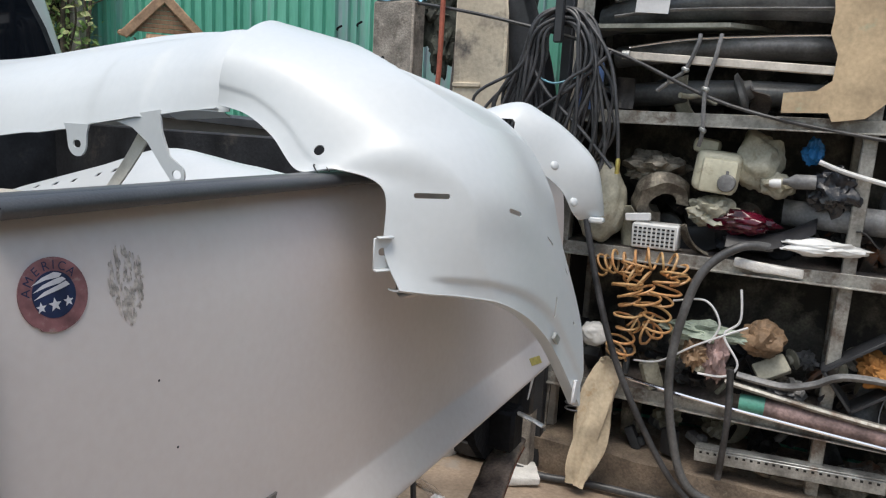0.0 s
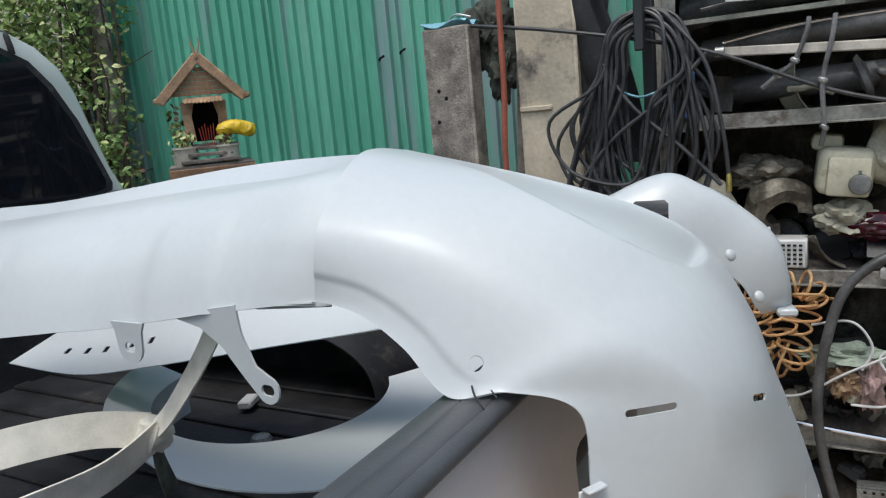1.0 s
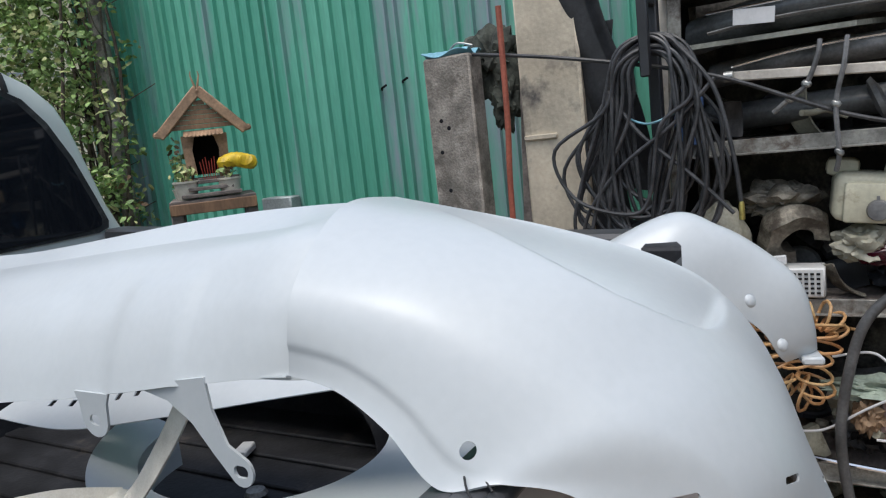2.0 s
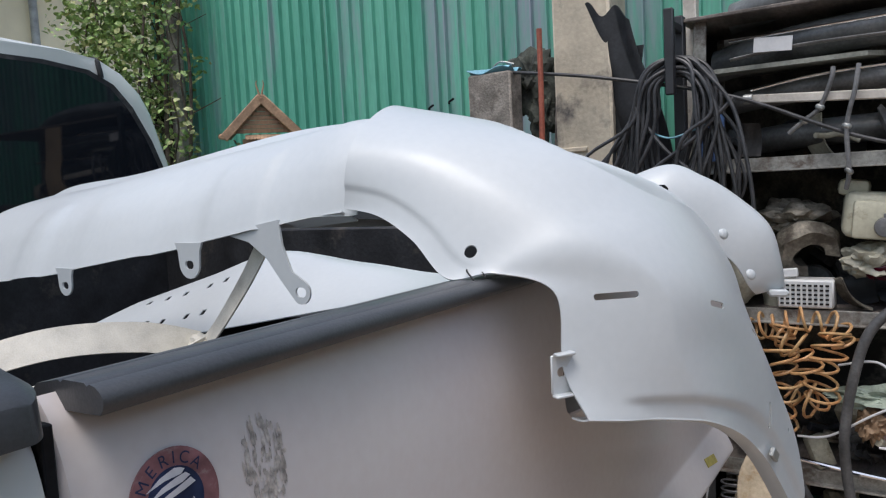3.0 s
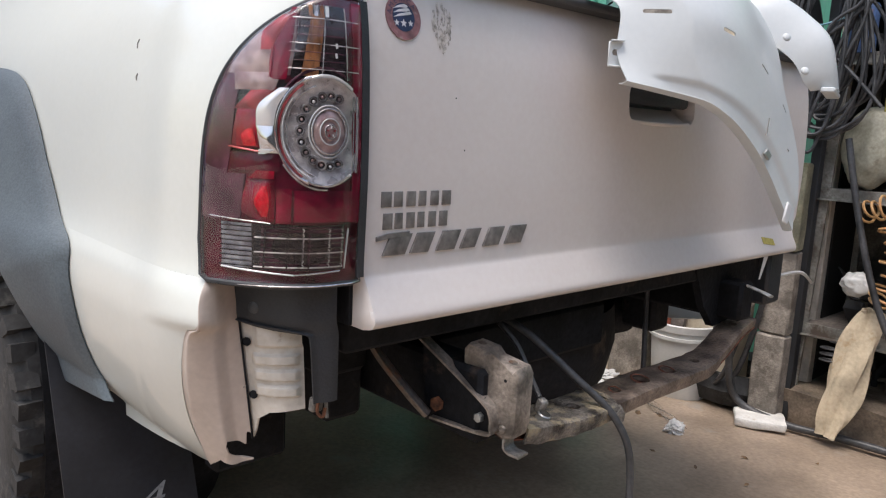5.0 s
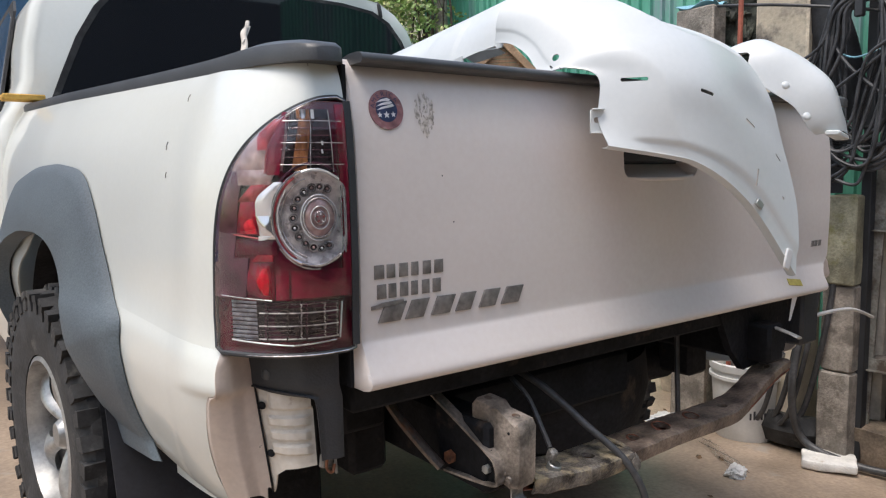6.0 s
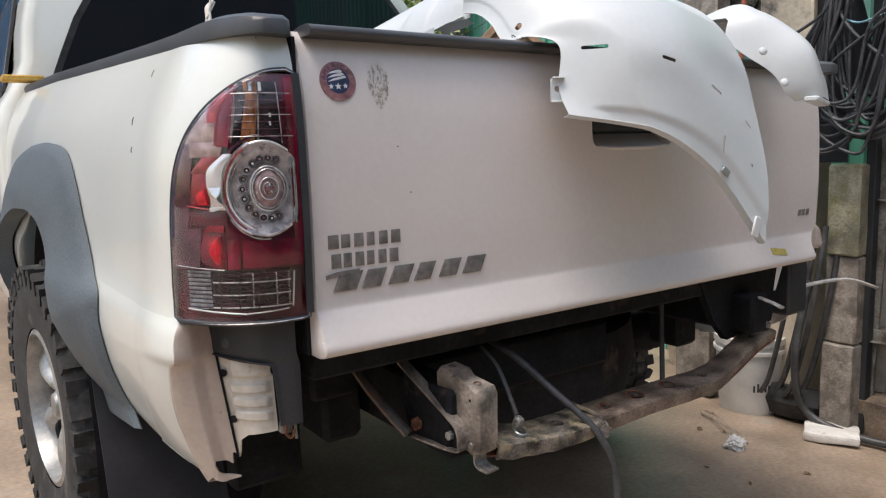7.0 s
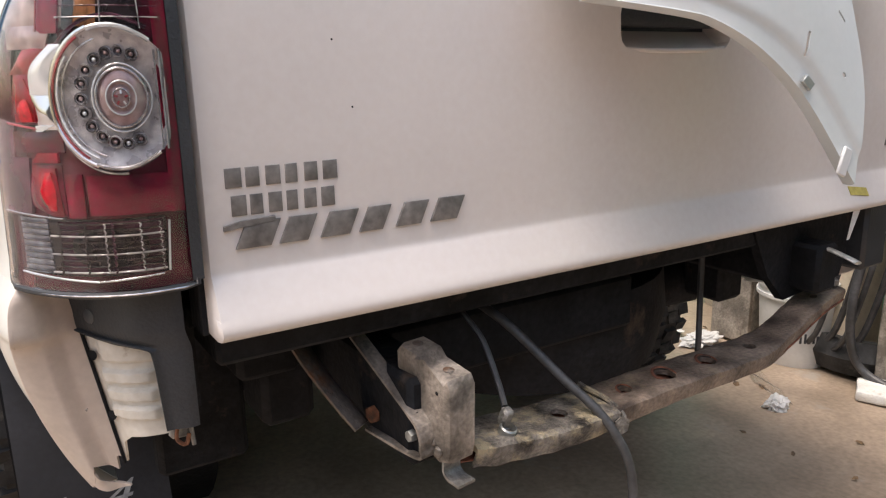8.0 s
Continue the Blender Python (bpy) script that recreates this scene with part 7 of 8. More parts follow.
strip("chrome_strip", [(1.865, 0.16, 1.962), (1.855, -0.11, 1.968), (1.855, -0.4, 1.975)], 0.01, CHROME, "thin chrome trim strip above the plywood", "trim strip")
strip("grey_strip", [(1.88, 0.16, 1.9), (1.87, -0.1, 1.92), (1.87, -0.6, 1.915)], 0.012, GREYP, "grey plastic trim strip in the rack", "trim strip")
solo("white_batten", box((1.875, -0.28, 1.728), (0.02, 0.76, 0.032), 0.004, turned(3.7, 0, 0)), BARE, "white painted batten tied across the rack", "batten")
solo("batten_cap", lathe([(0, 0), (0.018, 0.002), (0.018, 0.03), (0, 0.03)], 14, Matrix.Translation((1.86, 0.115, 1.752)) @ turned(90)), GALV, "dull metal end cap on the batten", "end cap")
solo("plywood_sheet", prism([(0.24, 0.0), (-0.27, 0.0), (-0.36, 0.18), (-0.4, 0.4), (0.24, 0.4)], 0.016, Matrix(((0, 1, 0, 1.87), (1, 0, 0, 0), (0, 0.06, 1, 1.856), (0, 0, 0, 1)))), PLY, "grey-green plywood offcut used as a shelf", "plywood")
solo("white_label", box((1.856, 0.015, 1.932), (0.004, 0.125, 0.05), 0.001, turned(4)), PAPER, "blank white label stuck on a bumper", "label")
CARD = material("tan_cardboard", (0.5, 0.38, 0.24), 0.85, vary=0.15, scale=5.0, fine=60.0, bump=0.15, spots=(0.36, 0.42, 0.3), spot_scale=4.0, spot_cut=0.64)
card = [(-0.475, 1.555), (-0.475, 1.625), (-0.58, 1.635), (-0.625, 1.67), (-0.63, 1.76), (-0.6, 1.83), (-0.605, 1.9), (-0.585, 2.05), (-0.78, 2.06), (-0.8, 1.86), (-0.83, 1.72), (-0.8, 1.6), (-0.74, 1.545), (-0.64, 1.53), (-0.625, 1.56)]
solo("cardboard_template", prism([(y, z) for y, z in card], 0.006, Matrix(((0, 0.02, -1, 1.818), (1, 0, 0, 0), (0, 1, 0, 0), (0, 0, 0, 1)))), CARD, "tan cardboard cut-out hung on the rack", "cardboard")
for i, pts in enumerate((((1.86, -0.17, 1.83), (1.85, -0.165, 1.79), (1.85, -0.13, 1.7), (1.86, -0.08, 1.66), (1.87, -0.03, 1.62)), ((1.86, -0.245, 1.83), (1.84, -0.235, 1.75), (1.84, -0.21, 1.63), (1.85, -0.215, 1.48), (1.87, -0.205, 1.42)))):
    w = solo("hanging_wire", tube(pts, 0.008, 7, 24), GREYP, "grey hooked wire hanging over the rack edge", "wire", "hanging wires")
    for k in (1, 2):
        part("wire_joint", box(pts[k + 1], (0.022, 0.03, 0.02), 0.006, turned(20 * k)), GALV, w)

# middle bay
WASHER = material("yellowed_white_plastic", (0.6, 0.57, 0.43), 0.4, vary=0.1, scale=9.0, bump=0.08, spots=(0.32, 0.27, 0.18), spot_scale=10.0, spot_cut=0.66)
tank = thing("washer_tank", (1.98, -0.27, 1.0), "yellowed white plastic reservoir tank with a grey cap", "reservoir tank")
part("tank_body", box((1.98, -0.27, 1.325), (0.15, 0.17, 0.16), 0.03, turned(6, 0, 6), seg=3), WASHER, tank)
part("tank_front", box((1.9, -0.285, 1.31), (0.03, 0.13, 0.13), 0.012, turned(5, 0, 4), seg=2), WASHER, tank)
part("tank_neck", box((2.02, -0.22, 1.42), (0.1, 0.1, 0.06), 0.02, turned(8), seg=2), WASHER, tank)
part("tank_cap", lathe([(0, 0.02), (0.03, 0.018), (0.034, 0.0), (0.034, -0.01)], 20, Matrix.Translation((1.882, -0.318, 1.287)) @ turned(0, -90, 0)), GREYP, tank, "round grey cap")
part("cap_tab", box((1.878, -0.318, 1.325), (0.008, 0.01, 0.016), 0.002), GREYP, tank)


solo("air_duct", lump((2.0, -0.42, 1.37), (0.075, 0.085, 0.11), 19, 0.3, 4, 1.8), BEIGEP, "dirty beige moulded plastic duct on the shelf", "duct")
solo("air_duct", lump((1.95, -0.49, 1.29), (0.05, 0.06, 0.045), 22, 0.3, 4, 2.0), BEIGEP, "dirty beige duct end beside the bottle", "duct")
CASE = material("cast_aluminium_dirty", (0.26, 0.235, 0.19), 0.6, 0.45, vary=0.35, scale=12.0, bump=0.7, spots=(0.09, 0.075, 0.06), spot_scale=10.0, spot_cut=0.55)
bm = lathe([(0.05, -0.04), (0.1, -0.05), (0.12, 0.0), (0.1, 0.05), (0.06, 0.04), (0.05, -0.04)], 40, Matrix.Translation((1.98, -0.07, 1.2)) @ turned(0, 65, 20), arc=265)
for v in bm.verts:
    v.co += 0.014 * noise.noise_vector(v.co * 16)
solo("gearbox_casing", bm, CASE, "broken dirty cast-metal gearbox casing on the shelf", "car part")
solo("gearbox_lump", lump((2.02, -0.03, 1.32), (0.08, 0.12, 0.06), 31, 0.45, 4, 3.0), CASE, "dirty cast housing stacked on the casing", "car part")
solo("gearbox_lump", lump((1.95, -0.275, 1.165), (0.06, 0.09, 0.055), 33, 0.5, 4, 3.0), BEIGEP, "dirty beige broken housing beside the tank", "car part")
solo("dark_red_lens", lump((1.93, -0.38, 1.14), (0.05, 0.12, 0.045), 35, 0.35, 4, 2.0), DARKRED, "broken dark red lamp lens on the shelf", "lamp lens")
box_m = thing("mesh_box", (1.9, -0.07, 1.0), "white slotted plastic box on the shelf edge", "box")
part("mesh_body", box((1.92, -0.075, 1.055), (0.1, 0.18, 0.1), 0.006), WHITEP, box_m)
# slots are black blocks, their shade painted rather than cut
for i in range(9):
    for j in range(5):
        part("mesh_slot", box((1.868, -0.145 + 0.018 * i, 1.022 + 0.016 * j), (0.003, 0.011, 0.007), 0), DARK, box_m)
solo("white_card", box((1.9, 0.0, 1.125), (0.02, 0.1, 0.03), 0.003, turned(-6)), PAPER, "short white card strip on the shelf", "card")
bot = thing("bottle", (1.88, -0.54, 1.28), "small translucent bottle lying on black rubbish", "bottle")
part("bottle_body", lathe([(0, 0), (0.026, 0.002), (0.027, 0.07), (0.012, 0.095), (0.012, 0.11), (0, 0.11)], 20, Matrix.Translation((1.88, -0.62, 1.315)) @ turned(-92, 0, 4)), GREYP, bot)
part("bottle_cap", lathe([(0, 0), (0.017, 0), (0.017, 0.025), (0.011, 0.04), (0, 0.04)], 16, Matrix.Translation((1.88, -0.505, 1.302)) @ turned(-92, 0, 4)), WHITEP, bot)
BINBAG = material("glossy_black_bag", (0.025, 0.026, 0.03), 0.28, vary=0.3, scale=20.0, bump=0.4)
solo("black_bag", lump((1.93, -0.685, 1.285), (0.065, 0.09, 0.085), 41, 0.42, 4, 3.2), BINBAG, "crumpled glossy black plastic bag on the shelf", "plastic bag")
solo("blue_rag", lump((1.98, -0.6, 1.42), (0.035, 0.035, 0.05), 43, 0.45, 4, 3.0), material("bright_blue_rag", (0.02, 0.16, 0.4), 0.6, vary=0.2, bump=0.2), "crumpled bright blue plastic in the rack", "plastic bag")
strip("white_rod", [(1.86, -0.62, 1.39), (1.86, -0.72, 1.355), (1.86, -0.95, 1.30)], 0.009, WHITEP, "thin white rod lying across the shelf", "rod", 1.0)
bumper_skin("bumper_skin", -0.52, -1.2, 1.185, 0.1, 1.89, 0.0, GREYP, "grey plastic bumper end on the middle shelf", 0.05)
solo("white_trim", lump((1.88, -0.66, 1.08), (0.035, 0.13, 0.03), 47, 0.35, 4, 2.5), WHITEP, "white plastic trim piece on the shelf", "car part")
solo("black_liner", sheet(lambda u, v: Vector((1.87 + 0.2 * v, -0.34 - 0.3 * u, 1.05 + 0.09 * u + 0.05 * math.sin(4 * v) - 0.04 * math.sin(3 * u))), 16, 10, thick=0.004), BLACKT, "bent black wheel-arch liner on the shelf", "car part")
solo("shelf_foam", foam_slab((1.875, -0.5, 0.985), (0.04, 0.24, 0.035), 0, 4), FOAM, "ragged yellowed foam strip on the shelf edge", "foam strip")
GREYH = material("grey_dusty_hose", (0.1, 0.1, 0.1), 0.45, vary=0.25, scale=10.0, bump=0.1)
# big hose draped down the front
solo("thick_hose", tube([(1.9, -0.5, 1.06), (1.83, -0.40, 1.06), (1.8, -0.29, 0.97), (1.79, -0.235, 0.82), (1.79, -0.2, 0.56), (1.8, -0.235, 0.28), (1.8, -0.32, 0.08), (1.84, -0.5, 0.02)], 0.017, 12, 60), GREYH, "thick grey-black hose draped down the rack", "hose")
solo("thin_hose", tube([(1.78, 0.2, 1.2), (1.76, 0.12, 0.9), (1.75, 0.02, 0.6), (1.76, -0.1, 0.35), (1.78, -0.24, 0.12), (1.8, -0.36, 0.0)], 0.013, 10, 40), HOSE, "black hose running down the rack front", "hose")
solo("thin_hose", tube([(1.78, -0.42, 0.6), (1.78, -0.43, 0.4), (1.8, -0.42, 0.15)], 0.013, 10, 20), HOSE, "black hose hanging below the rags", "hose")

# orange coil hose
ORANGE = material("amber_coil_hose", (0.42, 0.2, 0.08), 0.4, vary=0.25, scale=10.0, bump=0.05, color2=(0.5, 0.34, 0.16))
oc = thing("coil_hose", (1.86, -0.05, 0.7), "tangled amber spiral air hose hanging from the shelf", "hose")


def helix(line, r, turns, rad, seed):
    rg = random.Random(seed)
    base = spline(line, 60)
    pts = []
    n = int(turns * 14)
    for i in range(n + 1):
        t = i / n * 60
        j = min(59, int(t))
        c = base[j].lerp(base[j + 1], t - j)
        d = (base[j + 1] - base[j]).normalized()
        s = d.cross(Vector((1, 0.1, 0.2))).normalized()
        w = d.cross(s)
        a = 2 * math.pi * turns * i / n
        k = r * (1 + 0.25 * math.sin(a * 0.37 + seed))
        pts.append(c + k * (math.cos(a) * s + math.sin(a) * w) + 0.02 * noise.noise_vector(c * 9 + Vector((seed, 0, 0))))
    return tube(pts, rad, 7)


part("hose_coil", helix([(1.86, 0.13, 0.92), (1.84, 0.06, 0.95), (1.83, -0.04, 0.96), (1.84, -0.16, 0.95), (1.85, -0.2, 0.88)], 0.04, 11, 0.0052, 1), ORANGE, oc)
part("hose_coil", helix([(1.84, -0.02, 0.95), (1.82, 0.0, 0.85), (1.82, -0.02, 0.74), (1.83, 0.0, 0.62), (1.84, 0.03, 0.55)], 0.05, 10, 0.0052, 2), ORANGE, oc)
part("hose_coil", helix([(1.84, -0.16, 0.94), (1.82, -0.15, 0.84), (1.82, -0.13, 0.74), (1.83, -0.1, 0.68), (1.84, -0.02, 0.72)], 0.05, 9, 0.0052, 3), ORANGE, oc)
part("hose_coil", helix([(1.83, 0.0, 0.9), (1.81, -0.07, 0.86), (1.81, -0.09, 0.78)], 0.045, 5, 0.0052, 4), ORANGE, oc)

# lower bay
RAGP = material("pale_pink_rag", (0.4, 0.28, 0.26), 0.9, vary=0.2, scale=16.0, bump=0.4)
RAGG = material("pale_green_rag", (0.36, 0.42, 0.34), 0.9, vary=0.2, scale=16.0, bump=0.4)
SACK = material("brown_leather_bag", (0.26, 0.17, 0.1), 0.7, vary=0.25, scale=12.0, bump=0.3)
solo("rag", lump((1.88, -0.29, 0.7), (0.05, 0.13, 0.035), 51, 0.6, 4, 4.0), RAGG, "pale green rag heaped on the lower shelf", "rag")
solo("rag", lump((1.85, -0.28, 0.62), (0.04, 0.045, 0.06), 52, 0.5, 4, 4.0), SACK, "tan rag hanging on the lower shelf", "rag")
solo("rag", lump((1.85, -0.36, 0.61), (0.04, 0.04, 0.085), 53, 0.55, 4, 4.0), RAGP, "dusty pink rag hanging on the lower shelf", "rag")
solo("tool_bag", lump((1.92, -0.51, 0.7), (0.06, 0.075, 0.065), 54, 0.35, 4, 2.6), SACK, "worn brown leather bag on the lower shelf", "bag")
for i, pts in enumerate((((1.84, -0.05, 0.55), (1.82, -0.15, 0.57), (1.81, -0.28, 0.66), (1.81, -0.4, 0.73), (1.82, -0.46, 0.76)), ((1.83, -0.18, 0.82), (1.82, -0.3, 0.84), (1.81, -0.36, 0.76), (1.81, -0.33, 0.68)), ((1.83, -0.42, 0.9), (1.82, -0.43, 0.78), (1.81, -0.38, 0.72), (1.8, -0.44, 0.62), (1.81, -0.4, 0.56), (1.82, -0.3, 0.55)))):
    solo("white_wire", tube(pts, 0.0045, 6, 28), PAPER, "thin white electric wire tangled on the rags", "wire", "tangled wires")
strip("trim_arm", [(1.86, -0.44, 0.56), (1.85, -0.6, 0.55), (1.84, -0.7, 0.58), (1.84, -0.8, 0.63), (1.86, -1.0, 0.63)], 0.028, GREYP, "grey bent plastic trim on the lower shelf", "car part", 0.5)
strip("steel_bar", [(1.85, -0.4, 0.53), (1.85, -0.75, 0.485), (1.85, -1.1, 0.45)], 0.022, RACKM, "scuffed steel bar on the lower shelf", "bar", 0.6)
strip("chrome_pipe", [(1.86, 0.05, 0.475), (1.85, -0.3, 0.435), (1.85, -1.05, 0.385)], 0.008, CHROME, "thin bright pipe along the lower shelf edge", "pipe", 1.0)
GREENT = material("teal_tape_roll", (0.1, 0.34, 0.26), 0.5, vary=0.15, bump=0.1)
solo("tape_roll", lathe([(0.0, -0.045), (0.032, -0.045), (0.034, 0.045), (0.0, 0.045)], 24, Matrix.Translation((1.87, -0.505, 0.452)) @ turned(90)), GREENT, "teal tape roll on the lower shelf", "tape")
solo("wrapped_pipe", tube([(1.87, -0.55, 0.45), (1.87, -0.8, 0.435), (1.87, -1.1, 0.42)], 0.036, 12, 10), material("dusty_mauve_wrap", (0.28, 0.2, 0.19), 0.9, vary=0.3, scale=10.0, bump=0.4), "pipe wrapped in dusty mauve cloth", "pipe")
perf = thing("perforated_channel", (1.86, -0.65, 0.2), "pale perforated steel channel under the rack", "steel channel")
part("channel_web", box((1.85, -0.65, 0.225), (0.012, 0.66, 0.05), 0.002, turned(-3)), GALV, perf)
part("channel_flange", box((1.875, -0.65, 0.255), (0.05, 0.66, 0.006), 0.001, turned(-3)), GALV, perf)
# holes are black blocks too, with painted shade
for i in range(24):
    y = -0.345 - 0.0265 * i
    part("channel_hole", box((1.8425, y, 0.24 + 0.0524 * (-0.65 - y)), (0.003, 0.01, 0.008), 0, turned(-3)), DARK, perf)
crate = thing("drawer_box", (1.9, -0.9, 0.6), "dark tilted drawer with orange cloth inside", "drawer")
for dy, dz, sy, sz in ((0.0, -0.085, 0.24, 0.012), (0.0, 0.085, 0.24, 0.012), (-0.115, 0.0, 0.012, 0.18), (0.115, 0.0, 0.012, 0.18)):
    m = turned(-38)
    part("drawer_side", box(Vector((1.9, -0.87, 0.64)) + m @ Vector((0, dy, dz)), (0.12, sy, sz), 0.002, m), BLACKP, crate)
solo("orange_cloth", lump((1.9, -0.9, 0.66), (0.05, 0.06, 0.06), 61, 0.5, 4, 3.0), material("orange_cloth", (0.48, 0.22, 0.06), 0.9, vary=0.2, bump=0.3), "crumpled orange cloth in a drawer", "cloth")

# rolled cloth that leans on the rack's foot
ROLLC = material("stained_cream_cloth", (0.58, 0.48, 0.34), 0.9, vary=0.15, scale=9.0, fine=70.0, bump=0.4, spots=(0.36, 0.2, 0.07), spot_scale=6.0, spot_cut=0.63)


def rolled(u, v):
    a = 2 * math.pi * v
    c = Vector((1.83, 0.05, 0.53)).lerp(Vector((1.72, 0.11, 0.02)), u)
    r = 0.035 + 0.035 * math.sin(math.pi * min(1, u * 1.05)) ** 0.7 + 0.012 * math.sin(3 * a + 9 * u) + 0.006 * math.sin(7 * a)
    return c + Vector((0.6 * r * math.cos(a), r * math.sin(a), 0.2 * r * math.cos(a)))


solo("cloth_roll", sheet(rolled, 40, 36, thick=0.003), ROLLC, "stained cream cloth roll leaning on the rack foot", "cloth")
solo("wire_coil", tube([(1.82 + 0.04 * math.cos(i * 0.5), 0.16 + 0.05 * math.sin(i * 0.5), 0.29 + 0.002 * i) for i in range(40)], 0.004, 6), HOSE, "small coil of black wire on the lower ledge", "wire")
solo("grey_can", lump((1.88, 0.13, 0.62), (0.045, 0.06, 0.05), 71, 0.25, 4, 2.0), WHITEP, "dirty pale plastic lump on the lower shelf", "plastic part")
solo("rack_cord", tube([(0.72, 0.0, 0.79), (1.2, 0.1, 0.74), (1.84, 0.29, 0.6)], 0.006, 6, 20), WHITEP, "thin pale cord stretched from truck to rack", "cord")

# heaps of small dark parts that fill the shelves
rngj = random.Random(33)
JUNK = [material("oily_black_part", (0.03, 0.028, 0.027), 0.55, 0.2, vary=0.4, scale=14.0, bump=0.5), CASE, GREYP, RUSTY, BLACKP, BEIGEP]


def scrap(at, rg):
    kind = rg.randrange(5)
    s = rg.uniform(0.04, 0.085)
    rot = turned(rg.uniform(0, 180), rg.uniform(0, 180), rg.uniform(0, 180))
    if kind == 0:
        bm = lathe([(0, -0.2 * s), (s * 0.5, -0.2 * s), (s * 0.9, -0.1 * s), (s, 0.1 * s), (s * 0.5, 0.25 * s), (s * 0.45, 0.6 * s), (0, 0.6 * s)], 20, Matrix.Translation(at) @ rot)
    elif kind == 1:
        bm = tube([Vector(at) + rot @ Vector(q) * s for q in ((-1.6, 0, 0), (-0.6, 0.3, 0.2), (0.3, 0.1, 0.5), (1.5, -0.4, 0.2))], s * 0.22, 8, 16)
    elif kind == 2:
        bm = box(at, (s * 1.8, s * 1.1, s * 0.7), s * 0.12, rot, seg=2)
        box(Vector(at) + rot @ Vector((s * 0.4, 0, s * 0.45)), (s * 0.7, s * 0.7, s * 0.5), s * 0.08, rot, bm=bm)
    elif kind == 3:
        bm = lump(at, (s, s * 0.7, s * 0.6), rg.uniform(0, 50), 0.7, 3, 3.5)
    else:
        bm = sheet(lambda u, v: Vector(at) + rot @ Vector(((u - 0.5) * 2.6 * s, (v - 0.5) * 1.4 * s, 0.5 * s * math.sin(2.6 * u) + 0.25 * s * math.cos(4 * v))), 12, 8, thick=0.004)
    return bm


KIND = ["dirty scrap car part lying on the rack", "oily metal part wedged on the rack", "grimy plastic car part on the rack", "dusty small car part on the rack"]
for z, n in ((0.16, 26), (0.46, 40), (0.55, 18), (1.03, 34), (1.12, 16), (1.58, 30)):
    for i in range(n):
        at = (rngj.uniform(1.93, 2.3), 0.24 - 1.45 * (i + rngj.random()) / n, z + rngj.uniform(0.0, 0.06))
        solo("scrap_part", scrap(at, rngj), rngj.choice(JUNK), rngj.choice(KIND), "car part", "scrap on the rack")

# ---- load in the truck bed ----
STRAP = material("beige_webbing_strap", (0.7, 0.66, 0.57), 0.85, vary=0.12, scale=20.0, fine=500.0, bump=0.12)


def ribbon(pts, w, n=40, twist=0.0, wide=(0, 0, 1)):
    line = spline(pts, n)
    wv = Vector(wide).normalized()

    def f(u, v):
        i = round(u * n)
        d = (line[min(i + 1, n)] - line[max(i - 1, 0)]).normalized()
        s = Matrix.Rotation(twist * u, 3, d) @ (wv - d * d.dot(wv)).normalized()
        return line[i] + s * (v - 0.5) * w
    return sheet(f, n, 4, thick=0.0025)


strap = thing("ratchet_strap", (-0.26, 0.46, 1.27), "knotted beige webbing strap tied to the fender", "strap")
part("strap_tail", ribbon([(-0.255, 0.33, 1.44), (-0.262, 0.37, 1.38), (-0.268, 0.43, 1.31), (-0.27, 0.465, 1.28)], 0.03, 30, 0.4, (0.2, 1, 0.5)), STRAP, strap)
part("strap_loop", ribbon([(-0.27, 0.47, 1.28), (-0.34, 0.5, 1.305), (-0.45, 0.54, 1.315), (-0.55, 0.6, 1.29), (-0.62, 0.62, 1.25)], 0.044, 30, 0.3, (0.3, 0.3, 1)), STRAP, strap)
part("strap_loop", ribbon([(-0.27, 0.46, 1.275), (-0.36, 0.45, 1.262), (-0.46, 0.47, 1.262), (-0.56, 0.5, 1.255), (-0.66, 0.52, 1.25)], 0.044, 30, -0.3, (0.2, -0.2, 1)), STRAP, strap)
part("strap_knot", lump((-0.268, 0.468, 1.275), (0.022, 0.022, 0.024), 2, 0.3, 3, 3.0), STRAP, strap)
part("strap_end", ribbon([(-0.268, 0.47, 1.27), (-0.262, 0.475, 1.235), (-0.255, 0.47, 1.19)], 0.028, 16, 0.6, (0.6, 0.6, 0)), KHAKI, strap, "frayed dark strap end")
# white inner arch panel
panel = thing("inner_arch_panel", (0.1, 0.7, 0.96), "white-primed curved inner wheel-arch panel lying in the bed", "car part")


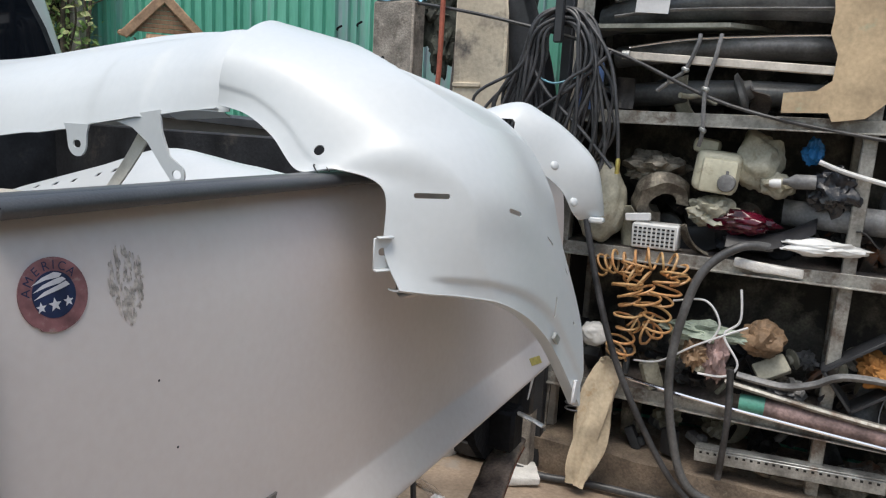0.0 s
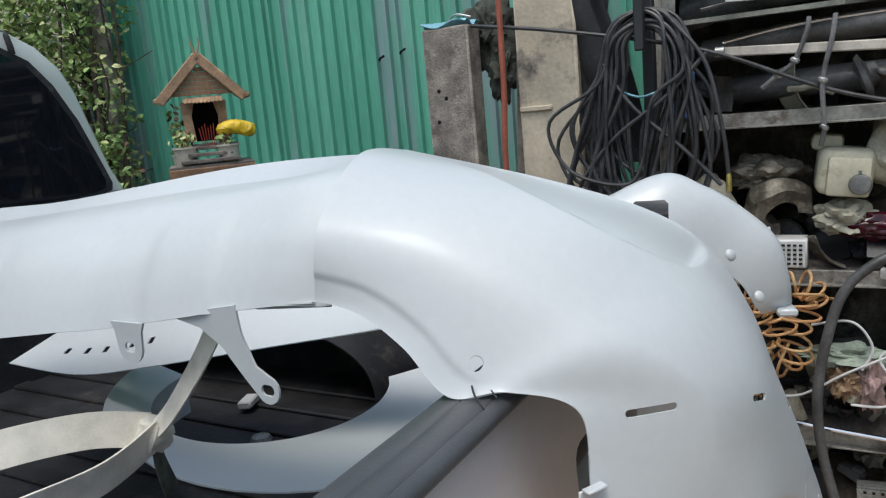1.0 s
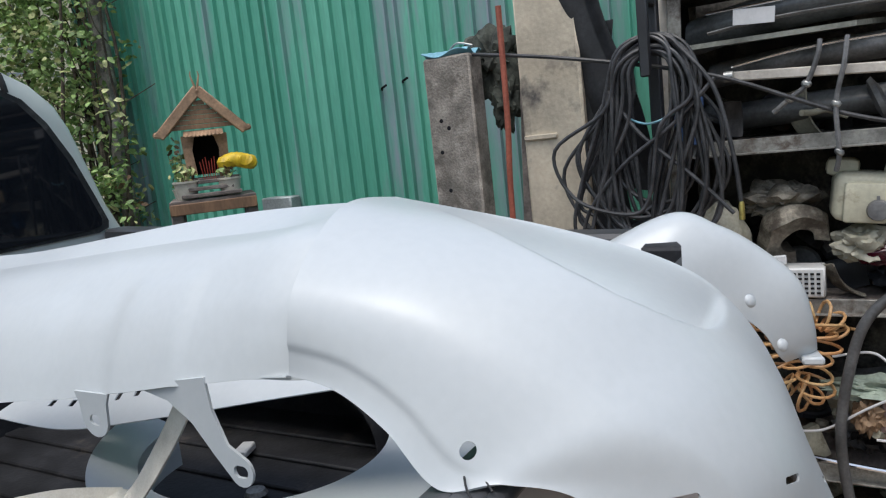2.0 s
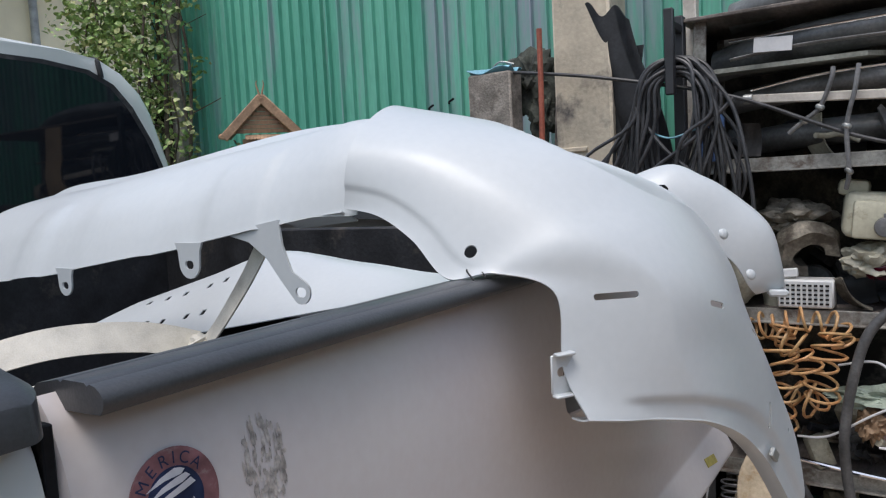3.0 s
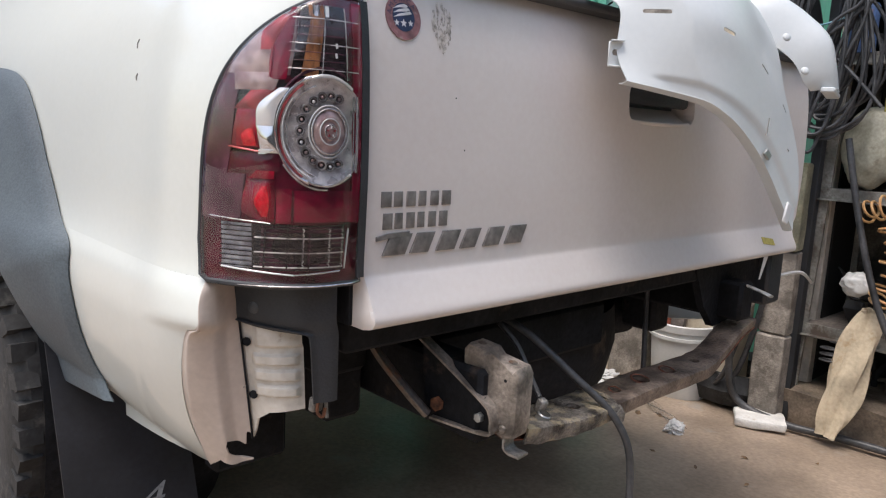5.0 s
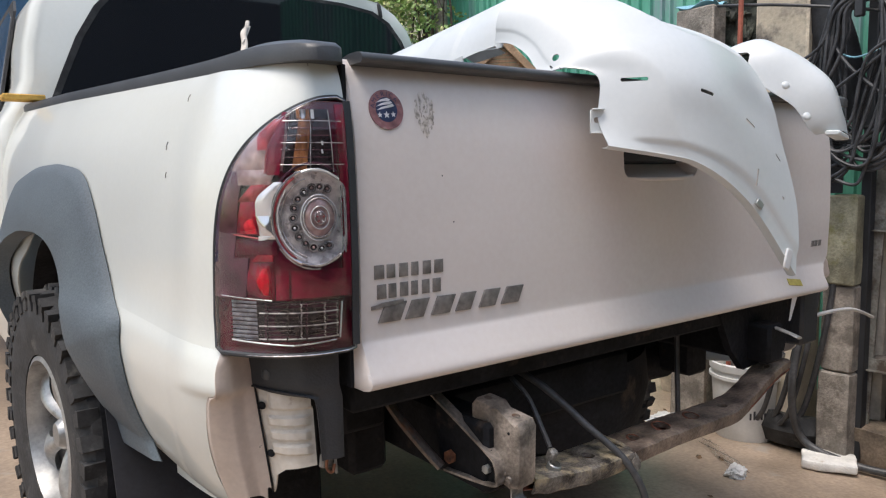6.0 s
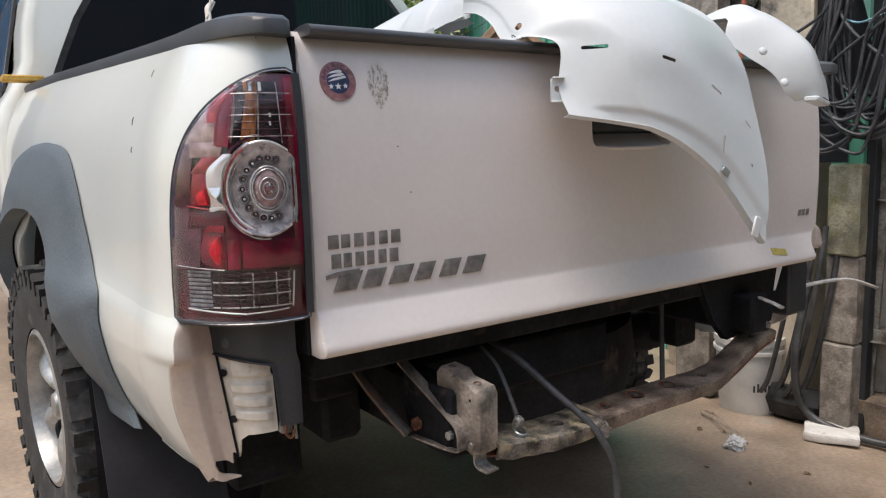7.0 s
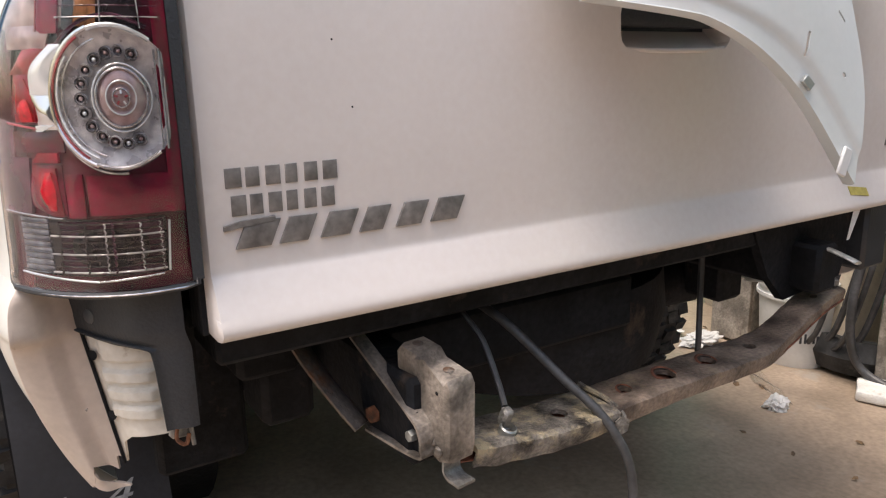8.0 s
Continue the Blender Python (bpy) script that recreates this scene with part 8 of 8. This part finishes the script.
def arch(u, v):
    a = radians(95 + 215 * u)
    r = 0.25 + (0.11 + 0.2 * max(0.0, -math.sin(a)) ** 1.5) * v + 0.03 * math.sin(2 * a) * v
    return Vector((0.27 + r * math.cos(a), 0.78 + r * math.sin(a), 1.09 + 0.03 * v + 0.015 * math.sin(a)))


part("arch_skin", sheet(arch, 50, 10, thick=0.003), PRIMER, panel)
part("arch_wall", sheet(lambda u, v: arch(u, 0) + Vector((0, 0, -0.09 * v)), 50, 3, thick=0.003), PRIMER, panel)

solo("black_grille", box((-0.42, 0.85, 1.1), (0.34, 0.45, 0.03), 0.006, turned(12, 14, 24)), BLACKP, "black plastic grille dumped in the bed", "car part")
for i in range(9):
    for s in (0, 1):
        m = turned(12, 14, 24)
        c = Vector((-0.42, 0.85, 1.1)) + m @ (Vector((0.0, -0.2 + 0.05 * i, 0.025)) if s else Vector((-0.15 + 0.037 * i, 0, 0.022)))
        part("grille_bar", box(c, (0.32, 0.012, 0.03) if s else (0.01, 0.43, 0.026), 0.003, m), BLACKP, bpy.data.objects["black_grille"])
solo("frame_tube", tube([(-0.6, 0.55, 1.2), (-0.3, 0.45, 1.08), (-0.1, 0.4, 1.0)], 0.012, 8, 10), BLACKP, "black tube lying across the bed", "tube")
solo("white_block", box((0.44, 1.04, 0.962), (0.06, 0.035, 0.02), 0.004, turned(0, 0, 20)), WHITEP, "small white plastic block on the bed liner", "block")
for i in range(3):
    solo("liner_screw", lathe([(0, 0.012), (0.02, 0.01), (0.026, 0.0)], 16, Matrix.Translation((0.41 - 0.12 * i, 0.66 + 0.2 * i, 0.952))), RUSTO if i == 0 else STEEL, "rusty bolt washer on the bed liner", "washer", "bed washers")

# pale panel lying against the tailgate's inside
solo("door_skin", sheet(lambda u, v: Vector((-0.68, 0.34, 1.335)).lerp(Vector((-0.69, 0.1, 1.345)), u).lerp(Vector((-0.72, 0.3, 1.335)).lerp(Vector((-0.725, 0.1, 1.345)), u), v) + Vector((0, 0, 0.012 * math.sin(3.1 * u) - 0.01 * v * v)), 16, 8, thick=0.004), DUSTY, "pale dusty sheet-metal panel lying in the bed", "metal panel")
